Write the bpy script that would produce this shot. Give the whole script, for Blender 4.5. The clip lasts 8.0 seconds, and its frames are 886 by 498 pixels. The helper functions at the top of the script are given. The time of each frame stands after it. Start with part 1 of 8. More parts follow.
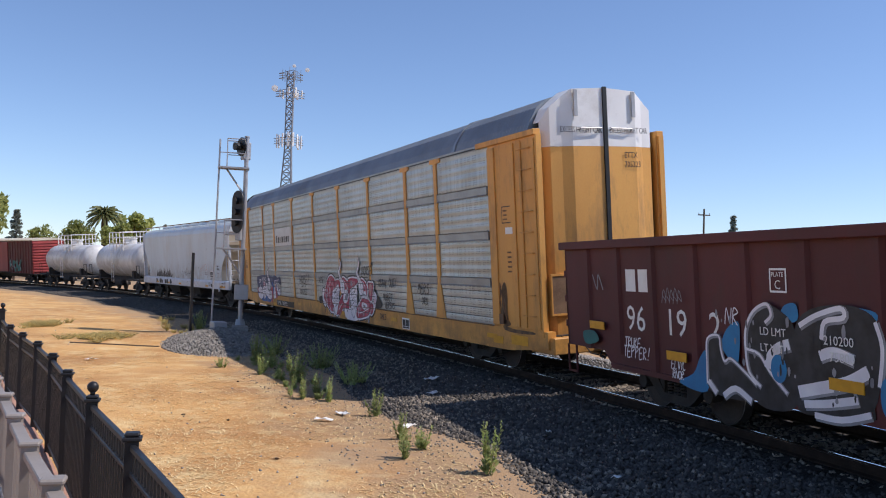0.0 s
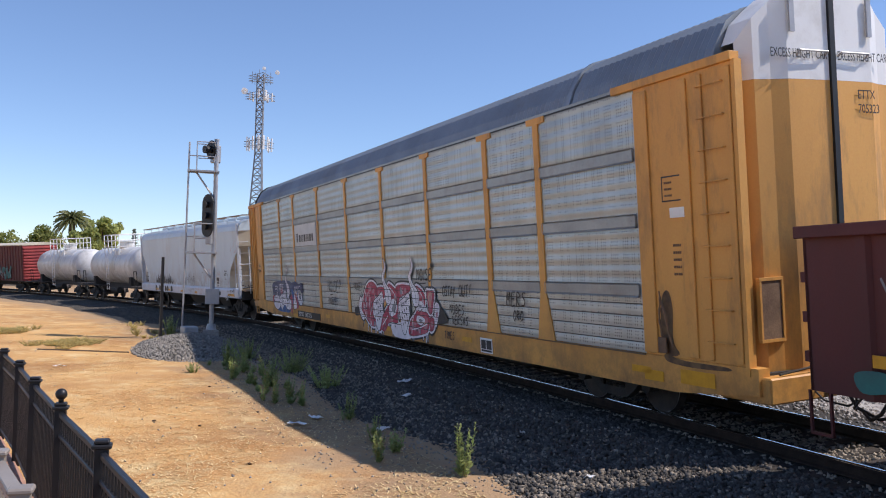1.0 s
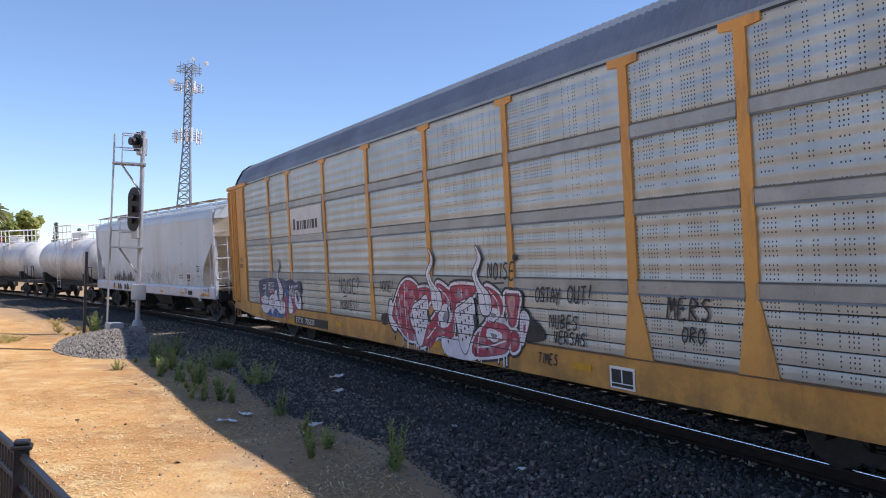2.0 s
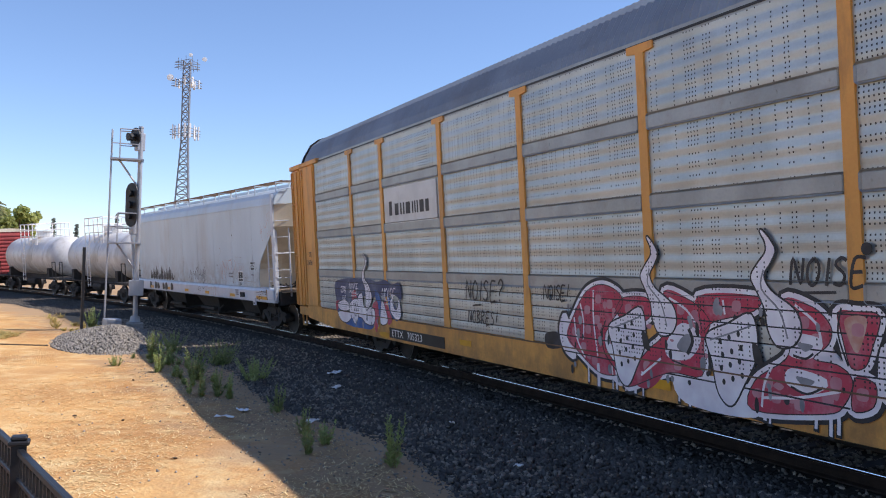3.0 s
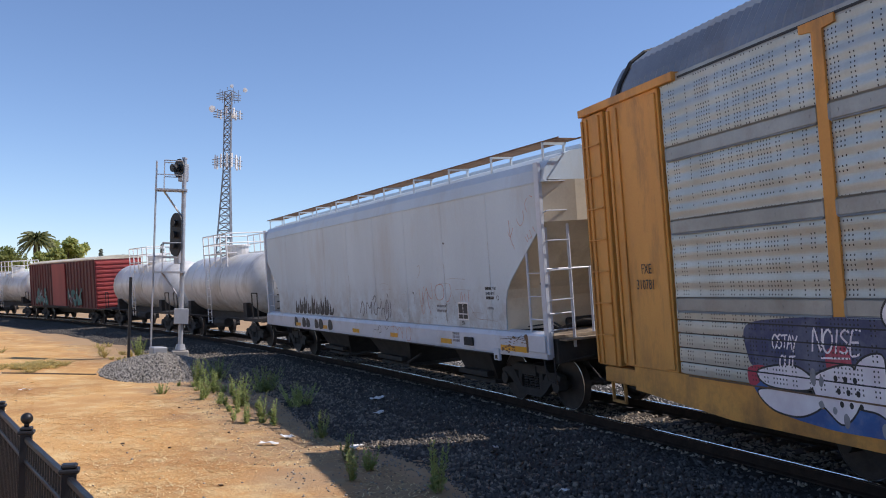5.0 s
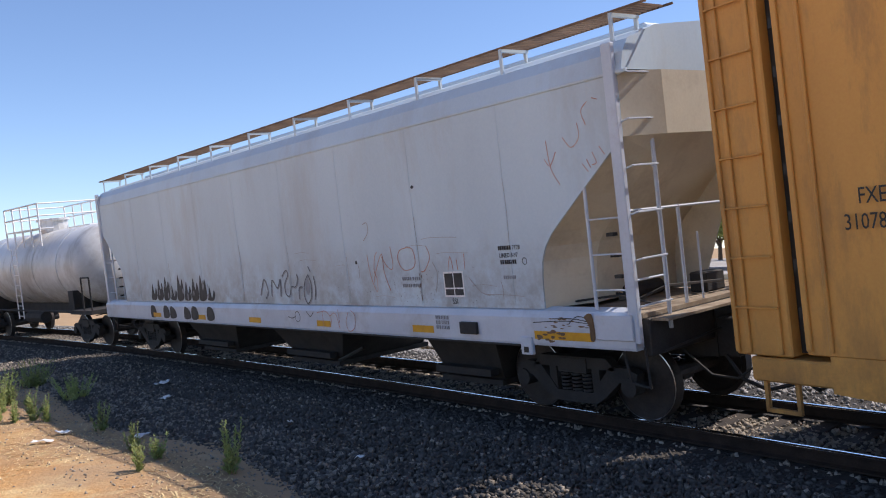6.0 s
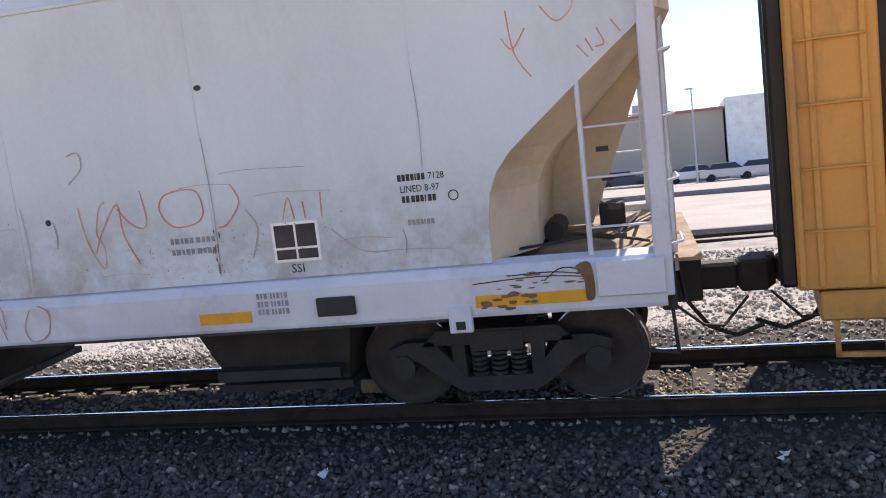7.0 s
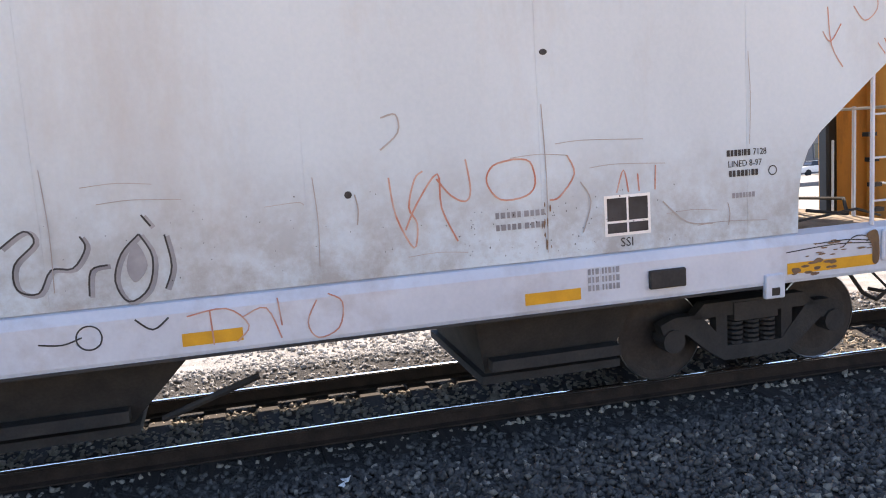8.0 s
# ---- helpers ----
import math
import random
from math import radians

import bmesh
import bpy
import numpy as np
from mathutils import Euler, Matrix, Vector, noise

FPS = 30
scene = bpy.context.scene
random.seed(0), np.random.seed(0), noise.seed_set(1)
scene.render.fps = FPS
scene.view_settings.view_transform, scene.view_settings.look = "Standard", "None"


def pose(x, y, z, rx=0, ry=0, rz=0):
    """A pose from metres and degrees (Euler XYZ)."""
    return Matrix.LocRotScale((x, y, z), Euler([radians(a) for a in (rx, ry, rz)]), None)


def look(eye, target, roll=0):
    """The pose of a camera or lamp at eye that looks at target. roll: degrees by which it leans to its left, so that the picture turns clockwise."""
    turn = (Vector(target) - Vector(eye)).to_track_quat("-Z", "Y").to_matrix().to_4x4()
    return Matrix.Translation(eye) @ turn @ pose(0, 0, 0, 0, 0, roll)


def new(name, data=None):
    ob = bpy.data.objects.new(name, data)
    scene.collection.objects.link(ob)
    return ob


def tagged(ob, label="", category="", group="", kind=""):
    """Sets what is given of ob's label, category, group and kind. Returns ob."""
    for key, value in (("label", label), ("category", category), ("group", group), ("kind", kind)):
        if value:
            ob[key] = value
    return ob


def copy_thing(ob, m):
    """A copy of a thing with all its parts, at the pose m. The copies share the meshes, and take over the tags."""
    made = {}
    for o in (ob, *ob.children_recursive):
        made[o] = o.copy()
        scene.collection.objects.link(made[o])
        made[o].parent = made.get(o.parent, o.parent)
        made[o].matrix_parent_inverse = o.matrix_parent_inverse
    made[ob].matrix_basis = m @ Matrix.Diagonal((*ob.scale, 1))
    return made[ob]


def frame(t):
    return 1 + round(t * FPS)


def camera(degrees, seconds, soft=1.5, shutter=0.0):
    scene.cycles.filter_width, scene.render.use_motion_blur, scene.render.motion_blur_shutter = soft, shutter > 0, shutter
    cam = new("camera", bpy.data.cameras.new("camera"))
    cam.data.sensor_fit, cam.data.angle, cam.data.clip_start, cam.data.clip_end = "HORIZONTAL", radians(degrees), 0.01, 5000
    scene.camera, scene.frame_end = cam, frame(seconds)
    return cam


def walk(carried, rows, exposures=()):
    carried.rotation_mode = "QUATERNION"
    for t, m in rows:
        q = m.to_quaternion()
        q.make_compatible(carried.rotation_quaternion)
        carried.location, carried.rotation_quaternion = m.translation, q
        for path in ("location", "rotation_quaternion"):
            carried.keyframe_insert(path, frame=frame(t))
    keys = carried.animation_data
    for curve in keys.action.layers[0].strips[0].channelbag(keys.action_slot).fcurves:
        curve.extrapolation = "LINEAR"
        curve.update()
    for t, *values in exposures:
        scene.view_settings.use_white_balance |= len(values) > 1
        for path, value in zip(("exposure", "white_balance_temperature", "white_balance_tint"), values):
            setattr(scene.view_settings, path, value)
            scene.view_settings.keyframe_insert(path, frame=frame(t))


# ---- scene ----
# ---------- camera ----------
FOV = 54.53
EYE = (0.0, 0.0, 2.022)
cam = camera(FOV, 8.0, soft=1.05)


def view(az, pitch, roll):
    """Camera pose from compass-like azimuth (from +y towards +x), pitch and roll in degrees."""
    a, e = radians(az), radians(pitch)
    way = Vector((math.sin(a) * math.cos(e), math.cos(a) * math.cos(e), math.sin(e)))
    return look(EYE, Vector(EYE) + way * 10, roll)


PATH = [
    (0.0, -74.25, 1.81, 1.86), (0.5, -73.75, 1.90, 1.88), (1.0, -72.41, 2.00, 1.31), (1.2, -71.64, 1.88, 1.25),
    (2.3, -67.17, 1.58, 1.16), (2.5, -67.09, 1.41, 1.08), (3.0, -67.78, 1.53, 1.38), (3.5, -68.62, 2.33, 1.10),
    (4.0, -69.62, 3.19, 0.78), (4.5, -70.23, 3.51, 0.69), (5.0, -70.48, 3.07, 0.40), (5.2, -69.91, 2.94, 0.32),
    (6.3, -45.88, -0.80, -4.22), (6.5, -37.32, -2.06, -4.92), (7.0, -15.62, -3.89, -5.48), (7.5, 4.51, -4.41, -5.39),
    (8.0, 13.12, -3.73, -4.82)]
EXPOSURE = [(t, e, 6280 if t < 6 else 6280 + min(850, 560 * (t - 5.95)), 17) for t, e in ((0.0, 0.05), (1.2, 0.2), (2.3, 0.36), (3.0, 0.36), (4.0, 0.1), (4.6, 0.02), (5.2, 0.08), (6.3, 0.5), (6.6, 0.75), (7.0, 0.95), (7.5, 1.2), (8.0, 1.4))]
walk(cam, [(t, view(a, p, r)) for t, a, p, r in PATH], EXPOSURE)

# ---------- light ----------
SUN_AZ, SUN_EL = 18.0, 51.5
world = bpy.data.worlds.new("world")
scene.world = world
world.use_nodes = True
wn = world.node_tree
sky = wn.nodes.new("ShaderNodeTexSky")
sky.sky_type = "NISHITA"
sky.sun_disc = False
sky.sun_elevation, sky.sun_rotation = radians(SUN_EL), radians(SUN_AZ)
sky.air_density, sky.dust_density, sky.ozone_density = 0.85, 0.1, 4.0
wn.links.new(sky.outputs[0], wn.nodes["Background"].inputs[0])
wn.nodes["Background"].inputs[1].default_value = 0.14
sun = new("sun", bpy.data.lights.new("sun", "SUN"))
sun.data.energy, sun.data.angle, sun.data.color = 4.2, radians(0.55), (1.0, 0.93, 0.82)
sa, se = radians(SUN_AZ), radians(SUN_EL)
sun.matrix_world = look((0, 0, 60), Vector((0, 0, 60)) - Vector((math.sin(sa) * math.cos(se), math.cos(sa) * math.cos(se), math.sin(se))))

# ---------- track and train geometry ----------
D0, K0, K1, CANT = 8.579, 0.0051737, -1.31e-6, 0.08218
SPEED, ACC = 6.6307, -0.01795


def curve_at(s):
    """Place and heading of the track's centre line at arc length s (0 abreast of the camera)."""
    g = np.array([-0.9061798459, -0.5384693101, 0, 0.5384693101, 0.9061798459])
    w = np.array([0.2369268851, 0.4786286705, 0.5688888889, 0.4786286705, 0.2369268851])
    u = s * (g + 1) / 2
    th = -(K0 * u + K1 * u * u / 2)
    return (float(s / 2 * np.sum(w * np.cos(th))), D0 + float(s / 2 * np.sum(w * np.sin(th))), -(K0 * s + K1 * s * s / 2))


def beside(s, u, z=0.0):
    """A point u metres from the centre line towards the camera's side."""
    x, y, th = curve_at(s)
    return (x + u * math.sin(th), y - u * math.cos(th), z)


def car_pose(s, bogies):
    x1, y1, _ = curve_at(s + bogies / 2)
    x0, y0, _ = curve_at(s - bogies / 2)
    return pose((x0 + x1) / 2, (y0 + y1) / 2, 0.75 * CANT, math.degrees(CANT), 0, math.degrees(math.atan2(y1 - y0, x1 - x0)))


# ---------- materials ----------
def mat(name, c1, c2=None, rough=0.7, metal=0.0, scale=2.0, fine=60.0, bump=0.15, grime=None, grime_scale=1.2, grime_amt=0.5,
        stretch=(1, 1, 1), rnd=0.0, bump_dist=0.01, detail=6.0, spec=0.4):
    """Two-scale procedural surface: a broad blend of two colours, fine grain, optional stains, and relief."""
    m = bpy.data.materials.new(name)
    m.use_nodes = True
    nt = m.node_tree
    L, N = nt.links.new, nt.nodes
    b = N["Principled BSDF"]
    b.inputs["Roughness"].default_value, b.inputs["Metallic"].default_value = rough, metal
    b.inputs["Specular IOR Level"].default_value = spec
    tc = N.new("ShaderNodeTexCoord")
    mp = N.new("ShaderNodeMapping")
    mp.inputs["Scale"].default_value = stretch
    L(tc.outputs["Object"], mp.inputs[0])
    n1 = N.new("ShaderNodeTexNoise")
    n1.inputs["Scale"].default_value, n1.inputs["Detail"].default_value = scale, detail
    L(mp.outputs[0], n1.inputs["Vector"])
    r1 = N.new("ShaderNodeValToRGB")
    r1.color_ramp.elements[0].position, r1.color_ramp.elements[1].position = 0.35, 0.65
    r1.color_ramp.elements[0].color = (*c1, 1)
    r1.color_ramp.elements[1].color = (*(c2 or tuple(v * 0.8 for v in c1)), 1)
    L(n1.outputs["Fac"], r1.inputs[0])
    col = r1.outputs[0]
    n2 = N.new("ShaderNodeTexNoise")
    n2.inputs["Scale"].default_value, n2.inputs["Detail"].default_value = fine, 4
    L(tc.outputs["Object"], n2.inputs["Vector"])
    mx = N.new("ShaderNodeMix")
    mx.data_type, mx.blend_type = "RGBA", "OVERLAY"
    mx.inputs[0].default_value = 0.35 if bump > 0.12 else 0.1
    L(col, mx.inputs[6])
    L(n2.outputs["Fac"], mx.inputs[7])
    col = mx.outputs[2]
    if grime:
        n3 = N.new("ShaderNodeTexNoise")
        n3.inputs["Scale"].default_value, n3.inputs["Detail"].default_value, n3.inputs["Roughness"].default_value = grime_scale, 8, 0.7
        mp3 = N.new("ShaderNodeMapping")
        mp3.inputs["Location"].default_value, mp3.inputs["Scale"].default_value = (7.3, 2.1, 4.4), stretch
        L(tc.outputs["Object"], mp3.inputs[0])
        L(mp3.outputs[0], n3.inputs["Vector"])
        r3 = N.new("ShaderNodeValToRGB")
        r3.color_ramp.elements[0].position, r3.color_ramp.elements[1].position = 0.5, 0.72
        r3.color_ramp.elements[0].color, r3.color_ramp.elements[1].color = (0, 0, 0, 1), (grime_amt,) * 3 + (1,)
        L(n3.outputs["Fac"], r3.inputs[0])
        m3 = N.new("ShaderNodeMix")
        m3.data_type = "RGBA"
        L(r3.outputs[0], m3.inputs[0])
        L(col, m3.inputs[6])
        m3.inputs[7].default_value = (*grime, 1)
        col = m3.outputs[2]
    if rnd:
        info = N.new("ShaderNodeObjectInfo")
        geo = N.new("ShaderNodeNewGeometry")
        add = N.new("ShaderNodeMath")
        add.operation = "ADD"
        L(info.outputs["Random"], add.inputs[0])
        L(geo.outputs["Random Per Island"], add.inputs[1])
        mr = N.new("ShaderNodeMapRange")
        mr.inputs[2].default_value = 2
        mr.inputs[3].default_value, mr.inputs[4].default_value = 1 - rnd, 1 + rnd
        L(add.outputs[0], mr.inputs[0])
        hs = N.new("ShaderNodeHueSaturation")
        L(mr.outputs[0], hs.inputs["Value"])
        L(col, hs.inputs["Color"])
        col = hs.outputs[0]
    L(col, b.inputs["Base Color"])
    if bump:
        bp = N.new("ShaderNodeBump")
        bp.inputs["Strength"].default_value, bp.inputs["Distance"].default_value = bump, bump_dist
        L(n2.outputs["Fac"], bp.inputs["Height"])
        L(bp.outputs[0], b.inputs["Normal"])
    return m


def screen_material():
    """Weathered galvanised sheet, perforated in columns of small holes."""
    m = mat("galvanised_screen", (0.465, 0.51, 0.515), (0.37, 0.41, 0.415), rough=0.40, metal=0.5, scale=1.6, fine=30, bump=0.1,
            grime=(0.36, 0.34, 0.31), grime_scale=1.5, grime_amt=0.5)
    return perforate(m, 0.5)


def perforate(m, metal):
    """Columns of small dark holes in broken rows, and the grooves between the lowest slats."""
    nt = m.node_tree
    L, N = nt.links.new, nt.nodes
    b = N["Principled BSDF"]
    tc = N.new("ShaderNodeTexCoord")
    sp = N.new("ShaderNodeSeparateXYZ")
    L(tc.outputs["Object"], sp.inputs[0])

    def op(kind, a, c):
        q = N.new("ShaderNodeMath")
        q.operation = kind
        for i, v in enumerate((a, c)):
            if isinstance(v, (int, float)):
                q.inputs[i].default_value = v
            else:
                L(v, q.inputs[i])
        return q.outputs[0]

    def pick(step, axis, least):
        rnd = N.new("ShaderNodeTexWhiteNoise")
        rnd.noise_dimensions = "1D"
        L(op("FLOOR", op("DIVIDE", sp.outputs[axis], step), 0), rnd.inputs["W"])
        return op("GREATER_THAN", rnd.outputs["Value"], least)
    fx = op("ABSOLUTE", op("SUBTRACT", op("FRACT", op("DIVIDE", sp.outputs[0], 0.052), 0), 0.5), 0)
    fz = op("ABSOLUTE", op("SUBTRACT", op("FRACT", op("DIVIDE", sp.outputs[2], 0.05), 0), 0.5), 0)
    hole = op("MULTIPLY", op("LESS_THAN", fx, 0.17), op("LESS_THAN", fz, 0.2))
    mask = op("MULTIPLY", op("MULTIPLY", hole, op("GREATER_THAN", sp.outputs[2], 1.09)), op("MULTIPLY", pick(0.052, 0, 0.45), pick(0.05, 2, 0.22)))
    for z in (1.22, 1.415, 1.605, 1.785):
        mask = op("MAXIMUM", mask, op("LESS_THAN", op("ABSOLUTE", op("SUBTRACT", sp.outputs[2], z + 0.004), 0), 0.008))
    old = b.inputs["Base Color"].links[0].from_socket
    mx = N.new("ShaderNodeMix")
    mx.data_type = "RGBA"
    L(mask, mx.inputs[0])
    L(old, mx.inputs[6])
    mx.inputs[7].default_value = (0.03, 0.03, 0.035, 1)
    L(mx.outputs[2], b.inputs["Base Color"])
    if metal:
        L(op("SUBTRACT", metal, op("MULTIPLY", mask, metal)), b.inputs["Metallic"])
    return m


M = {}
M["dirt"] = mat("dry_dirt", (0.66, 0.40, 0.165), (0.47, 0.26, 0.11), rough=0.95, scale=0.35, fine=22, bump=0.7, bump_dist=0.03, grime=(0.74, 0.58, 0.31), grime_scale=1.3, grime_amt=0.9, spec=0.1)
M["ballast"] = mat("ballast_gravel", (0.085, 0.078, 0.07), (0.055, 0.05, 0.045), rough=0.95, scale=1.5, fine=28, bump=1.0, bump_dist=0.05, spec=0.15)
M["stone"] = mat("ballast_stone", (0.125, 0.113, 0.10), (0.082, 0.074, 0.066), rough=0.95, scale=4, fine=50, bump=0.3, rnd=0.45, spec=0.2)
M["pale_stone"] = mat("pale_ballast_stone", (0.46, 0.43, 0.39), (0.30, 0.28, 0.26), rough=0.9, scale=4, fine=50, bump=0.3, rnd=0.5, spec=0.2)
# Dusty gravel, also lightened so sunlit ballast shows bright beside the dark stone.
M["shoulder"] = mat("lightened_dusty_stone", (0.31, 0.265, 0.21), (0.20, 0.172, 0.14), rough=0.95, scale=4, fine=50, bump=0.3, rnd=0.5, spec=0.15)
M["mound"] = mat("grey_gravel", (0.33, 0.30, 0.26), (0.20, 0.182, 0.16), rough=0.95, scale=4, fine=50, bump=0.3, rnd=0.5, spec=0.15)
M["pale_gravel"] = mat("pale_gravel", (0.42, 0.39, 0.35), (0.28, 0.26, 0.235), rough=0.95, scale=2.0, fine=24, bump=0.9, bump_dist=0.05, spec=0.1)
M["concrete"] = mat("pale_concrete", (0.40, 0.365, 0.32), (0.33, 0.30, 0.265), rough=0.9, scale=0.3, fine=14, bump=0.2, grime=(0.35, 0.32, 0.28), grime_scale=0.25, spec=0.2)
M["rail_side"] = mat("rusty_rail", (0.05, 0.034, 0.026), (0.03, 0.022, 0.018), rough=0.95, spec=0.1, scale=6, fine=60, bump=0.3)
M["rail_head"] = mat("polished_rail", (0.85, 0.85, 0.86), (0.75, 0.75, 0.75), rough=0.15, metal=1.0, scale=6, fine=90, bump=0.03)
M["tie"] = mat("creosoted_wood", (0.05, 0.04, 0.034), (0.03, 0.025, 0.022), rough=0.9, scale=3, fine=40, bump=0.5, stretch=(8, 1, 1), rnd=0.4)
M["yellow"] = mat("weathered_yellow_paint", (0.75, 0.375, 0.09), (0.62, 0.30, 0.07), rough=0.55, scale=0.9, fine=35, bump=0.08, grime=(0.22, 0.13, 0.06), grime_scale=1.8, grime_amt=0.7, stretch=(1, 1, 0.3))
M["white"] = mat("white_paint", (0.88, 0.88, 0.86), (0.80, 0.79, 0.77), rough=0.5, scale=1.2, fine=35, bump=0.05, grime=(0.42, 0.38, 0.32), grime_scale=1.5, grime_amt=0.4)
M["screen"] = screen_material()
M["band"] = mat("smooth_galvanised_band", (0.36, 0.385, 0.39), (0.27, 0.29, 0.295), rough=0.45, metal=0.45, scale=1.4, fine=30, bump=0.1, grime=(0.22, 0.2, 0.18), grime_scale=2.5)
M["roof"] = mat("galvanised_roof", (0.30, 0.34, 0.38), (0.23, 0.265, 0.30), rough=0.5, metal=0.4, scale=0.8, fine=30, bump=0.08, grime=(0.2, 0.19, 0.18), grime_scale=0.9)
M["maroon"] = mat("faded_maroon_paint", (0.115, 0.024, 0.025), (0.082, 0.019, 0.020), rough=0.6, scale=0.8, fine=30, bump=0.1, grime=(0.06, 0.035, 0.03), grime_scale=1.2, grime_amt=0.6, stretch=(1, 1, 0.4))
M["red"] = mat("oxide_red_paint", (0.34, 0.055, 0.05), (0.25, 0.04, 0.04), rough=0.6, scale=0.8, fine=30, bump=0.08, grime=(0.10, 0.04, 0.035), grime_scale=1.0, stretch=(1, 1, 0.4))
M["hopper"] = mat("pale_grey_hopper_paint", (0.575, 0.675, 0.745), (0.51, 0.60, 0.665), rough=0.45, scale=0.7, fine=30, bump=0.05, grime=(0.40, 0.36, 0.32), grime_scale=0.7, grime_amt=0.45, stretch=(1, 1, 0.3))
def splash(m, z0, z1, colour, amount):
    """Dried splash dirt in a ragged band up the lower body."""
    nt = m.node_tree
    L, N = nt.links.new, nt.nodes
    b = N["Principled BSDF"]
    tc, sp, nz, mr, mu, mx = (N.new(k) for k in ("ShaderNodeTexCoord", "ShaderNodeSeparateXYZ", "ShaderNodeTexNoise", "ShaderNodeMapRange", "ShaderNodeMath", "ShaderNodeMix"))
    L(tc.outputs["Object"], sp.inputs[0])
    nz.inputs["Scale"].default_value, nz.inputs["Detail"].default_value, nz.inputs["Roughness"].default_value = 2.2, 9, 0.75
    L(tc.outputs["Object"], nz.inputs["Vector"])
    mr.inputs[1].default_value, mr.inputs[2].default_value, mr.inputs[3].default_value, mr.inputs[4].default_value = z0, z1, 0.62, -0.1
    L(sp.outputs[2], mr.inputs[0])
    mu.operation, mu.use_clamp = "MULTIPLY", True
    L(mr.outputs[0], mu.inputs[0])
    rp = N.new("ShaderNodeValToRGB")
    rp.color_ramp.elements[0].position, rp.color_ramp.elements[1].position = 0.40, 0.60
    rp.color_ramp.elements[1].color = (amount, amount, amount, 1)
    L(nz.outputs["Fac"], rp.inputs[0])
    L(rp.outputs[0], mu.inputs[1])
    mx.data_type = "RGBA"
    L(mu.outputs[0], mx.inputs[0])
    L(b.inputs["Base Color"].links[0].from_socket, mx.inputs[6])
    mx.inputs[7].default_value = (*colour, 1)
    L(mx.outputs[2], b.inputs["Base Color"])


splash(M["yellow"], 0.5, 1.5, (0.15, 0.085, 0.045), 1.0)


def trackside_dirt(m):
    """Grey gravel dust trodden into the dirt in ragged patches along the ballast's edge."""
    nt = m.node_tree
    L, N = nt.links.new, nt.nodes
    b = N["Principled BSDF"]
    tc, ds, mr, nz, mu, rp, mx = (N.new(k) for k in ("ShaderNodeTexCoord", "ShaderNodeVectorMath", "ShaderNodeMapRange", "ShaderNodeTexNoise", "ShaderNodeMath", "ShaderNodeValToRGB", "ShaderNodeMix"))
    ds.operation = "DISTANCE"
    L(tc.outputs["Object"], ds.inputs[0])
    ds.inputs[1].default_value = (0, D0 - 1 / K0, 0)
    mr.inputs[1].default_value, mr.inputs[2].default_value, mr.inputs[3].default_value, mr.inputs[4].default_value = 1 / K0 - 8.5, 1 / K0 - 4.8, -0.28, 0.42
    L(ds.outputs["Value"], mr.inputs[0])
    nz.inputs["Scale"].default_value, nz.inputs["Detail"].default_value, nz.inputs["Roughness"].default_value = 0.9, 9, 0.7
    L(tc.outputs["Object"], nz.inputs["Vector"])
    mu.operation = "ADD"
    L(mr.outputs[0], mu.inputs[0])
    L(nz.outputs["Fac"], mu.inputs[1])
    rp.color_ramp.elements[0].position, rp.color_ramp.elements[1].position = 0.45, 0.8
    rp.color_ramp.elements[1].color = (0.8, 0.8, 0.8, 1)
    L(mu.outputs[0], rp.inputs[0])
    mx.data_type = "RGBA"
    L(rp.outputs[0], mx.inputs[0])
    L(b.inputs["Base Color"].links[0].from_socket, mx.inputs[6])
    mx.inputs[7].default_value = (0.36, 0.255, 0.16, 1)
    L(mx.outputs[2], b.inputs["Base Color"])


trackside_dirt(M["dirt"])
splash(M["hopper"], 1.40, 2.7, (0.24, 0.19, 0.15), 1.0)
M["sill"] = mat("glossy_grey_sill", (0.60, 0.64, 0.71), (0.52, 0.56, 0.63), rough=0.35, scale=1.5, fine=30, bump=0.05, grime=(0.30, 0.25, 0.22), grime_scale=1.6, grime_amt=0.4)
M["cream"] = mat("cream_slope_sheet", (0.66, 0.60, 0.47), (0.55, 0.49, 0.38), rough=0.6, scale=0.9, fine=30, bump=0.05, grime=(0.3, 0.25, 0.18), grime_scale=1.3, grime_amt=0.5)
M["tank"] = mat("white_tank_paint", (0.70, 0.70, 0.69), (0.60, 0.60, 0.59), rough=0.4, scale=0.6, fine=30, bump=0.04, grime=(0.28, 0.25, 0.20), grime_scale=1.1, grime_amt=0.8, stretch=(1, 0.5, 0.5))
splash(M["tank"], -1.2, 0.6, (0.22, 0.19, 0.15), 1.0)
M["platform"] = mat("dusty_steel_platform", (0.36, 0.29, 0.21), (0.22, 0.165, 0.115), rough=0.9, scale=3.5, fine=40, bump=0.2, grime=(0.10, 0.06, 0.04), grime_scale=3.0, grime_amt=0.8)
M["truck"] = mat("dusty_black_steel", (0.045, 0.040, 0.037), (0.028, 0.026, 0.025), rough=0.8, scale=4, fine=40, bump=0.3)
M["wheel"] = mat("worn_wheel_steel", (0.055, 0.045, 0.04), (0.035, 0.03, 0.028), rough=0.6, metal=0.3, scale=6, fine=40, bump=0.2)
M["tread"] = mat("bright_wheel_tread", (0.5, 0.49, 0.48), (0.35, 0.34, 0.33), rough=0.3, metal=1.0, scale=6, fine=60, bump=0.05)
M["rust"] = mat("rusty_walkway", (0.24, 0.15, 0.09), (0.14, 0.085, 0.055), rough=0.85, scale=3, fine=40, bump=0.3)
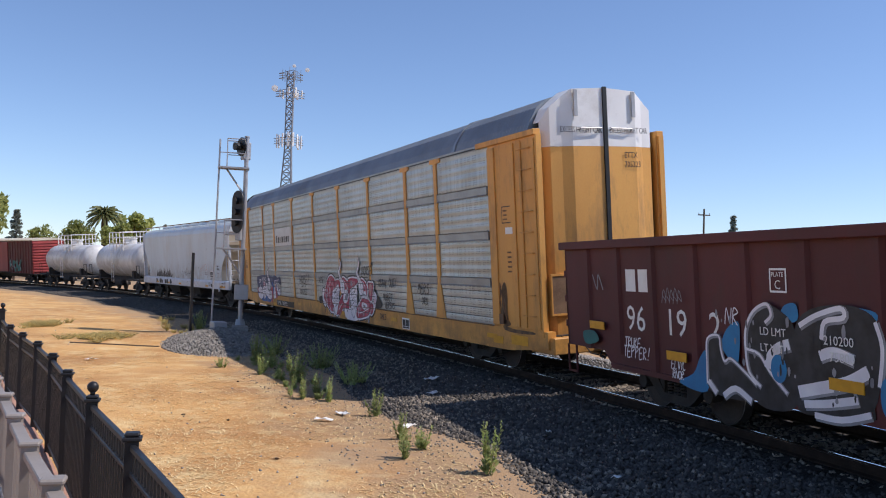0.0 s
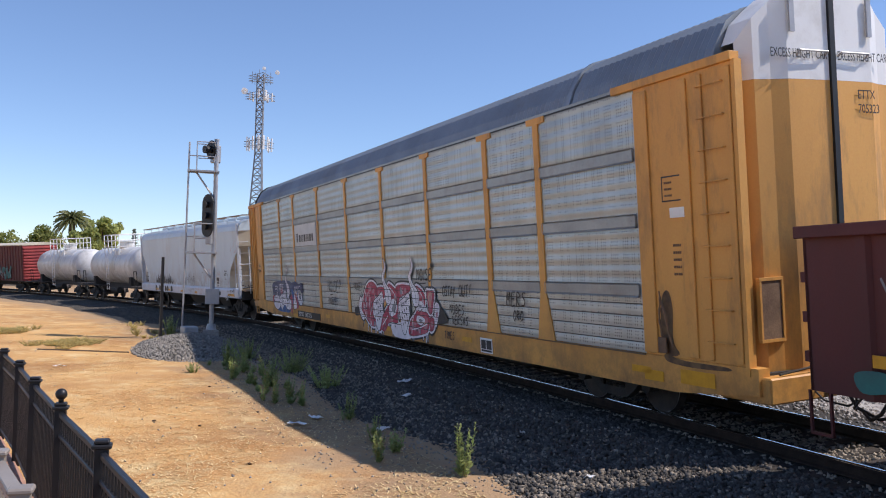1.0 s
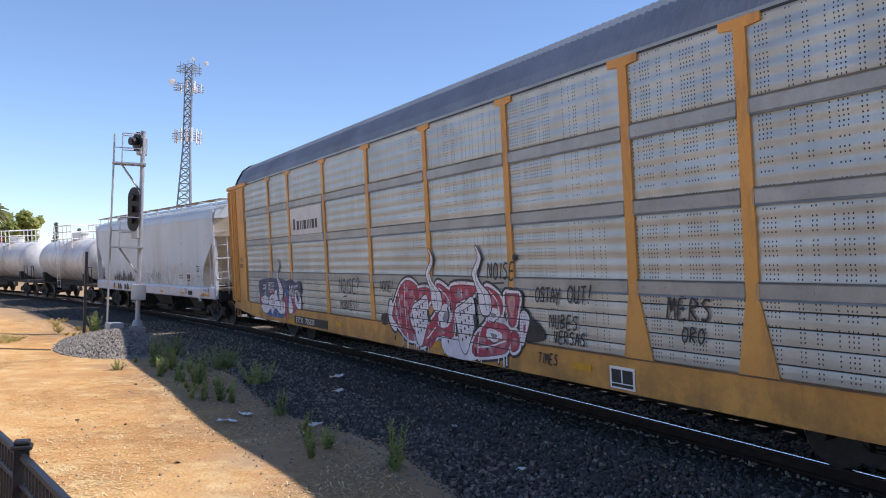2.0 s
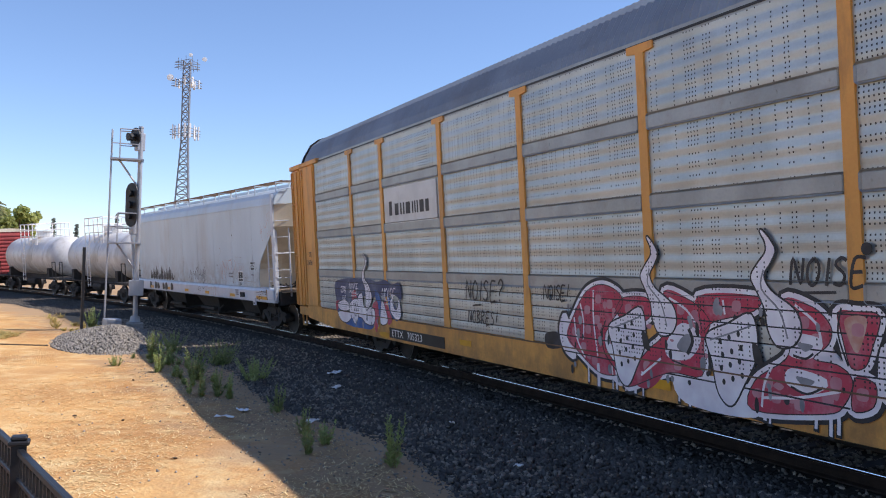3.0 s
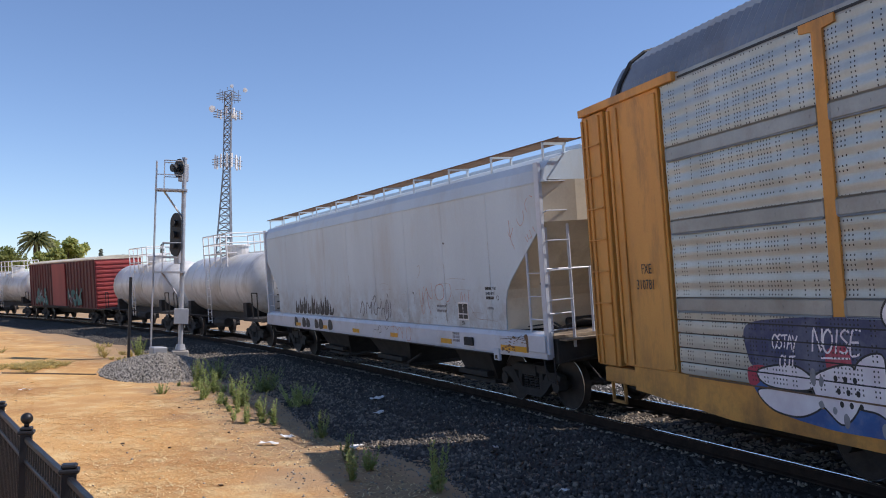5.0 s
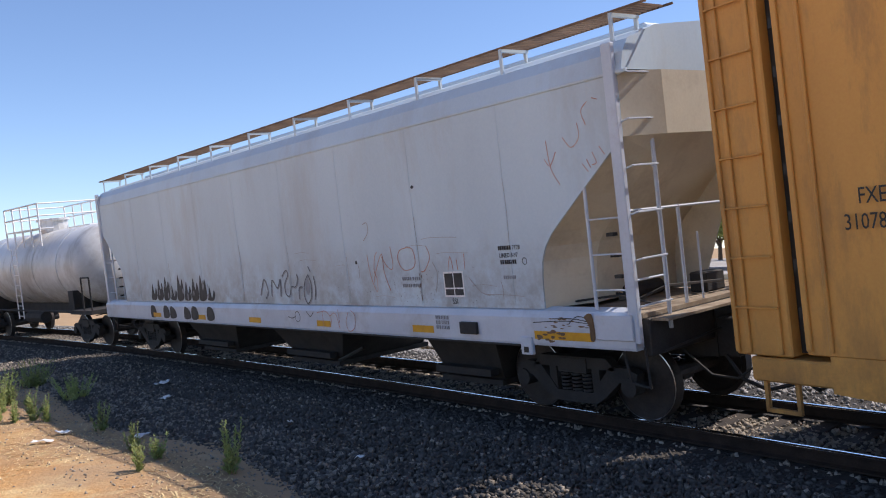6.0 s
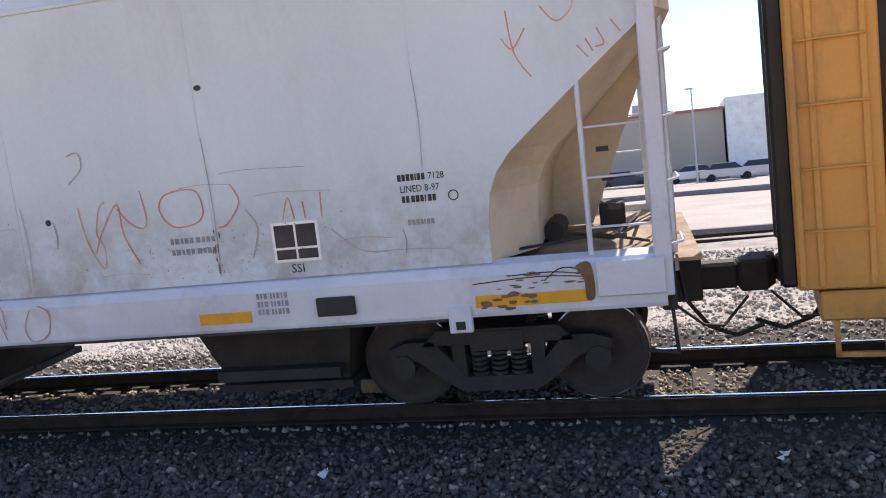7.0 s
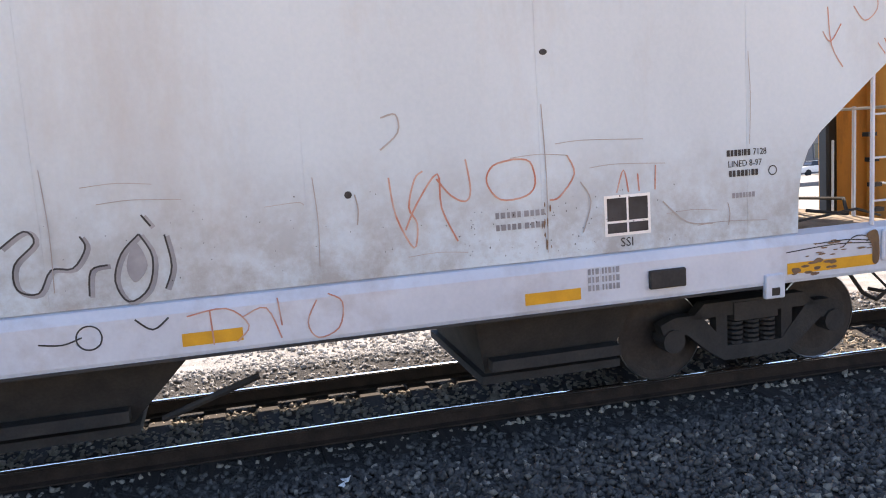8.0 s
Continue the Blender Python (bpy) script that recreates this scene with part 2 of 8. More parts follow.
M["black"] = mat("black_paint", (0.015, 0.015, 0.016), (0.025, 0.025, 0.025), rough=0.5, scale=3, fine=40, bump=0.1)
M["ink"] = mat("black_spray_paint", (0.02, 0.02, 0.022), (0.045, 0.045, 0.05), rough=0.55, scale=5, fine=60, bump=0.0)
M["sprayred"] = mat("red_spray_paint", (0.52, 0.06, 0.105), (0.40, 0.055, 0.085), rough=0.6, scale=2.5, fine=30, bump=0.0)
M["sprayrust"] = mat("orange_red_spray_paint", (0.50, 0.19, 0.13), (0.58, 0.40, 0.33), rough=0.6, scale=6, fine=40, bump=0.0)
M["spraywhite"] = mat("white_spray_paint", (0.90, 0.87, 0.89), (0.76, 0.72, 0.76), rough=0.6, scale=2.5, fine=30, bump=0.0)
M["sprayblue"] = mat("blue_spray_paint", (0.03, 0.24, 0.48), (0.04, 0.18, 0.38), rough=0.6, scale=2.5, fine=30, bump=0.0)
M["spraynavy"] = mat("navy_spray_paint", (0.05, 0.06, 0.14), (0.035, 0.04, 0.09), rough=0.6, scale=2.5, fine=30, bump=0.0)
M["sprayteal"] = mat("teal_spray_paint", (0.03, 0.17, 0.16), (0.04, 0.11, 0.11), rough=0.6, scale=2.5, fine=30, bump=0.0)
M["spraygrey"] = mat("grey_spray_paint", (0.20, 0.20, 0.22), (0.33, 0.33, 0.35), rough=0.6, scale=3, fine=30, bump=0.0)
M["screen_white"] = perforate(mat("white_paint_on_screen", (0.90, 0.87, 0.89), (0.74, 0.68, 0.73), rough=0.6, scale=3.0, fine=30, bump=0.0), 0)
M["screen_red"] = perforate(mat("red_paint_on_screen", (0.54, 0.05, 0.095), (0.40, 0.06, 0.09), rough=0.6, scale=3.5, fine=30, bump=0.0, grime=(0.62, 0.33, 0.38), grime_scale=3.0, grime_amt=0.6), 0)
M["screen_blue"] = perforate(mat("blue_paint_on_screen", (0.05, 0.15, 0.40), (0.05, 0.10, 0.28), rough=0.6, scale=3.0, fine=30, bump=0.0, grime=(0.3, 0.33, 0.42), grime_scale=2.5, grime_amt=0.5), 0)
M["screen_navy"] = perforate(mat("navy_paint_on_screen", (0.05, 0.06, 0.14), (0.09, 0.10, 0.17), rough=0.6, scale=3.0, fine=30, bump=0.0, grime=(0.25, 0.27, 0.33), grime_scale=2.2, grime_amt=0.6), 0)
M["reflect"] = mat("amber_reflector_tape", (0.72, 0.36, 0.02), (0.62, 0.30, 0.02), rough=0.4, scale=8, fine=80, bump=0.0)
M["steel"] = mat("grey_painted_steel", (0.45, 0.45, 0.46), (0.36, 0.36, 0.37), rough=0.45, metal=0.3, scale=3, fine=40, bump=0.05)
M["zinc"] = mat("galvanised_tower_steel", (0.28, 0.29, 0.31), (0.22, 0.23, 0.25), rough=0.5, metal=0.4, scale=1, fine=20, bump=0.0)
M["fence"] = mat("black_fence_paint", (0.012, 0.0125, 0.015), (0.018, 0.018, 0.02), rough=0.45, scale=3, fine=50, bump=0.05)
M["rail_tan"] = mat("taupe_railing_paint", (0.30, 0.265, 0.235), (0.25, 0.22, 0.195), rough=0.5, scale=3, fine=40, bump=0.05)
M["brick"] = mat("pink_paving_brick", (0.48, 0.27, 0.19), (0.40, 0.22, 0.16), rough=0.9, scale=5, fine=60, bump=0.3, rnd=0.25)
M["weed"] = mat("weed_green", (0.30, 0.37, 0.13), (0.40, 0.43, 0.19), rough=0.8, scale=3, fine=20, bump=0.0, rnd=0.3, spec=0.2)
M["drygrass"] = mat("dry_grass", (0.66, 0.54, 0.24), (0.52, 0.44, 0.19), rough=0.9, scale=3, fine=20, bump=0.0, rnd=0.3, spec=0.1)
M["straw"] = mat("straw", (0.90, 0.74, 0.42), (0.74, 0.54, 0.26), rough=0.9, scale=3, fine=20, bump=0.0, rnd=0.35, spec=0.1)
M["board"] = mat("tan_broken_wood", (0.56, 0.36, 0.22), (0.46, 0.29, 0.17), rough=0.9, scale=4, fine=40, bump=0.3, stretch=(1, 6, 6))
M["grease"] = mat("brown_grease_stain", (0.085, 0.05, 0.03), (0.20, 0.115, 0.05), rough=0.6, scale=6, fine=40, bump=0.0)
M["leaf"] = mat("tree_leaf", (0.30, 0.34, 0.10), (0.42, 0.44, 0.16), rough=0.7, scale=0.5, fine=8, bump=0.0, rnd=0.45, spec=0.3)
M["conifer"] = mat("conifer_needles", (0.24, 0.27, 0.23), (0.30, 0.33, 0.28), rough=0.8, scale=0.5, fine=8, bump=0.0, rnd=0.4, spec=0.2)
M["palm"] = mat("palm_frond", (0.19, 0.21, 0.09), (0.27, 0.28, 0.13), rough=0.6, scale=0.5, fine=8, bump=0.0, rnd=0.4, spec=0.3)
M["bark"] = mat("tree_bark", (0.13, 0.09, 0.06), (0.09, 0.065, 0.045), rough=0.95, scale=2, fine=20, bump=0.5)
M["beige"] = mat("beige_stucco", (0.46, 0.40, 0.33), (0.40, 0.35, 0.29), rough=0.9, scale=0.2, fine=10, bump=0.2)
M["grey_wall"] = mat("grey_stucco", (0.22, 0.21, 0.21), (0.18, 0.175, 0.175), rough=0.9, scale=0.2, fine=10, bump=0.2)
M["glass"] = mat("dark_window_glass", (0.03, 0.035, 0.04), (0.04, 0.045, 0.05), rough=0.08, scale=0.5, fine=5, bump=0.0, spec=0.6)
M["coping"] = mat("red_coping", (0.40, 0.16, 0.11), (0.34, 0.13, 0.09), rough=0.7, scale=1, fine=10, bump=0.1)
M["carpaint"] = mat("silver_car_paint", (0.50, 0.51, 0.53), (0.45, 0.46, 0.48), rough=0.25, metal=0.4, scale=1, fine=10, bump=0.0)
M["carwhite"] = mat("white_car_paint", (0.75, 0.75, 0.74), (0.7, 0.7, 0.69), rough=0.25, scale=1, fine=10, bump=0.0)
M["cardark"] = mat("dark_blue_car_paint", (0.03, 0.04, 0.07), (0.025, 0.03, 0.06), rough=0.25, scale=1, fine=10, bump=0.0)
M["seal"] = mat("pale_name_board", (0.60, 0.61, 0.62), (0.50, 0.51, 0.52), rough=0.45, metal=0.25, scale=1.4, fine=30, bump=0.05, grime=(0.38, 0.36, 0.34), grime_scale=1.5)
for key in ("leaf", "conifer", "palm", "weed", "drygrass"):
    # thin leaves let some light through
    nt = M[key].node_tree
    thin = nt.nodes.new("ShaderNodeBsdfTranslucent")
    both = nt.nodes.new("ShaderNodeMixShader")
    both.inputs[0].default_value = 0.5
    pb = nt.nodes["Principled BSDF"]
    nt.links.new(pb.inputs["Base Color"].links[0].from_socket, thin.inputs[0])
    nt.links.new(pb.outputs[0], both.inputs[1])
    nt.links.new(thin.outputs[0], both.inputs[2])
    nt.links.new(both.outputs[0], nt.nodes["Material Output"].inputs[0])
M["stain"] = mat("grey_brown_stain", (0.34, 0.31, 0.29), (0.44, 0.42, 0.41), rough=0.7, scale=4, fine=40, bump=0.0)
M["pink"] = mat("faded_pink_spray_paint", (0.54, 0.28, 0.31), (0.46, 0.17, 0.21), rough=0.6, scale=3, fine=30, bump=0.0)
M["rubber"] = mat("tyre_rubber", (0.02, 0.02, 0.02), (0.03, 0.03, 0.03), rough=0.9, scale=3, fine=20, bump=0.0)


# ---------- mesh helpers ----------
def box(bm, x0, x1, y0, y1, z0, z1, bevel=0.0):
    v = [bm.verts.new(p) for p in ((x0, y0, z0), (x1, y0, z0), (x1, y1, z0), (x0, y1, z0), (x0, y0, z1), (x1, y0, z1), (x1, y1, z1), (x0, y1, z1))]
    f = [bm.faces.new([v[i] for i in q]) for q in ((3, 2, 1, 0), (4, 5, 6, 7), (0, 1, 5, 4), (1, 2, 6, 5), (2, 3, 7, 6), (3, 0, 4, 7))]
    if bevel:
        bmesh.ops.bevel(bm, geom=list({e for q in f for e in q.edges}), offset=bevel, segments=1, affect="EDGES")


def prism_y(bm, poly, y0, y1):
    """A polygon of (x, z) points drawn out from y0 to y1."""
    a = [bm.verts.new((x, y0, z)) for x, z in poly]
    b = [bm.verts.new((x, y1, z)) for x, z in poly]
    n = len(poly)
    fs = [bm.faces.new(a), bm.faces.new(b[::-1])]
    fs += [bm.faces.new((a[i], b[i], b[(i + 1) % n], a[(i + 1) % n])) for i in range(n)]
    bmesh.ops.recalc_face_normals(bm, faces=fs)


def prism_x(bm, poly, x0, x1):
    """A polygon of (y, z) points drawn out from x0 to x1."""
    a = [bm.verts.new((x0, y, z)) for y, z in poly]
    b = [bm.verts.new((x1, y, z)) for y, z in poly]
    n = len(poly)
    fs = [bm.faces.new(a), bm.faces.new(b[::-1])]
    fs += [bm.faces.new((a[i], b[i], b[(i + 1) % n], a[(i + 1) % n])) for i in range(n)]
    bmesh.ops.recalc_face_normals(bm, faces=fs)


def prism_z(bm, poly, z0, z1):
    a = [bm.verts.new((x, y, z0)) for x, y in poly]
    b = [bm.verts.new((x, y, z1)) for x, y in poly]
    n = len(poly)
    fs = [bm.faces.new(a), bm.faces.new(b[::-1])]
    fs += [bm.faces.new((a[i], b[i], b[(i + 1) % n], a[(i + 1) % n])) for i in range(n)]
    bmesh.ops.recalc_face_normals(bm, faces=fs)


def tube(bm, p0, p1, r, n=6, r1=None):
    p0, p1 = Vector(p0), Vector(p1)
    q = (p1 - p0).to_track_quat("Z", "Y")
    a, b = [], []
    for i in range(n):
        w = 2 * math.pi * i / n
        c = Vector((math.cos(w), math.sin(w), 0))
        a.append(bm.verts.new(p0 + q @ (c * r)))
        b.append(bm.verts.new(p1 + q @ (c * (r if r1 is None else r1))))
    for i in range(n):
        bm.faces.new((a[i], a[(i + 1) % n], b[(i + 1) % n], b[i]))
    bm.faces.new(a[::-1])
    bm.faces.new(b)


def pipe(bm, pts, r, n=6):
    for p, q in zip(pts, pts[1:]):
        tube(bm, p, q, r, n)


def lathe_x(bm, profile, n=24):
    """Turn (x, r) pairs about the x axis."""
    rings = []
    for x, r in profile:
        rings.append([bm.verts.new((x, max(r, 1e-3) * math.cos(2 * math.pi * i / n), max(r, 1e-3) * math.sin(2 * math.pi * i / n))) for i in range(n)])
    for a, b in zip(rings, rings[1:]):
        for i in range(n):
            bm.faces.new((a[i], a[(i + 1) % n], b[(i + 1) % n], b[i]))
    bm.faces.new(rings[0][::-1])
    bm.faces.new(rings[-1])


def lathe_y(bm, profile, n=24, cx=0.0, cz=0.0):
    rings = []
    for y, r in profile:
        rings.append([bm.verts.new((cx + max(r, 1e-3) * math.cos(2 * math.pi * i / n), y, cz + max(r, 1e-3) * math.sin(2 * math.pi * i / n))) for i in range(n)])
    for a, b in zip(rings, rings[1:]):
        for i in range(n):
            bm.faces.new((a[i], b[i], b[(i + 1) % n], a[(i + 1) % n]))
    bm.faces.new(rings[0])
    bm.faces.new(rings[-1][::-1])


def mesh_of(name, bm, material, smooth=False):
    me = bpy.data.meshes.new(name)
    if smooth:
        for f in bm.faces:
            f.smooth = True
    bm.to_mesh(me)
    bm.free()
    me.materials.append(material)
    return me


def part(name, bm, material, parent, label="", smooth=False, at=None):
    me = bm if isinstance(bm, bpy.types.Mesh) else mesh_of(name, bm, material, smooth)
    ob = new(name, me)
    ob.parent = parent
    if at is not None:
        ob.matrix_basis = at
    if label:
        tagged(ob, label)
    return ob


def thing(name, label, category, group="", at=None):
    ob = new(name)
    ob.empty_display_size = 0.2
    if at is not None:
        ob.matrix_basis = at
    return tagged(ob, label, category, group)


def solid(name, bm, material, label, category, group="", kind="", smooth=False, at=None):
    ob = new(name, bm if isinstance(bm, bpy.types.Mesh) else mesh_of(name, bm, material, smooth))
    if at is not None:
        ob.matrix_basis = at
    return tagged(ob, label, category, group, kind)


def B(*boxes, bevel=0.0):
    bm = bmesh.new()
    for b in boxes:
        box(bm, *b, bevel=bevel)
    return bm


# ---------- paint on car sides: flat shapes in the plane y = const, seen from -y ----------
STROKES = {
    "N": [[(0, 0), (0.05, 1), (0.6, 0.05), (0.65, 1)]], "O": [[(0.3, 1), (0.02, 0.7), (0.05, 0.2), (0.35, 0), (0.62, 0.3), (0.6, 0.75), (0.3, 1)]],
    "I": [[(0.15, 0), (0.2, 1)]], "S": [[(0.6, 0.9), (0.3, 1), (0.05, 0.75), (0.55, 0.4), (0.4, 0.05), (0, 0.1)]],
    "E": [[(0.6, 1), (0.05, 0.95), (0, 0), (0.6, 0.05)], [(0.02, 0.5), (0.5, 0.52)]], "!": [[(0.2, 0.3), (0.35, 1.1)], [(0.14, 0), (0.17, 0.1)]],
    "?": [[(0, 0.85), (0.3, 1.1), (0.6, 0.85), (0.25, 0.5), (0.25, 0.3)], [(0.22, 0.05), (0.26, 0.12)]],
    "T": [[(0.3, 0), (0.32, 1)], [(0, 0.95), (0.65, 1)]], "A": [[(0, 0), (0.3, 1), (0.6, 0)], [(0.12, 0.4), (0.5, 0.4)]],
    "Y": [[(0, 1), (0.3, 0.5), (0.6, 1)], [(0.3, 0.5), (0.15, -0.15)]], "U": [[(0, 1), (0.08, 0.1), (0.5, 0.1), (0.6, 1)]],
    "V": [[(0, 1), (0.3, 0), (0.55, 0.95)]], "M": [[(0, 0), (0.1, 1), (0.32, 0.35), (0.55, 1), (0.68, 0)]], "D": [[(0.05, 0), (0.05, 1), (0.6, 0.7), (0.5, 0.1), (0, 0)]],
    "R": [[(0, 0), (0.05, 1), (0.55, 0.75), (0.05, 0.5), (0.6, 0)]], "B": [[(0, 0), (0.05, 1), (0.5, 0.8), (0.08, 0.52), (0.6, 0.25), (0, 0)]],
    "L": [[(0.05, 1), (0, 0), (0.5, 0.05)]], "K": [[(0, 0), (0.05, 1)], [(0.55, 1), (0.05, 0.45), (0.6, 0)]], "P": [[(0, 0), (0.05, 1), (0.55, 0.8), (0.05, 0.5)]],
    "C": [[(0.6, 0.9), (0.25, 1), (0, 0.5), (0.2, 0), (0.6, 0.1)]], "X": [[(0, 0), (0.6, 1)], [(0, 1), (0.6, 0)]]}


def ribbon(bm, pts, width, y):
    """A painted stroke through (x, z) points; a smooth line of even width."""
    fine = []
    n = len(pts)
    for i in range(n - 1):
        p = [Vector(pts[max(0, min(n - 1, i + k))]) for k in (-1, 0, 1, 2)]
        for j in range(4):
            u = j / 4
            fine.append(0.5 * ((2 * p[1]) + (p[2] - p[0]) * u + (2 * p[0] - 5 * p[1] + 4 * p[2] - p[3]) * u * u + (3 * p[1] - p[0] - 3 * p[2] + p[3]) * u ** 3))
    fine.append(Vector(pts[-1]))
    vs = []
    for i, p in enumerate(fine):
        d = fine[min(i + 1, len(fine) - 1)] - fine[max(i - 1, 0)]
        d = d.normalized() if d.length > 1e-6 else Vector((1, 0))
        nrm = Vector((-d.y, d.x)) * width / 2
        vs.append((bm.verts.new((p.x - nrm.x, y, p.y - nrm.y)), bm.verts.new((p.x + nrm.x, y, p.y + nrm.y))))
    for a, b in zip(vs, vs[1:]):
        bm.faces.new((a[0], b[0], b[1], a[1]))


def scrawl(bm, text, x, z, size, width, y, slant=0.15, gap=0.75):
    k = 0
    for ch in text:
        for line in STROKES.get(ch, []):
            ribbon(bm, [(x + size * (u * 0.8 + v * slant), z + size * v) for u, v in line], width, y - 0.0004 * k)
            k += 1
        x += size * gap * (0.55 if ch in "I! " else 1)


def blob(bm, pts, y, grow=0.0):
    """A filled smooth closed shape through (x, z) points, widened by grow."""
    n = len(pts)
    out = []
    for i in range(n):
        p = [Vector(pts[(i + k) % n]) for k in (-1, 0, 1, 2)]
        for j in range(5):
            u = j / 5
            out.append(0.5 * ((2 * p[1]) + (p[2] - p[0]) * u + (2 * p[0] - 5 * p[1] + 4 * p[2] - p[3]) * u * u + (3 * p[1] - p[0] - 3 * p[2] + p[3]) * u ** 3))
    m = len(out)
    area = sum(out[i].x * out[(i + 1) % m].y - out[(i + 1) % m].x * out[i].y for i in range(m))
    sgn = 1 if area > 0 else -1
    vs = []
    for i, p in enumerate(out):
        d = (out[(i + 1) % m] - out[i - 1])
        d = d.normalized() if d.length > 1e-6 else Vector((1, 0))
        q = p + Vector((d.y, -d.x)) * grow * sgn
        vs.append(bm.verts.new((q.x, y, q.y)))
    f = bm.faces.new(vs if sgn > 0 else vs[::-1])
    f.normal_update()
    bmesh.ops.triangulate(bm, faces=[f])


def ell(cx, cz, rx, rz, n=8, rot=0.0):
    return [(cx + rx * math.cos(a) * math.cos(rot) - rz * math.sin(a) * math.sin(rot), cz + rx * math.cos(a) * math.sin(rot) + rz * math.sin(a) * math.cos(rot))
            for a in (2 * math.pi * i / n for i in range(n))]


def paint(name, parent, material, draw, label="", base=None):
    """Paint parts: every filled shape a part of its own, pen strokes together as one tag."""
    bm = bmesh.new()
    draw(bm)
    if base is not None:
        for v in bm.verts:
            v.co.y = base + 0.3 * (v.co.y - base)
    seen, fills, pens = set(), [], []
    for f0 in bm.faces:
        if f0 in seen:
            continue
        isle, todo = [], [f0]
        seen.add(f0)
        while todo:
            f = todo.pop()
            isle.append(f)
            for e in f.edges:
                for o in e.link_faces:
                    if o not in seen:
                        seen.add(o)
                        todo.append(o)
        (fills if len(isle[0].verts) == 3 or name.endswith("blocks") else pens).append(isle)
    for group in fills + ([[f for isle in pens for f in isle]] if pens else []):
        out, made = bmesh.new(), {}
        for f in group:
            for v in f.verts:
                if v not in made:
                    made[v] = out.verts.new(v.co)
            out.faces.new([made[v] for v in f.verts])
        part("tag" if name == "graffiti" and len(group[0].verts) == 4 else name, out, material, parent, label)
    bm.free()


def shards(bm, seed, n, x0, x1, z0, z1, size, y, tall=1.4):
    """Random angular paint shapes in a rectangle."""
    r = random.Random(seed)
    for i in range(n):
        cx, cz, w = r.uniform(x0, x1), r.uniform(z0, z1), size * r.uniform(0.5, 1.2)
        h, k = w * tall * r.uniform(0.5, 1.2), r.choice((4, 5, 6))
        a0 = r.uniform(0, 1.5)
        blob(bm, [(cx + w * r.uniform(0.6, 1.0) * math.cos(a0 + 6.283 * j / k), min(z1 + 0.1, max(z0 - 0.1, cz + h * r.uniform(0.6, 1.0) * math.sin(a0 + 6.283 * j / k)))) for j in range(k)], y - 0.00012 * i)


def lettering(text, parent, material, x, z, size, y, name="lettering", label="", end=False, squeeze=1.0):
    """Stencilled words in the built-in font, lying on a side (facing -y) or on an end (facing +x)."""
    cu = bpy.data.curves.new("text", "FONT")
    cu.body, cu.size, cu.extrude, cu.resolution_u = text, size, 0.001, 2
    ob = bpy.data.objects.new("text", cu)
    scene.collection.objects.link(ob)
    bpy.context.view_layer.update()
    me = bpy.data.meshes.new_from_object(ob.evaluated_get(bpy.context.evaluated_depsgraph_get()))
    bpy.data.objects.remove(ob)
    me.transform(Matrix.Diagonal((squeeze, 1, 1, 1)))
    me.materials.clear()
    me.materials.append(material)
    at = pose(y, x, z, 90, 0, 90) if end else pose(x, y, z, 90, 0, 0)
    return part(name, me, material, parent, label, at=at)


def letter_blocks(bm, x, z, h, widths, y, gap=0.25):
    """Plain blocks in place of a name."""
    for w in widths:
        box(bm, x, x + w * h, y - 0.002, y, z, z + h)
        x += (w + gap) * h


# ---------- ground ----------
TRACK_S0, TRACK_S1 = -175.0, 60.0
rng = np.random.default_rng(3)


def lateral(x, y):
    """Distance from the centre line towards the camera's side (arrays welcome)."""
    R = 1 / K0
    return R - np.hypot(x, y - (D0 - R))


def ground_z(x, y):
    x, y = np.asarray(x, float), np.asarray(y, float)
    u = lateral(x, y)
    z = -0.42 + 0.03 * np.sin(x * 0.55 + 1.3 * np.sin(y * 0.4)) + 0.025 * np.sin(y * 0.9 + 0.7 * x)
    near = (np.abs(x) < 120) & (np.abs(y) < 120)
    z = np.where(near, z, -0.42)
    far = np.clip((-u - 8) / 60, 0, 1)
    z = z + 1.0 * far * (u < 0)
    return z - 0.12 * np.exp(-(u / 3.2) ** 2)


def steps(fine_lo, fine_hi, d, far):
    a = list(np.arange(fine_lo, fine_hi + 1e-6, d))
    k, lo, hi = d, [], []
    while not hi or hi[-1] < far:
        k *= 1.45
        hi.append((hi[-1] if hi else fine_hi) + k)
        lo.append((lo[-1] if lo else fine_lo) - k)
    return np.array(lo[::-1] + a + hi)


def ground_sheet():
    xs, ys = steps(-60, 14, 0.5, 3500), steps(-10, 16, 0.5, 3500)
    X, Y = np.meshgrid(xs, ys)
    Z = ground_z(X, Y)
    nx, ny = len(xs), len(ys)
    v = np.stack([X.ravel(), Y.ravel(), Z.ravel()], 1)
    i = np.arange(nx * ny).reshape(ny, nx)
    f = np.stack([i[:-1, :-1].ravel(), i[:-1, 1:].ravel(), i[1:, 1:].ravel(), i[1:, :-1].ravel()], 1)
    me = bpy.data.meshes.new("ground")
    me.from_pydata(v.tolist(), [], f.tolist())
    me.materials.append(M["dirt"])
    me.polygons.foreach_set("use_smooth", [True] * len(me.polygons))
    tagged(new("ground", me), "dry tan dirt ground with straw litter", "ground", kind="structure")


ground_sheet()


def bed_z(u):
    """Height of the ballast bed across the track, tilted with the rails."""
    return np.interp(u, [-5.6, -4.4, -2.2, -1.4, 0.0, 1.35, 2.0, 3.3, 4.4, 5.2], [-0.75, -0.28, 0.02, -0.06, -0.13, -0.24, -0.24, -0.36, -0.42, -0.62])


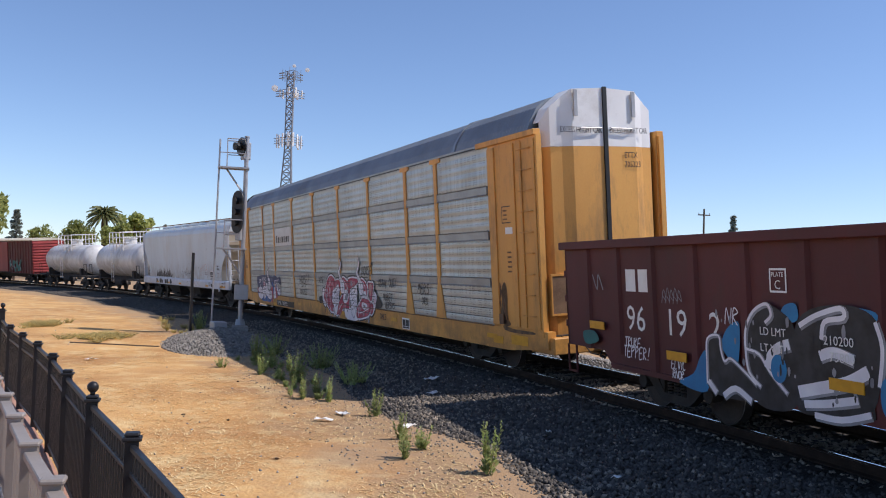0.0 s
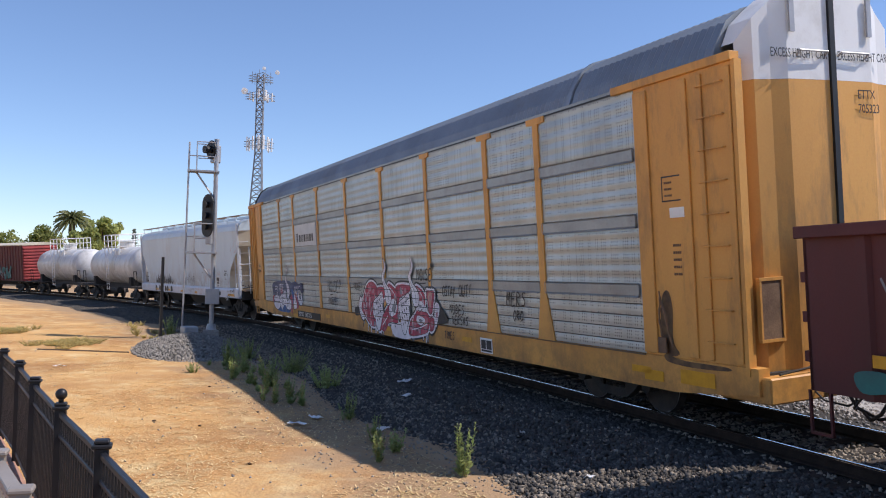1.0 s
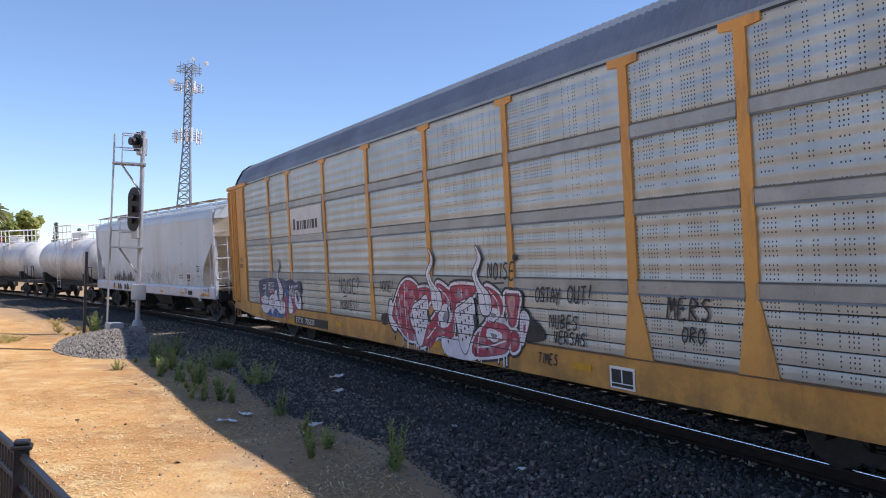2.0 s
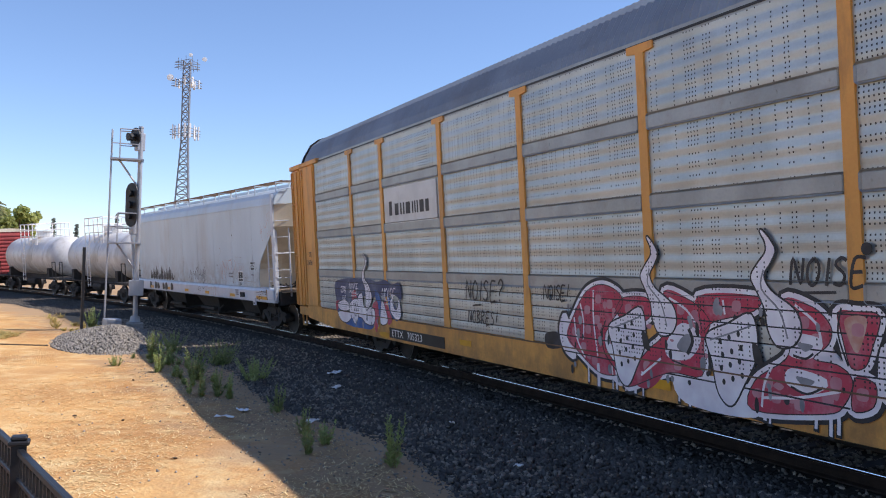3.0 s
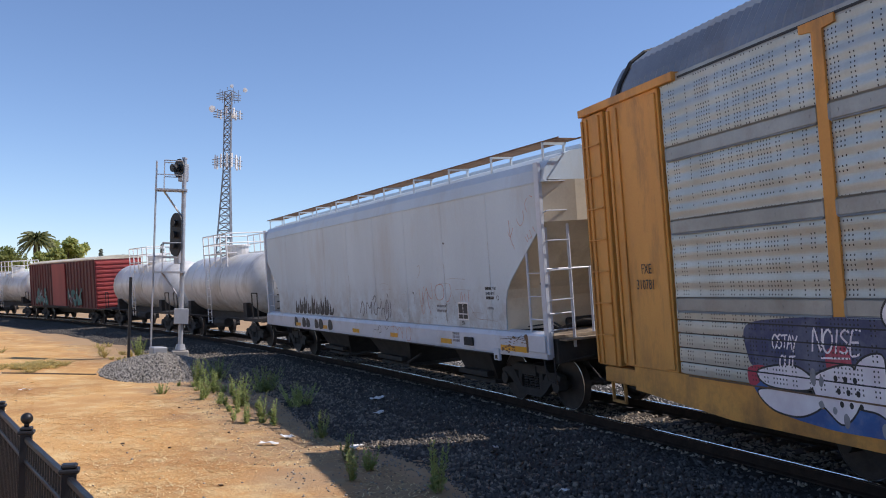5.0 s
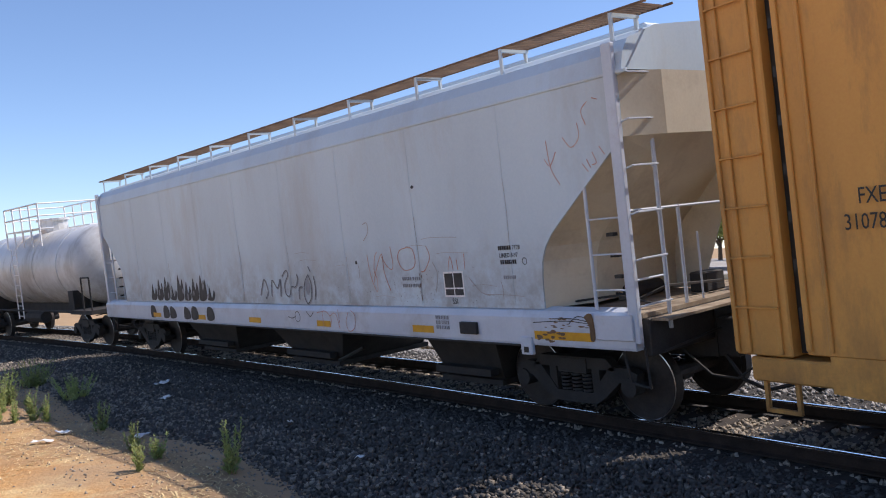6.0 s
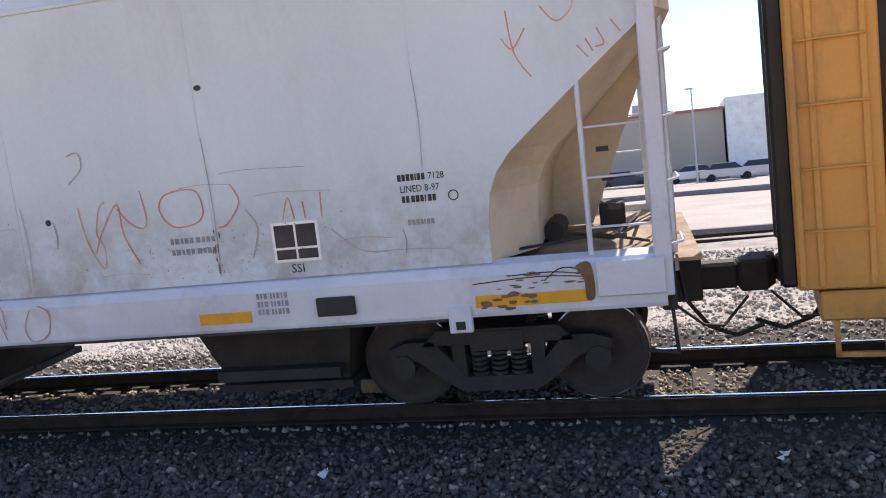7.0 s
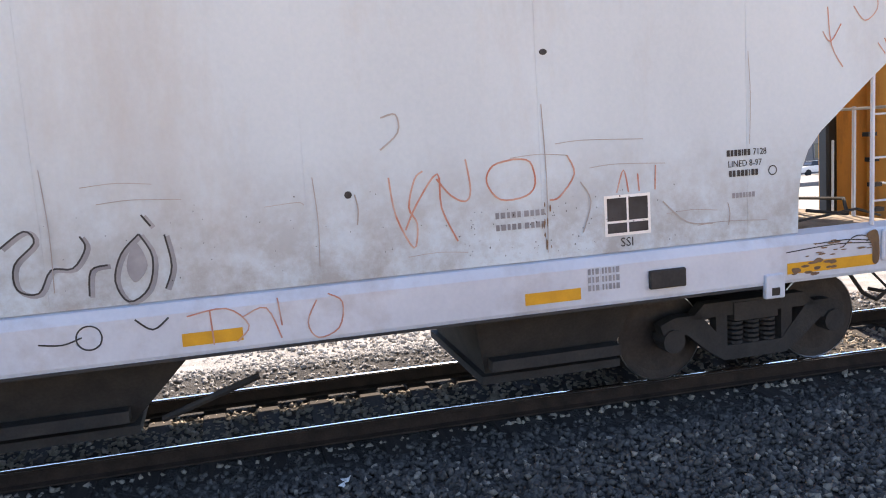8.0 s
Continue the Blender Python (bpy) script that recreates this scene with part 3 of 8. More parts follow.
def sweep(name, poly, s0, s1, step, material, parent=None, label="", category="", kind="", smooth=False):
    """Draw a (u, z) outline along the track."""
    ss = np.arange(s0, s1 + 1e-6, step)
    verts = [beside(s, u, z) for s in ss for u, z in poly]
    n = len(poly)
    faces = [(k * n + i, k * n + (i + 1) % n, (k + 1) * n + (i + 1) % n, (k + 1) * n + i) for k in range(len(ss) - 1) for i in range(n)]
    faces += [tuple(range(n))[::-1], tuple((len(ss) - 1) * n + i for i in range(n))]
    me = bpy.data.meshes.new(name)
    me.from_pydata(verts, [], faces)
    me.materials.append(material)
    bm = bmesh.new()
    bm.from_mesh(me)
    bmesh.ops.recalc_face_normals(bm, faces=bm.faces)
    bm.to_mesh(me)
    bm.free()
    ob = new(name, me)
    ob.parent = parent
    return tagged(ob, label, category, kind=kind)


bed_profile = [(float(u), float(bed_z(u))) for u in np.linspace(-5.6, 5.2, 28)] + [(5.2, -1.0), (-5.6, -1.0)]
ballast_bed = sweep("ballast_bed", bed_profile, TRACK_S0, TRACK_S1, 2.5, M["ballast"], None, "dark grey gravel ballast bed under the track", "ballast", "structure")

track = tagged(new("railroad_track"), "single curved railroad track with polished rails on ties", "track", kind="structure")
for u0 in (-0.7535, 0.7535):
    zt = 0.0 if u0 > 0 else 1.507 * CANT
    web = [(u0 - 0.07, zt - 0.17), (u0 + 0.07, zt - 0.17), (u0 + 0.065, zt - 0.155), (u0 + 0.012, zt - 0.135), (u0 + 0.01, zt - 0.045), (u0 + 0.036, zt - 0.036), (u0 + 0.036, zt - 0.004),
           (u0 - 0.036, zt - 0.004), (u0 - 0.036, zt - 0.036), (u0 - 0.01, zt - 0.045), (u0 - 0.012, zt - 0.135), (u0 - 0.065, zt - 0.155)]
    rail = sweep("rail", web, TRACK_S0, TRACK_S1, 1.0, M["rail_side"], track)
    head = [(u0 - 0.028, zt - 0.0035), (u0 - 0.037, zt - 0.014), (u0 - 0.037, zt - 0.02), (u0 + 0.037, zt - 0.02), (u0 + 0.037, zt - 0.014), (u0 + 0.028, zt - 0.0035), (u0 + 0.015, zt), (u0 - 0.015, zt)]
    sweep("rail_head", head, TRACK_S0, TRACK_S1, 1.0, M["rail_head"], rail, "polished steel running surface")


def stones(name, count, place, sizes, material, label, seed):
    """Loose angular stones, each an eight-sided lump, joined as uncountable stuff."""
    r = np.random.default_rng(seed)
    base = np.array([(1, 0, 0), (-1, 0, 0), (0, 1, 0), (0, -1, 0), (0, 0, 1), (0, 0, -1)], float)
    tri = np.array([(0, 2, 4), (2, 1, 4), (1, 3, 4), (3, 0, 4), (2, 0, 5), (1, 2, 5), (3, 1, 5), (0, 3, 5)])
    c = place(r, count)
    n = len(c)
    sz = r.uniform(*sizes, (n, 1, 1)) * r.uniform(0.6, 1.3, (n, 1, 3)) * np.array([1, 1, 0.8])
    q = r.normal(size=(n, 4))
    q /= np.linalg.norm(q, axis=1, keepdims=True)
    w, x, y, z = q.T
    R = np.stack([1 - 2 * (y * y + z * z), 2 * (x * y - z * w), 2 * (x * z + y * w), 2 * (x * y + z * w), 1 - 2 * (x * x + z * z), 2 * (y * z - x * w),
                  2 * (x * z - y * w), 2 * (y * z + x * w), 1 - 2 * (x * x + y * y)], 1).reshape(n, 3, 3)
    v = np.einsum("nij,nkj->nki", R, base[None] * sz * r.uniform(0.75, 1.25, (n, 6, 1))) + c[:, None]
    f = (tri[None] + 6 * np.arange(n)[:, None, None]).reshape(-1)
    me = bpy.data.meshes.new(name)
    me.vertices.add(n * 6)
    me.vertices.foreach_set("co", v.ravel())
    me.loops.add(n * 24)
    me.loops.foreach_set("vertex_index", f)
    me.polygons.add(n * 8)
    me.polygons.foreach_set("loop_start", np.arange(0, n * 24, 3))
    me.update(calc_edges=True)
    me.materials.append(material)
    return tagged(new(name, me), label, "gravel", kind="stuff")


def along(s0, s1, u0, u1, lift=0.0, near_bias=1.0):
    def place(r, count):
        s = s1 - (s1 - s0) * r.random(count) ** near_bias
        u = r.uniform(u0, u1, count)
        th = -(K0 * s)
        Rr = 1 / K0
        x, y = (Rr - u) * np.sin(K0 * s), D0 - Rr + (Rr - u) * np.cos(K0 * s)
        z = bed_z(u) + lift + r.uniform(-0.012, 0.012, count)
        keep = (np.abs(u - 0.7535) > 0.11) & (np.abs(u + 0.7535) > 0.11)
        return np.stack([x, y, z], 1)[keep]
    return place
# ---------- running gear ----------
WHEEL_R = 0.457


def wheelset_mesh():
    bm = bmesh.new()
    for sgn in (-1, 1):
        y = sgn * 0.72
        lathe_y(bm, [(y - 0.07, 0.16), (y - 0.065, 0.36), (y - 0.068, 0.40), (y - 0.068, WHEEL_R - 0.006), (y + 0.068, WHEEL_R + 0.004), (y + 0.068, 0.40), (y + 0.03, 0.36), (y + 0.02, 0.18), (y + 0.07, 0.15)]
                if sgn < 0 else
                [(y - 0.07, 0.15), (y - 0.02, 0.18), (y - 0.03, 0.36), (y - 0.068, 0.40), (y - 0.068, WHEEL_R + 0.004), (y + 0.068, WHEEL_R - 0.006), (y + 0.068, 0.40), (y + 0.065, 0.36), (y + 0.07, 0.16)], 28)
    tube(bm, (0, -0.98, 0), (0, 0.98, 0), 0.08, 10)
    for sgn in (-1, 1):
        for k in range(3):
            a = 2.1 * k
            tube(bm, (0.055 * math.cos(a), sgn * 0.98, 0.055 * math.sin(a)), (0.055 * math.cos(a), sgn * 1.0, 0.055 * math.sin(a)), 0.016, 6)
    n = 40
    for sgn in (-1, 1):
        y = sgn * 0.72 + sgn * 0.071
        a = [bm.verts.new((math.cos(2 * math.pi * i / n) * (WHEEL_R - 0.016), y, math.sin(2 * math.pi * i / n) * (WHEEL_R - 0.016))) for i in range(n)]
        b = [bm.verts.new((math.cos(2 * math.pi * i / n) * (WHEEL_R - 0.004), y - sgn * 0.004, math.sin(2 * math.pi * i / n) * (WHEEL_R - 0.004))) for i in range(n)]
        for i in range(n):
            bm.faces.new((a[i], a[(i + 1) % n], b[(i + 1) % n], b[i]) if sgn > 0 else (b[i], b[(i + 1) % n], a[(i + 1) % n], a[i])).material_index = 1
    me = mesh_of("wheelset", bm, M["wheel"])
    me.materials.append(M["tread"])
    return me


def truck_mesh():
    bm = bmesh.new()
    for sgn in (-1, 1):
        y0, y1 = sorted((sgn * 0.92, sgn * 1.06))
        frame_low = [(-0.34, 0.20), (0.34, 0.20), (0.50, 0.30), (0.74, 0.50), (0.98, 0.50), (1.02, 0.62), (0.86, 0.68), (0.60, 0.68), (0.40, 0.46), (0.30, 0.34), (-0.30, 0.34), (-0.40, 0.46), (-0.60, 0.68),
                     (-0.86, 0.68), (-1.02, 0.62), (-0.98, 0.50), (-0.74, 0.50), (-0.50, 0.30)]
        prism_y(bm, frame_low, y0, y1)
        prism_y(bm, [(-0.70, 0.64), (0.70, 0.64), (0.55, 0.78), (-0.55, 0.78)], y0, y1)
        for x in (-0.36, 0.36):
            box(bm, x - 0.06, x + 0.06, y0 + 0.01, y1 - 0.01, 0.32, 0.66)
        for x in (-0.18, 0.0, 0.18):
            for k in range(5):
                tube(bm, (x, sgn * 0.99, 0.345 + k * 0.048), (x, sgn * 0.99, 0.372 + k * 0.048), 0.075, 10)
        for x in (-0.889, 0.889):
            tube(bm, (x, sgn * 0.90, 0.457), (x, sgn * 1.09, 0.457), 0.115, 12)
    box(bm, -0.24, 0.24, -1.08, 1.08, 0.58, 0.76)
    box(bm, -0.95, 0.95, -0.10, 0.10, 0.36, 0.46)
    for x in (-0.42, 0.42):
        box(bm, x - 0.05, x + 0.05, -0.85, 0.85, 0.30, 0.42)
    return mesh_of("truck", bm, M["truck"])


WHEELSET, TRUCK = wheelset_mesh(), truck_mesh()


def add_truck(car, x):
    tr = part("truck", TRUCK, None, car, "dusty black cast-steel truck", at=pose(x, 0, 0))
    for dx in (-0.889, 0.889):
        part("wheelset", WHEELSET, None, tr, at=pose(dx, 0, WHEEL_R))
    return tr


def coupler(car, x, sgn):
    bm = bmesh.new()
    box(bm, *sorted((x, x + sgn * 0.55)), -0.09, 0.09, 0.82, 1.0)
    box(bm, *sorted((x + sgn * 0.5, x + sgn * 0.78)), -0.16, 0.13, 0.76, 1.06, bevel=0.03)
    box(bm, *sorted((x - sgn * 0.35, x + sgn * 0.16)), -0.26, 0.26, 0.72, 1.18, bevel=0.02)
    box(bm, *sorted((x + sgn * 0.1, x + sgn * 0.5)), -0.12, 0.12, 0.79, 1.04, bevel=0.03)
    pipe(bm, [(x - sgn * 0.2, -0.8, 0.9), (x + sgn * 0.12, -0.75, 0.62), (x + sgn * 0.3, -0.55, 0.55), (x + sgn * 0.55, -0.3, 0.75)], 0.014, 5)
    tube(bm, (x - sgn * 0.05, -1.3, 0.98), (x - sgn * 0.05, 0.0, 1.08), 0.016, 6)
    pipe(bm, [(x, -0.28, 0.75), (x + sgn * 0.2, -0.28, 0.48), (x + sgn * 0.45, -0.2, 0.36), (x + sgn * 0.7, -0.08, 0.42)], 0.022)
    part("coupler", bm, M["truck"], car, "dusty black knuckle coupler with air hose")


def rungs(bm, xa, xb, y, zs, r=0.011, out=0.05):
    for z in zs:
        pipe(bm, [(xa, y, z), (xa, y - out, z), (xb, y - out, z), (xb, y, z)], r, 5)


# ---------- autorack ----------
def autorack():
    car = thing("autorack_car", "yellow enclosed autorack car with grey perforated side screens and graffiti", "train car", "train")
    Y = 1.55
    posts = [-10.3, -8.25, -5.2, -2.24, 0.75, 3.72, 6.72, 8.72]
    edges = [-13.25] + posts + [11.55]
    # deck and side sills
    for sgn in (-1, 1):
        y0, y1 = sorted((sgn * 1.36, sgn * (Y - 0.005)))
        bm = bmesh.new()
        prism_y(bm, [(-14.4, 0.98), (-14.4, 0.72), (-12.2, 0.58), (12.2, 0.58), (13.75, 0.72), (13.75, 0.98), (13.75, 1.06), (-14.4, 1.06)], y0, y1)
        part("side_sill", bm, M["yellow"], car)
        part("sill_lip", B((-13.0, 11.55, *sorted((sgn * (Y + 0.002), sgn * (Y + 0.022))), 1.045, 1.062)), M["rust"], car)
    part("deck", B((-13.8, 13.7, -1.36, 1.36, 0.78, 0.98), (-9.0, 9.0, -0.35, 0.35, 0.45, 0.78)), M["truck"], car, "black underframe")
    # screens: four ribbed rows a bay, smooth lap bands between
    zrows = [(1.06, 1.96), (1.96, 3.0), (3.0, 3.98), (3.98, 4.93)]

    def screen(x0, x1, z0, z1, sgn):
        bm = bmesh.new()
        rows = []
        if z0 < 1.5:
            # lapped slats with open grooves between them
            cut = [z0, 1.215, 1.41, 1.60, 1.78, z1]
            heights = [(z, o) for a, b in zip(cut, cut[1:]) for z, o in ((a + 0.002, -0.03), (a + 0.016, -0.03), (a + 0.018, 0.002), (a + 0.09, 0.004), (b - 0.012, -0.001), (b - 0.001, -0.004))]
        else:
            n = max(6, int((z1 - z0) / 0.19 * 8))
            heights = [(z0 + (z1 - z0) * i / n, 0.0042 * math.cos(2 * math.pi * (z0 + (z1 - z0) * i / n) / 0.19) - 0.006) for i in range(n + 1)]
        for z, d in heights:
            rows.append((bm.verts.new((x0, sgn * (Y - 0.016 + d), z)), bm.verts.new((x1, sgn * (Y - 0.016 + d), z))))
        for a, b in zip(rows, rows[1:]):
            bm.faces.new((a[0], a[1], b[1], b[0]) if sgn < 0 else (a[1], a[0], b[0], b[1]))
        bk = [bm.verts.new((x, sgn * (Y - 0.07), z)) for x, z in ((x0, z0), (x1, z0), (x1, z1), (x0, z1))]
        bm.faces.new(bk[::-1] if sgn < 0 else bk)
        return bm
    for sgn in (-1, 1):
        for x0, x1 in zip(edges, edges[1:]):
            for z0, z1 in zrows:
                part("screen", screen(x0 + 0.03, x1 - 0.03, z0, z1, sgn), M["screen"], car)
            for z in (1.99, 3.02, 4.0):
                bm = bmesh.new()
                a, b = sorted((sgn * (Y - 0.016), sgn * (Y + 0.002)))
                box(bm, x0 + 0.08, x1 - 0.08, a, b, z - 0.105, z + 0.105, bevel=0.03)
                for k in range(5):
                    xx = x0 + 0.2 + (x1 - x0 - 0.4) * k / 4
                    tube(bm, (xx, sgn * (Y - 0.01), z), (xx, sgn * (Y + 0.0055), z), 0.02, 6)
                part("lap_band", bm, M["band"], car)
        for x in posts:
            bm = bmesh.new()
            a, b = sorted((sgn * (Y - 0.03), sgn * (Y + 0.0065)))
            prism_y(bm, [(x - 0.34 + 0.1, 1.04), (x + 0.34, 1.04), (x + 0.11, 1.9), (x + 0.085, 4.86), (x + 0.30, 4.88), (x + 0.30, 4.98), (x - 0.30, 4.98), (x - 0.30, 4.88), (x - 0.085, 4.86), (x - 0.085, 1.9)]
                    if x > 6 else [(x - 0.13, 1.04), (x + 0.13, 1.04), (x + 0.085, 1.9), (x + 0.075, 4.86), (x + 0.25, 4.88), (x + 0.25, 4.97), (x - 0.25, 4.97), (x - 0.25, 4.88), (x - 0.075, 4.86), (x - 0.085, 1.9)], a, b)
            part("side_post", bm, M["yellow"], car)
        # eave gutter
        a, b = sorted((sgn * 1.46, sgn * (Y - 0.02)))
        part("eave", B((-13.25, 11.55, a, b, 4.93, 5.03)), M["band"], car)
        # Black strip on the eave face: the gutter's shade is put into colour.
        part("gutter_gap", B((-12.8, 11.0, *sorted((sgn * (Y - 0.02), sgn * (Y - 0.012))), 4.955, 4.985)), M["black"], car, "black strip coloured in as the shade under the roof gutter")
        # end bays
        for xa, xb, e in ((11.55, 13.55, 1), (-14.63, -13.28, -1)):
            a, b = sorted((sgn * 1.40, sgn * Y))
            bm = bmesh.new()
            box(bm, xa, xb, a, b, 1.06, 4.95, bevel=0.012)
            part("end_bay", bm, M["yellow"], car)
            for xx, w in (((11.71, 0.15), (12.61, 0.10), (12.97, 0.04), (13.48, 0.06)) if e > 0 else ((-14.59, 0.03), (-14.36, 0.02), (-13.40, 0.09))):
                part("bay_rib", B((xx - w, xx + w, *sorted((sgn * (Y + 0.001), sgn * (Y + 0.03))), 1.1, 4.88), bevel=0.008), M["yellow"], car)
            bm = bmesh.new()
            box(bm, xa - 0.5 if e > 0 else xa - 0.85, xb + (0.02 if e > 0 else 0.43), *sorted((sgn * 1.42, sgn * (Y + 0.045))), 4.94, 5.06, bevel=0.01)
            part("end_bracket", bm, M["yellow"], car)
        # rear ladder housing that stands beyond the end bay
        bm = bmesh.new()
        a, b = sorted((sgn * 1.28, sgn * Y))
        box(bm, -15.45, -14.79, a, b, 1.02, 4.93, bevel=0.015)
        part("ladder_housing", bm, M["yellow"], car)
        for xx in (-15.41, -15.27, -14.90):
            part("housing_rib", B((xx - 0.025, xx + 0.025, *sorted((sgn * (Y + 0.001), sgn * (Y + 0.03))), 1.05, 4.88), bevel=0.006), M["yellow"], car)
        part("end_seal", B((-15.58, -15.43, *sorted((sgn * 1.12, sgn * 1.34)), 1.0, 4.9), bevel=0.03), M["black"], car, "black rubber end seal")
        # Hinge lugs on a black sheet that stands in for the gap's deep shade.
        bm = bmesh.new()
        box(bm, -14.785, -14.635, *sorted((sgn * 1.32, sgn * 1.42)), 1.05, 4.9)
        for k in range(8):
            box(bm, -14.69, -14.64, *sorted((sgn * 1.42, sgn * 1.53)), 1.4 + 0.45 * k, 1.5 + 0.45 * k)
        part("hinge_strip", bm, M["black"], car, "black hinge lugs on a black sheet for the gap's shade")
        for xa, xb, yy, zs in ((-15.36, -14.88, -Y if sgn < 0 else Y + 0.05, [1.5 + 0.49 * k for k in range(7)]), (12.95, 13.42, -(Y + 0.02) if sgn < 0 else Y + 0.05, [1.35 + 0.42 * k for k in range(9)])):
            for z in zs:
                bm = bmesh.new()
                rungs(bm, xa, xb, yy, [z])
                part("rung", bm, M["yellow"], car)
        # front corner flange
        part("corner_post", B((13.552, 13.62, *sorted((sgn * 1.44, sgn * (Y + 0.01))), 0.95, 4.95)), M["yellow"], car)
    # end sill beams
    part("end_sill", B((13.0, 13.9, -1.5, 1.5, 0.62, 0.95), bevel=0.02), M["yellow"], car)
    part("end_sill", B((-15.3, -13.3, -1.54, 1.54, 0.76, 1.0), bevel=0.02), M["yellow"], car)
    part("end_step", B((-15.2, -14.8, -1.5, -1.46, 0.45, 0.49), (-15.2, -15.16, -1.5, -1.46, 0.45, 0.76), (-14.84, -14.8, -1.5, -1.46, 0.45, 0.76)), M["yellow"], car)
    # roof: ribbed shell
    sect = [(-1.50, 5.00), (-1.42, 5.22), (-1.22, 5.55), (-0.98, 5.72), (-0.6, 5.83), (0, 5.87), (0.6, 5.83), (0.98, 5.72), (1.22, 5.55), (1.42, 5.22), (1.50, 5.00)]

    def roof_drop(x):
        """The roof's crown rounds down towards the rear end."""
        return 1.0 if x > -14.05 else 0.86 + 0.14 * math.sqrt(max(0.0, 1 - ((-14.05 - x) / 0.45) ** 2))
    bm = bmesh.new()
    xs = np.arange(-14.35, 13.21, 0.075)
    rows = []
    for i, x in enumerate(xs):
        d = 0.012 if (i % 2) else -0.012
        drop = roof_drop(float(x))
        rows.append([bm.verts.new((float(x), y * (1 + d / 1.4), 5.0 + (z - 5.0) * drop + d)) for y, z in sect])
    for a, b in zip(rows, rows[1:]):
        for i in range(len(sect) - 1):
            bm.faces.new((a[i], b[i], b[i + 1], a[i + 1]))
    bm.faces.new(rows[0])
    bm.faces.new(rows[-1][::-1])
    part("roof", bm, M["roof"], car, "ribbed galvanised roof")
    for x in (9.7,):
        bm = bmesh.new()
        out = [(y * 1.02, z + 0.03) for y, z in sect]
        inn = [(y * 1.0, z) for y, z in sect]
        for i in range(len(sect) - 1):
            prism_x(bm, [inn[i], out[i], out[i + 1], inn[i + 1]], x, x + 0.12)
        part("roof_seam", bm, M["roof"], car)
    bm = bmesh.new()
    prism_x(bm, [(y * 1.01, 5.0 + (z - 5.0) * 0.92 + 0.01) for y, z in sect] + [(1.3, 4.95), (-1.3, 4.95)], -14.62, -14.352)
    part("roof_cap", bm, M["roof"], car, "grey roof end cap")
    bm = bmesh.new()
    for q0, q1 in zip(sect, sect[1:]):
        tube(bm, (-14.36, q0[0] * 1.02, 5.02 + (q0[1] - 5.0) * 0.98), (-14.36, q1[0] * 1.02, 5.02 + (q1[1] - 5.0) * 0.98), 0.03, 6)
    part("roof_seal", bm, M["black"], car, "black edge seal of the roof end")
    # end doors: folded leaves, yellow below and white above
    plan = [(-1.36, 13.42), (-1.22, 13.60), (-0.98, 13.64), (-0.76, 13.72), (-0.05, 13.74)]
    for sgn in (1, -1):
        for mname, z0, z1 in (("yellow", 0.95, 4.70), ("white", 4.702, None)):
            bm = bmesh.new()
            pts = [(x, y * sgn) for y, x in plan]
            lo = [bm.verts.new((x, y, z0)) for x, y in pts]
            top = {0: 5.20, 1: 5.48, 2: 5.68, 3: 5.84, 4: 5.88}
            hi = [bm.verts.new((x, y, z1 if z1 else top[i])) for i, (x, y) in enumerate(pts)]
            inner = [bm.verts.new((13.2, y, v.co.z)) for (x, y), v in zip(pts, hi)]
            for i in range(4):
                bm.faces.new((lo[i], lo[i + 1], hi[i + 1], hi[i]))
                bm.faces.new((hi[i], hi[i + 1], inner[i + 1], inner[i]))
            bmesh.ops.recalc_face_normals(bm, faces=bm.faces)
            part("end_door", bm, M[mname], car, "white-painted top of the folding end door" if mname == "white" else "yellow folding end door")
        bm = bmesh.new()
        box(bm, 13.745, 13.775, *sorted((sgn * 0.66, sgn * 0.74)), 5.30, 5.82)
        pipe(bm, [(13.74, sgn * 0.12, 5.02), (13.80, sgn * 0.12, 5.06), (13.80, sgn * 0.62, 5.06), (13.74, sgn * 0.62, 5.0)], 0.014)
        part("door_bracket", bm, M["steel"], car)
    pocket = part("door_pocket", B((13.60, 13.668, -1.37, -0.97, 1.36, 1.40), (13.60, 13.668, -1.37, -0.97, 2.14, 2.18), (13.60, 13.668, -1.37, -1.34, 1.402, 2.138), (13.60, 13.668, -1.00, -0.97, 1.402, 2.138)), M["yellow"], car, "yellow framed door pocket")
    # Dark brown inset: the recess shade of the pocket is put into its colour.
    part("pocket_plate", B((13.60, 13.655, -1.338, -1.002, 1.402, 2.138)), M["rust"], pocket, "brown plate whose dark colour stands for the pocket's shade")
    part("door_seal", B((13.735, 13.775, -0.045, 0.045, 0.95, 5.9)), M["black"], car, "black rubber centre seal")
    part("rear_door", B((-15.0, -14.5, -1.27, 1.27, 0.98, 4.95), bevel=0.1), M["yellow"], car)
    lettering("EXCESS HEIGHT CAR", car, M["ink"], -1.08, 4.97, 0.17, 13.752, end=True, squeeze=0.62)
    lettering("EXCESS HEIGHT CAR", car, M["ink"], 0.10, 4.97, 0.17, 13.752, end=True, squeeze=0.58)
    lettering("ETTX", car, M["ink"], 0.44, 4.47, 0.17, 13.752, end=True, squeeze=0.8)
    lettering("705323", car, M["ink"], 0.44, 4.28, 0.17, 13.752, end=True, squeeze=0.8)
    # lettering panels on the near side
    y = -(Y + 0.004)
    part("number_panel", B((-8.15, -5.35, -(Y + 0.008), -Y, 0.64, 0.86)), M["black"], car, "black number panel")
    lettering("ETTX   705323", car, M["white"], -8.02, 0.68, 0.21, -(Y + 0.009), squeeze=1.25)
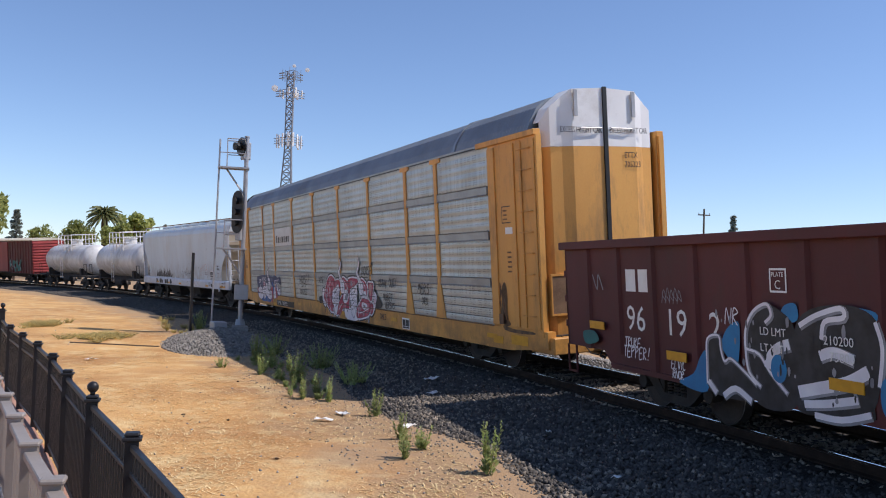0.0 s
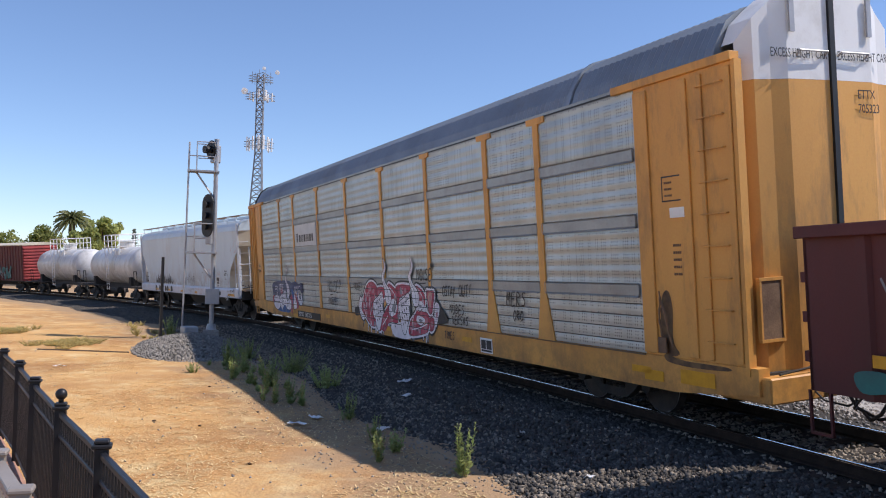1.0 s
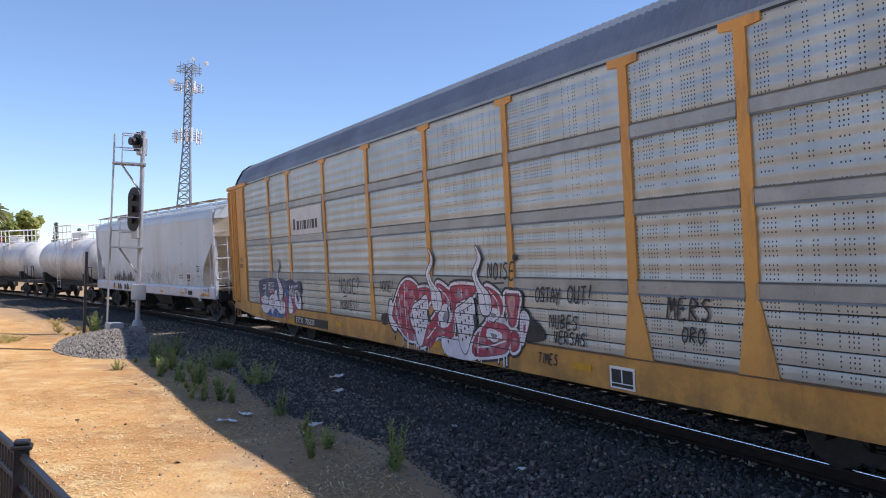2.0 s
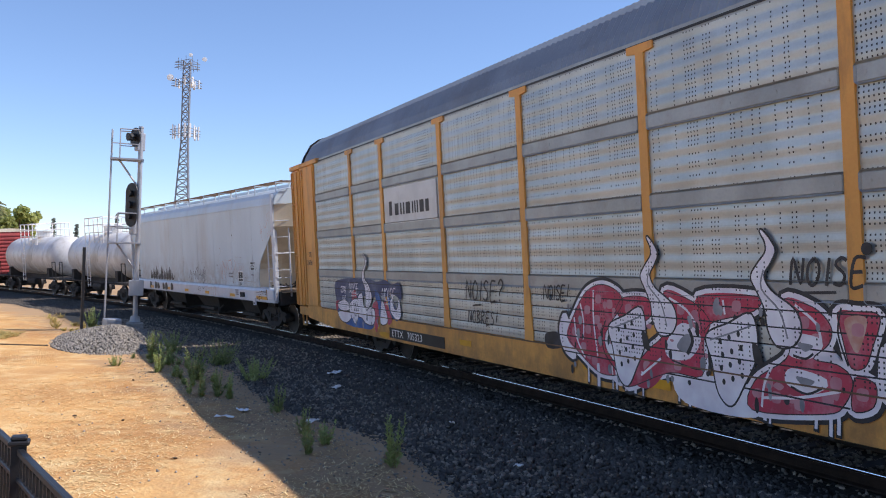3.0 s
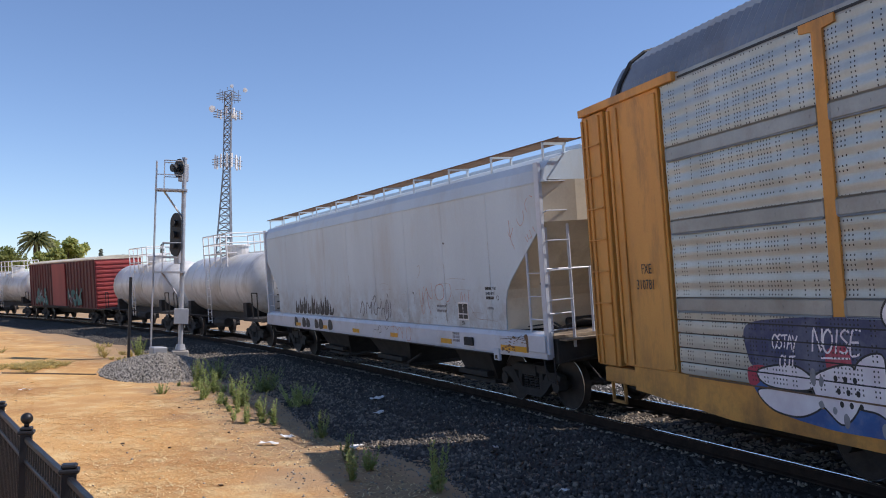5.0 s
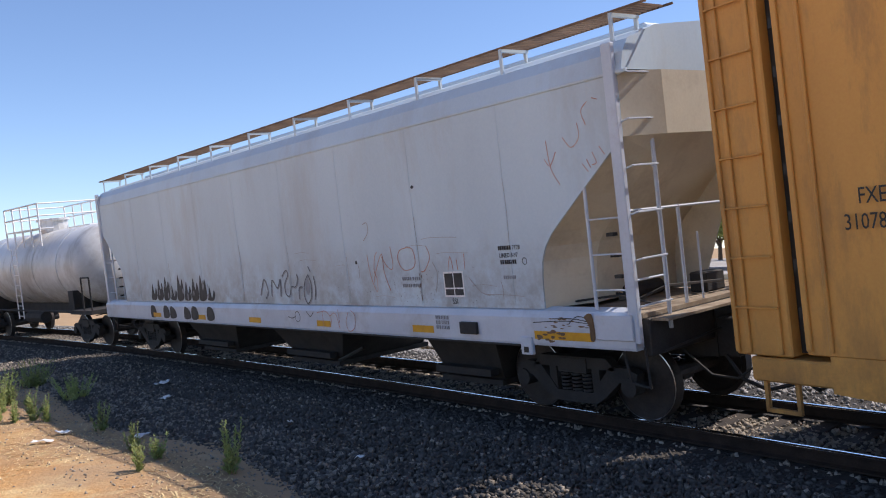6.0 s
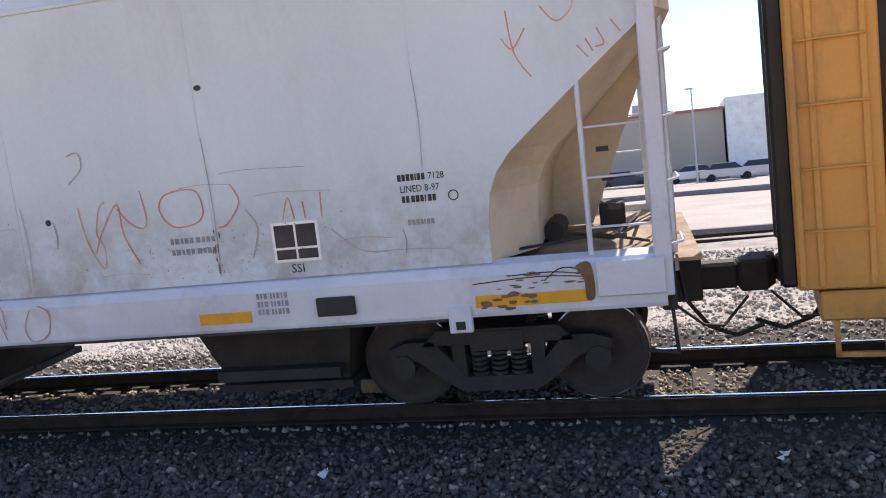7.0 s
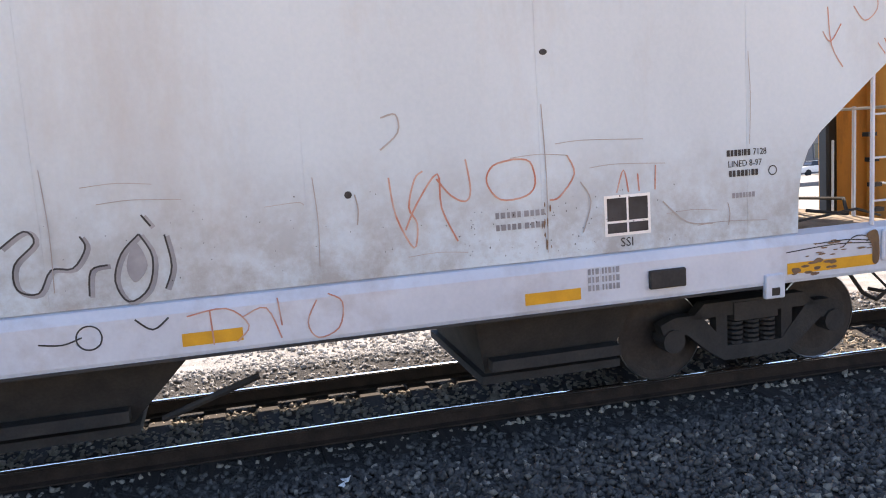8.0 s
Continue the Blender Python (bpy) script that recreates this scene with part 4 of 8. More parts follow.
    part("name_board", B((-8.1, -5.4, -(Y + 0.0), -(Y - 0.016), 3.02, 3.86)), M["seal"], car, "pale smooth name board")
    for x, w, h in ((-7.82, 0.16, 0.30), (-7.5, 0.2, 0.24), (-7.2, 0.07, 0.24), (-7.05, 0.07, 0.24), (-6.9, 0.22, 0.24), (-6.58, 0.06, 0.24), (-6.46, 0.06, 0.24), (-6.34, 0.06, 0.24), (-6.2, 0.2, 0.24), (-5.92, 0.16, 0.24)):
        part("name_block", B((x, x + w, -(Y + 0.0045), -(Y + 0.0025), 3.27, 3.27 + h)), M["ink"], car)
    for x in (-9.2, -4.7, -0.8, 1.7, 5.3, 11.2):
        part("reflector", B((x, x + 0.45, y - 0.003, y, 0.78, 0.88)), M["reflect"], car)
    bm = B((6.16, 6.68, y - 0.003, y, 0.62, 0.92))
    part("placard", bm, M["white"], car, "small black and white service placard")
    part("placard_field", B((6.20, 6.40, y - 0.006, y - 0.0032, 0.70, 0.88), (6.43, 6.64, y - 0.006, y - 0.0032, 0.70, 0.88), (6.20, 6.64, y - 0.006, y - 0.0032, 0.645, 0.685)), M["ink"], car)
    part("sticker", B((12.28, 12.58, -(Y + 0.036), -(Y + 0.001), 3.02, 3.16)), M["white"], car)
    for k in range(5):
        paint("stencil_bars", car, M["rust"], lambda bm: letter_blocks(bm, 12.28, 2.62 - 0.10 * k, 0.035, (1.2, 0.9, 1.1, 0.8), y))
    for q in ([(12.09, 3.26), (12.53, 3.26)], [(12.09, 3.6), (12.53, 3.6)], [(12.10, 3.26), (12.10, 3.6)], [(12.52, 3.26), (12.52, 3.6)]):
        paint("stencil_box", car, M["ink"], lambda bm: ribbon(bm, q, 0.02, y))
    for k in range(3):
        paint("stencil_bars", car, M["rust"], lambda bm: letter_blocks(bm, 12.15, 3.50 - 0.09 * k, 0.03, (1.2, 0.9, 1.4, 1.0), y))
    part("yellow_placard", B((11.5, 11.93, y - 0.003, y, 0.69, 0.84)), M["reflect"], car, "small yellow notice plate on the sill")
    part("sill_patch", B((12.3, 12.98, y - 0.002, y, 0.72, 0.92)), M["reflect"], car, "worn bright yellow patch on the sill")
    lettering("FXE", car, M["ink"], -13.95, 2.42, 0.2, y - 0.03, squeeze=0.8)
    lettering("310781", car, M["ink"], -14.1, 2.2, 0.2, y - 0.03, squeeze=0.8)
    paint("grease_stain", car, M["grease"], lambda bm: [blob(bm, q, y - 0.0005 * i) for i, q in enumerate(([(11.98, 1.9), (12.12, 2.0), (12.2, 1.75), (12.18, 1.3), (12.3, 1.12), (12.0, 1.1), (11.92, 1.4)], [(12.0, 1.10), (12.4, 1.04), (13.2, 1.03), (13.22, 0.98), (12.5, 0.96), (12.04, 1.0)]))], "dark greasy stain round the brake chain")
    bm = bmesh.new()
    for k in range(11):
        a, b = (11.98 + 0.02 * math.sin(k), y - 0.05, 2.0 - 0.08 * k), (11.98 + 0.02 * math.sin(k + 1), y - 0.05, 2.0 - 0.08 * (k + 1))
        tube(bm, a, b, 0.018 if k % 2 else 0.011, 6)
    pipe(bm, [(12.0, y - 0.04, 1.86), (12.1, y - 0.07, 1.7), (12.16, y - 0.06, 1.42), (12.22, y - 0.04, 1.22)], 0.016, 5)
    box(bm, 11.92, 12.1, y - 0.07, y - 0.035, 1.12, 1.34, bevel=0.01)
    part("hand_brake", bm, M["rust"], car, "rusty hand-brake lever with a hanging chain")
    add_truck(car, 10.0)
    add_truck(car, -10.0)
    coupler(car, 13.9, 1)
    coupler(car, -15.1, -1)
    for x in (-5.5, -2.0, 2.5, 6.0):
        part("underframe_gear", B((x, x + 1.6, -1.2, -0.7, 0.42, 0.78), bevel=0.05), M["truck"], car)
    autorack_graffiti(car, -(Y + 0.008))
    return car


# the rear blue piece, in metres along and up the car's side
NAVY = [(-11.79, 1.76), (-11.18, 1.86), (-10.21, 1.90), (-9.26, 1.89), (-8.79, 1.84), (-8.3, 1.89), (-7.9, 1.80), (-7.45, 1.84), (-7.38, 1.50), (-7.8, 1.58), (-8.28, 1.52), (-8.71, 1.54), (-9.18, 1.46), (-9.76, 1.48), (-10.74, 1.30), (-11.61, 1.26), (-11.80, 1.44)]
BLUES = [[(-11.82, 1.22), (-11.49, 0.84), (-10.66, 0.72), (-9.92, 0.72), (-9.26, 0.74), (-9.13, 0.9), (-9.9, 0.98), (-10.89, 0.9), (-11.39, 1.0), (-11.6, 1.2)], [(-8.93, 1.66), (-8.55, 1.43), (-8.67, 1.06), (-8.85, 1.30)], [(-8.19, 1.52), (-7.9, 1.42), (-7.62, 1.2), (-7.66, 1.02), (-8.02, 1.14)]]
REDS = [[(-10.52, 1.54), (-10.26, 1.60), (-10.2, 1.37), (-10.5, 1.31)], [(-9.14, 1.28), (-8.82, 1.40), (-8.76, 1.1), (-8.94, 0.70), (-9.1, 0.9)], [(-8.37, 1.46), (-8.19, 1.32), (-7.97, 1.02), (-8.2, 0.92), (-8.33, 1.14)], [(-11.8, 1.26), (-11.5, 1.3), (-11.6, 1.12), (-11.78, 1.05)]]
WHITES = [[(-11.65, 1.0), (-11.28, 1.05), (-10.78, 1.05), (-10.63, 0.96), (-10.97, 0.80), (-11.4, 0.82)], [(-11.62, 1.24), (-11.07, 1.34), (-10.76, 1.22), (-10.85, 1.10), (-11.46, 1.09)], [(-10.12, 1.42), (-9.8, 1.54), (-9.72, 1.25), (-9.27, 1.25), (-9.01, 1.17), (-9.1, 0.88), (-9.57, 0.85), (-9.89, 0.97), (-10.16, 1.03)],
          [(-10.71, 1.26), (-10.2, 1.40), (-10.10, 1.08), (-10.34, 0.80), (-10.57, 0.92), (-10.73, 1.07)], [(-8.56, 1.36), (-8.46, 1.42), (-8.34, 1.25), (-8.22, 1.03), (-8.35, 0.92), (-8.66, 0.93)], [(-8.02, 1.22), (-7.95, 1.50), (-7.8, 1.28), (-7.62, 1.30), (-7.52, 1.50), (-7.44, 1.16), (-7.7, 1.06)]]
PUFF = ((-9.50, 1.18, 0.05), (-9.38, 1.34, 0.16), (-9.36, 1.52, 0.19), (-9.46, 1.72, 0.13), (-9.66, 1.88, 0.08), (-9.64, 2.03, 0.07), (-9.47, 2.20, 0.06), (-9.42, 2.32, 0.05), (-9.56, 2.44, 0.02))


PERFORATED = {"spraywhite": "screen_white", "sprayred": "screen_red", "sprayblue": "screen_blue", "spraynavy": "screen_navy"}


def autorack_graffiti(car, y):
    g = lambda m, d, lab="": paint("graffiti", car, M[PERFORATED.get(m, m)], d, lab, y)
    # large red and white bubble piece: five fat letters in white halos
    fat = [[(-1.16, 1.21), (-0.92, 1.58), (-0.61, 1.88), (-0.23, 1.98), (0.12, 1.88), (0.17, 1.72), (-0.05, 1.51), (-0.23, 1.29), (-0.19, 1.08), (0.08, 0.83), (-0.36, 0.77), (-0.8, 0.97)],
           [(0.03, 1.66), (0.21, 1.82), (0.66, 1.84), (0.82, 1.69), (0.56, 1.51), (0.2, 1.51)],
           [(1.01, 1.93), (1.49, 1.83), (1.78, 1.61), (1.67, 1.38), (1.61, 0.97), (1.03, 0.94), (0.22, 0.66), (0.34, 0.91), (0.67, 1.19), (0.98, 1.43)],
           [(1.6, 1.89), (2.5, 1.92), (2.45, 1.76), (1.85, 1.61), (1.65, 1.5)],
           [(2.87, 1.91), (3.22, 1.84), (3.42, 1.67), (3.39, 1.49), (3.2, 1.33), (3.48, 1.3), (3.64, 1.17), (3.54, 0.93), (3.3, 0.80), (2.36, 0.70), (2.42, 1.02), (2.86, 1.3), (2.91, 1.56)]]
    mark = [[(3.5, 1.8), (3.73, 1.82), (3.96, 1.79), (3.87, 1.5), (3.78, 1.31), (3.63, 1.29), (3.56, 1.5)], [(3.66, 1.2), (3.88, 1.17), (3.85, 0.95), (3.62, 0.89)]]
    tail = [[(4.0, 1.48), (4.16, 1.44), (4.03, 1.18), (3.96, 1.06)], [(-1.3, 1.3), (-1.18, 1.5), (-1.1, 1.2), (-1.0, 0.95), (-1.22, 1.05)]]
    every = fat + mark + tail
    g("ink", lambda bm: [blob(bm, s, y - 0.0005 * i, 0.10) for i, s in enumerate(every)], "dark red and white bubble-letter graffiti")
    g("spraywhite", lambda bm: [blob(bm, s, y - 0.0055 - 0.0003 * i, 0.055) for i, s in enumerate(every)])
    g("spraywhite", lambda bm: [blob(bm, s, y - 0.0053) for s in ([(-0.3, 1.0), (0.2, 1.4), (0.2, 0.8), (0.0, 0.66)], [(1.2, 0.95), (2.4, 0.95), (2.4, 0.62), (1.3, 0.62)])])
    g("sprayred", lambda bm: [blob(bm, s, y - 0.0088 - 0.0003 * i) for i, s in enumerate(fat)])
    g("sprayred", lambda bm: [blob(bm, s, y - 0.0088) for s in mark], "red exclamation stroke")
    g("sprayrust", lambda bm: blob(bm, [(3.58, 1.74), (3.82, 1.76), (3.72, 1.45), (3.64, 1.5)], y - 0.0094), "orange-brown fill")
    # faded squarish patches inside the letters
    patches = [(-0.95, 1.3), (-0.75, 1.1), (-0.62, 1.35), (-0.62, 1.62), (-0.35, 1.78), (-0.1, 1.72), (-0.4, 1.5), (-0.5, 0.93), (0.3, 1.68), (0.55, 1.68), (1.3, 1.72), (1.55, 1.55), (1.9, 1.75), (2.2, 1.8), (1.2, 1.05),
               (3.1, 1.68), (3.25, 1.52), (2.7, 0.88), (3.0, 0.85), (3.35, 0.95), (2.6, 1.02), (3.45, 1.12), (0.62, 0.98), (3.72, 1.65), (3.74, 1.05)]
    g("pink", lambda bm: [blob(bm, [(px - 0.06, pz - 0.05), (px + 0.05, pz - 0.05), (px + 0.06, pz + 0.05), (px - 0.05, pz + 0.05)], y - 0.0106) for px, pz in patches], "faded pink patches")
    holes = [[(1.04, 1.29), (1.31, 1.53), (1.59, 1.42), (1.41, 1.18), (1.07, 1.15)], [(2.96, 1.53), (3.29, 1.50), (3.14, 1.35), (2.9, 1.37)], [(2.93, 1.18), (3.33, 1.12), (3.13, 1.0), (2.87, 1.06)]]
    g("spraywhite", lambda bm: [blob(bm, q, y - 0.0112, 0.03) for q in holes])
    g("spraygrey", lambda bm: [blob(bm, q, y - 0.0117) for q in ([(1.2, 1.28), (1.38, 1.44), (1.5, 1.36), (1.36, 1.22)], [(3.0, 1.47), (3.2, 1.46), (3.1, 1.39)], [(2.97, 1.13), (3.2, 1.11), (3.08, 1.04)])])
    g("ink", lambda bm: [ribbon(bm, p, w, y - 0.0122 - 0.0003 * i) for i, (p, w) in enumerate((([(1.42, 1.5), (1.48, 1.36), (1.38, 1.2)], 0.05), ([(1.1, 1.1), (1.5, 1.04), (1.65, 1.06)], 0.02), ([(2.95, 1.34), (3.1, 1.32), (3.2, 1.38)], 0.025), ([(2.9, 1.02), (3.1, 0.97), (3.3, 1.06)], 0.025),
      ([(-0.2, 1.5), (-0.3, 1.3), (-0.25, 1.05), (0.05, 0.8)], 0.02), ([(3.55, 1.85), (3.5, 1.6), (3.6, 1.3)], 0.02), ([(-1.25, 1.0), (0.2, 0.97)], 0.018), ([(1.0, 0.93), (2.3, 0.92), (3.6, 0.90)], 0.018)))])
    g("sprayred", lambda bm: [blob(bm, q, y - 0.0113) for q in ([(0.4, 0.72), (0.66, 1.0), (0.95, 1.2), (0.98, 0.98), (0.7, 0.72)], [(4.02, 1.3), (4.1, 1.35), (4.04, 1.18)])])
    g("ink", lambda bm: [ribbon(bm, q + q[:1], 0.012, y - 0.0120 - 0.0002 * i) for i, q in enumerate(fat + mark)])
    g("spraygrey", lambda bm: shards(bm, 90, 26, -1.1, 3.5, 0.75, 1.8, 0.05, y - 0.0116, 2.0), "grey overspray")
    g("pink", lambda bm: shards(bm, 91, 22, -1.0, 3.5, 0.8, 1.8, 0.07, y - 0.0110, 1.0))
    g("ink", lambda bm: shards(bm, 92, 16, -1.1, 3.9, 0.66, 1.75, 0.04, y - 0.0122, 2.4))
    # drips and edge strokes
    rd = random.Random(33)
    drip = [(rd.uniform(-1.0, 3.8), rd.uniform(0.58, 0.66), rd.uniform(0.02, 0.05)) for k in range(22)]
    g("ink", lambda bm: [ribbon(bm, [(px, 0.86), (px + 0.01, 0.75), (px, z - 0.03)], w + 0.03, y - 0.0040 - 0.00005 * i) for i, (px, z, w) in enumerate(drip)])
    g("spraywhite", lambda bm: [ribbon(bm, [(px, 0.9), (px + 0.01, 0.76), (px, z)], w, y - 0.0086 - 0.00005 * i) for i, (px, z, w) in enumerate(drip)])
    g("spraywhite", lambda bm: [ribbon(bm, p, 0.03, y - 0.0126 - 0.0002 * i) for i, p in enumerate(([(-0.95, 1.5), (-0.9, 1.2), (-0.72, 0.95)], [(-0.78, 1.7), (-0.72, 1.45), (-0.75, 1.2)], [(-0.45, 1.9), (-0.48, 1.5), (-0.42, 1.0)], [(1.1, 1.85), (1.4, 1.72), (1.6, 1.5)],
      [(2.0, 1.86), (2.02, 1.7)], [(3.0, 1.85), (3.25, 1.68), (3.3, 1.5)], [(2.5, 0.85), (3.0, 0.92), (3.5, 1.05)], [(0.5, 0.85), (0.9, 1.1)], [(2.7, 1.25), (2.55, 1.0), (2.5, 0.75)]))], "white highlight strokes")
    # spotted white cups with rising smoke
    for dx, dz in ((0.0, 0.0), (1.85, 0.02)):
        cup = [(-0.13 + dx, 1.43 + dz), (0.22 + dx, 1.58 + dz), (0.56 + dx, 1.70 + dz), (0.62 + dx, 1.31 + dz), (0.42 + dx, 0.95 + dz), (0.21 + dx, 0.68 + dz), (0.02 + dx, 0.80 + dz), (-0.06 + dx, 1.15 + dz)]
        spine = ((1.0, 1.40, 0.10), (1.0, 1.56, 0.21), (0.95, 1.76, 0.19), (0.76, 1.94, 0.09), (0.67, 2.10, 0.085), (0.77, 2.24, 0.085), (0.86, 2.36, 0.06), (0.83, 2.47, 0.03), (0.75, 2.57, 0.008))
        smoke = [(px - w + dx, pz + dz) for px, pz, w in spine] + [(px + w + dx, pz + dz + 0.02) for px, pz, w in spine[::-1]]
        g("ink", lambda bm: (blob(bm, cup, y - 0.0145, 0.022), blob(bm, smoke, y - 0.0150, 0.022)))
        g("spraywhite", lambda bm: (blob(bm, cup, y - 0.0165), blob(bm, smoke, y - 0.0170)))
        g("spraygrey", lambda bm: (ribbon(bm, [(1.04 + dx, 1.5), (0.95 + dx, 1.78), (0.72 + dx, 2.0), (0.76 + dx, 2.2)], 0.022, y - 0.0178), ribbon(bm, [(-0.08 + dx, 1.40), (0.25 + dx, 1.5), (0.55 + dx, 1.60)], 0.02, y - 0.0178)))
        g("ink", lambda bm: [blob(bm, ell(0.08 + dx + 0.14 * (k % 3) + 0.03 * (k // 3 % 2), 1.40 - 0.15 * (k // 3) + 0.05 * (k % 3), 0.026, 0.034, 6), y - 0.0185) for k in range(12)] +
          [blob(bm, [(0.56 + dx, 1.42), (0.66 + dx, 1.36), (0.70 + dx, 1.18), (0.58 + dx, 1.22)], y - 0.019)])
    g("reflect", lambda bm: box(bm, 0.55, 1.05, y - 0.011, y - 0.010, 0.72, 0.84))
    # blue and navy piece by the rear
    g("spraynavy", lambda bm: blob(bm, NAVY, y - 0.0002), "navy, blue and white graffiti")
    g("sprayblue", lambda bm: [blob(bm, q, y - 0.0020 - 0.0002 * i) for i, q in enumerate(BLUES)], "blue shading of the letters")
    g("sprayred", lambda bm: [blob(bm, q, y - 0.0030 - 0.0002 * i) for i, q in enumerate(REDS)], "red shading of the letters")
    g("ink", lambda bm: [blob(bm, q, y - 0.0042 - 0.0002 * i, 0.022) for i, q in enumerate(WHITES)])
    g("spraywhite", lambda bm: [blob(bm, q, y - 0.0056 - 0.0002 * i) for i, q in enumerate(WHITES)], "white letter bodies")
    puff = [(px - w, pz) for px, pz, w in PUFF] + [(px + w, pz + 0.02) for px, pz, w in PUFF[::-1]]
    g("ink", lambda bm: blob(bm, puff, y - 0.0072, 0.025))
    g("spraywhite", lambda bm: blob(bm, puff, y - 0.0082), "pale rising smoke")
    g("spraygrey", lambda bm: [ribbon(bm, [(px + f * w, pz) for px, pz, w in PUFF], 0.018, y - 0.0090 - 0.0003 * i) for i, f in enumerate((0.45, -0.1))])
    g("spraygrey", lambda bm: shards(bm, 84, 16, -10.9, -8.6, 0.8, 1.25, 0.05, y - 0.0092, 2.0), "grey overspray")
    g("ink", lambda bm: [blob(bm, ell(-10.42 + 0.13 * (k % 3) + 0.03 * (k // 3), 1.26 - 0.13 * (k // 3), 0.028, 0.034, 6), y - 0.0104) for k in range(9)])
    g("reflect", lambda bm: blob(bm, [(-8.72, 0.72), (-8.25, 0.73), (-8.25, 0.62), (-8.72, 0.64)], y - 0.0066))
    g("spraywhite", lambda bm: (scrawl(bm, "OSTAY", -11.35, 1.52, 0.16, 0.02, y - 0.011, gap=0.5), scrawl(bm, "OUT", -11.25, 1.3, 0.15, 0.02, y - 0.011, gap=0.55), scrawl(bm, "NOISE", -10.72, 1.52, 0.25, 0.024, y - 0.011, gap=0.6),
      scrawl(bm, "NOISE", -8.5, 1.42, 0.29, 0.026, y - 0.011, gap=0.62), ribbon(bm, [(-10.6, 1.46), (-10.2, 1.48)], 0.02, y - 0.012), ribbon(bm, [(-8.35, 1.36), (-7.9, 1.38)], 0.02, y - 0.012)), "white tags")
    # black tags
    for word, x, z, size, w, gap in (("NOISE", 2.95, 2.05, 0.27, 0.035, 0.75), ("NOISE!", -1.75, 1.72, 0.22, 0.026, 0.6), ("NOISE?", -4.35, 1.62, 0.34, 0.035, 0.75), ("NOBRES!", -4.3, 1.22, 0.22, 0.026, 0.75), ("OSTAY", 4.4, 1.72, 0.22, 0.032, 0.62),
                                     ("OUT!", 5.25, 1.74, 0.24, 0.032, 0.66), ("NUBES", 4.75, 1.34, 0.2, 0.028, 0.75), ("VERSAS", 4.85, 1.12, 0.18, 0.028, 0.75), ("TIMES", 4.4, 0.78, 0.16, 0.022, 0.75), ("MERS", 7.35, 1.62, 0.26, 0.03, 0.75), ("ORO", 7.6, 1.35, 0.18, 0.026, 0.75)):
        g("ink", lambda bm: scrawl(bm, word, x, z, size, w, y, gap=gap), "black spray tag")
    for q in ([(3.0, 1.97), (3.5, 1.99)], [(-4.1, 1.52), (-3.8, 1.55)]):
        g("ink", lambda bm: ribbon(bm, q, 0.03, y - 0.003))
    g("ink", lambda bm: [blob(bm, q, y) for q in ([(-1.75, 1.2), (-1.4, 1.25), (-1.3, 1.05), (-1.7, 1.0)], [(4.05, 1.5), (4.5, 1.35), (4.6, 1.15), (4.1, 1.1)], ell(3.85, 2.4, 0.06, 0.06))])


# ---------- gondola ----------
# the black, white and blue piece on the gondola, in metres along and up its side
GBLUE = [[(-4.59, 0.68), (-4.23, 0.85), (-4.05, 1.1), (-3.91, 1.17), (-3.92, 0.64)], [(-3.56, 1.32), (-3.4, 1.55), (-3.17, 1.6), (-3.24, 1.07), (-3.44, 1.15)], [(-2.4, 1.66), (-2.33, 1.86), (-2.12, 1.9), (-2.1, 1.71)], [(-1.39, 1.89), (-0.93, 1.86), (-0.99, 1.7), (-1.32, 1.71)]]
GINK = [[(-3.91, 0.75), (-3.87, 1.36), (-3.62, 1.41), (-3.53, 1.07), (-3.38, 1.12), (-2.91, 0.86), (-2.97, 0.65), (-3.62, 0.62)], [(-2.83, 0.62), (-3.05, 1.06), (-3.08, 1.51), (-2.9, 1.78), (-2.64, 1.89), (-2.21, 1.7), (-2.12, 1.36), (-2.18, 0.7)], [(-2.18, 0.74), (-2.11, 1.69), (-1.42, 1.92), (-0.91, 1.76), (-0.9, 1.21), (-1.08, 0.78), (-1.79, 0.66)]]
BEAD = (-2.45, 1.11)
GWHITE = [([(-3.91, 0.75), (-3.9, 1.06), (-3.87, 1.36), (-3.62, 1.42), (-3.58, 1.24), (-3.51, 1.09), (-3.38, 1.14), (-3.12, 1.01), (-2.88, 0.86)], 0.03), ([(-3.88, 0.79), (-3.71, 0.65)], 0.08), ([(-3.56, 0.63), (-3.3, 0.76), (-2.99, 0.64)], 0.08), ([(-2.8, 0.85), (-3.01, 1.01), (-3.06, 1.29), (-3.04, 1.55), (-2.88, 1.78), (-2.63, 1.88), (-2.55, 1.75), (-2.67, 1.65)], 0.04), ([(-2.65, 1.1), (-2.6, 1.24), (-2.44, 1.36), (-2.25, 1.42)], 0.13), ([(-2.07, 1.65), (-1.8, 1.78), (-1.42, 1.88), (-1.38, 1.78), (-1.66, 1.72), (-1.72, 1.52)], 0.06), ([(-1.76, 1.33), (-1.54, 1.39), (-1.26, 1.33)], 0.12), ([(-2.12, 0.88), (-1.77, 0.97), (-1.36, 1.08), (-1.06, 1.23)], 0.14), ([(-2.04, 0.75), (-1.66, 0.81), (-1.22, 0.91)], 0.09), ([(-1.88, 0.65), (-1.47, 0.66), (-1.05, 0.78)], 0.07), ([(-0.94, 1.76), (-0.86, 1.49), (-0.92, 1.09)], 0.05), ([(-3.06, 1.3), (-2.8, 1.25), (-2.62, 1.06), (-2.32, 0.83)], 0.035)]


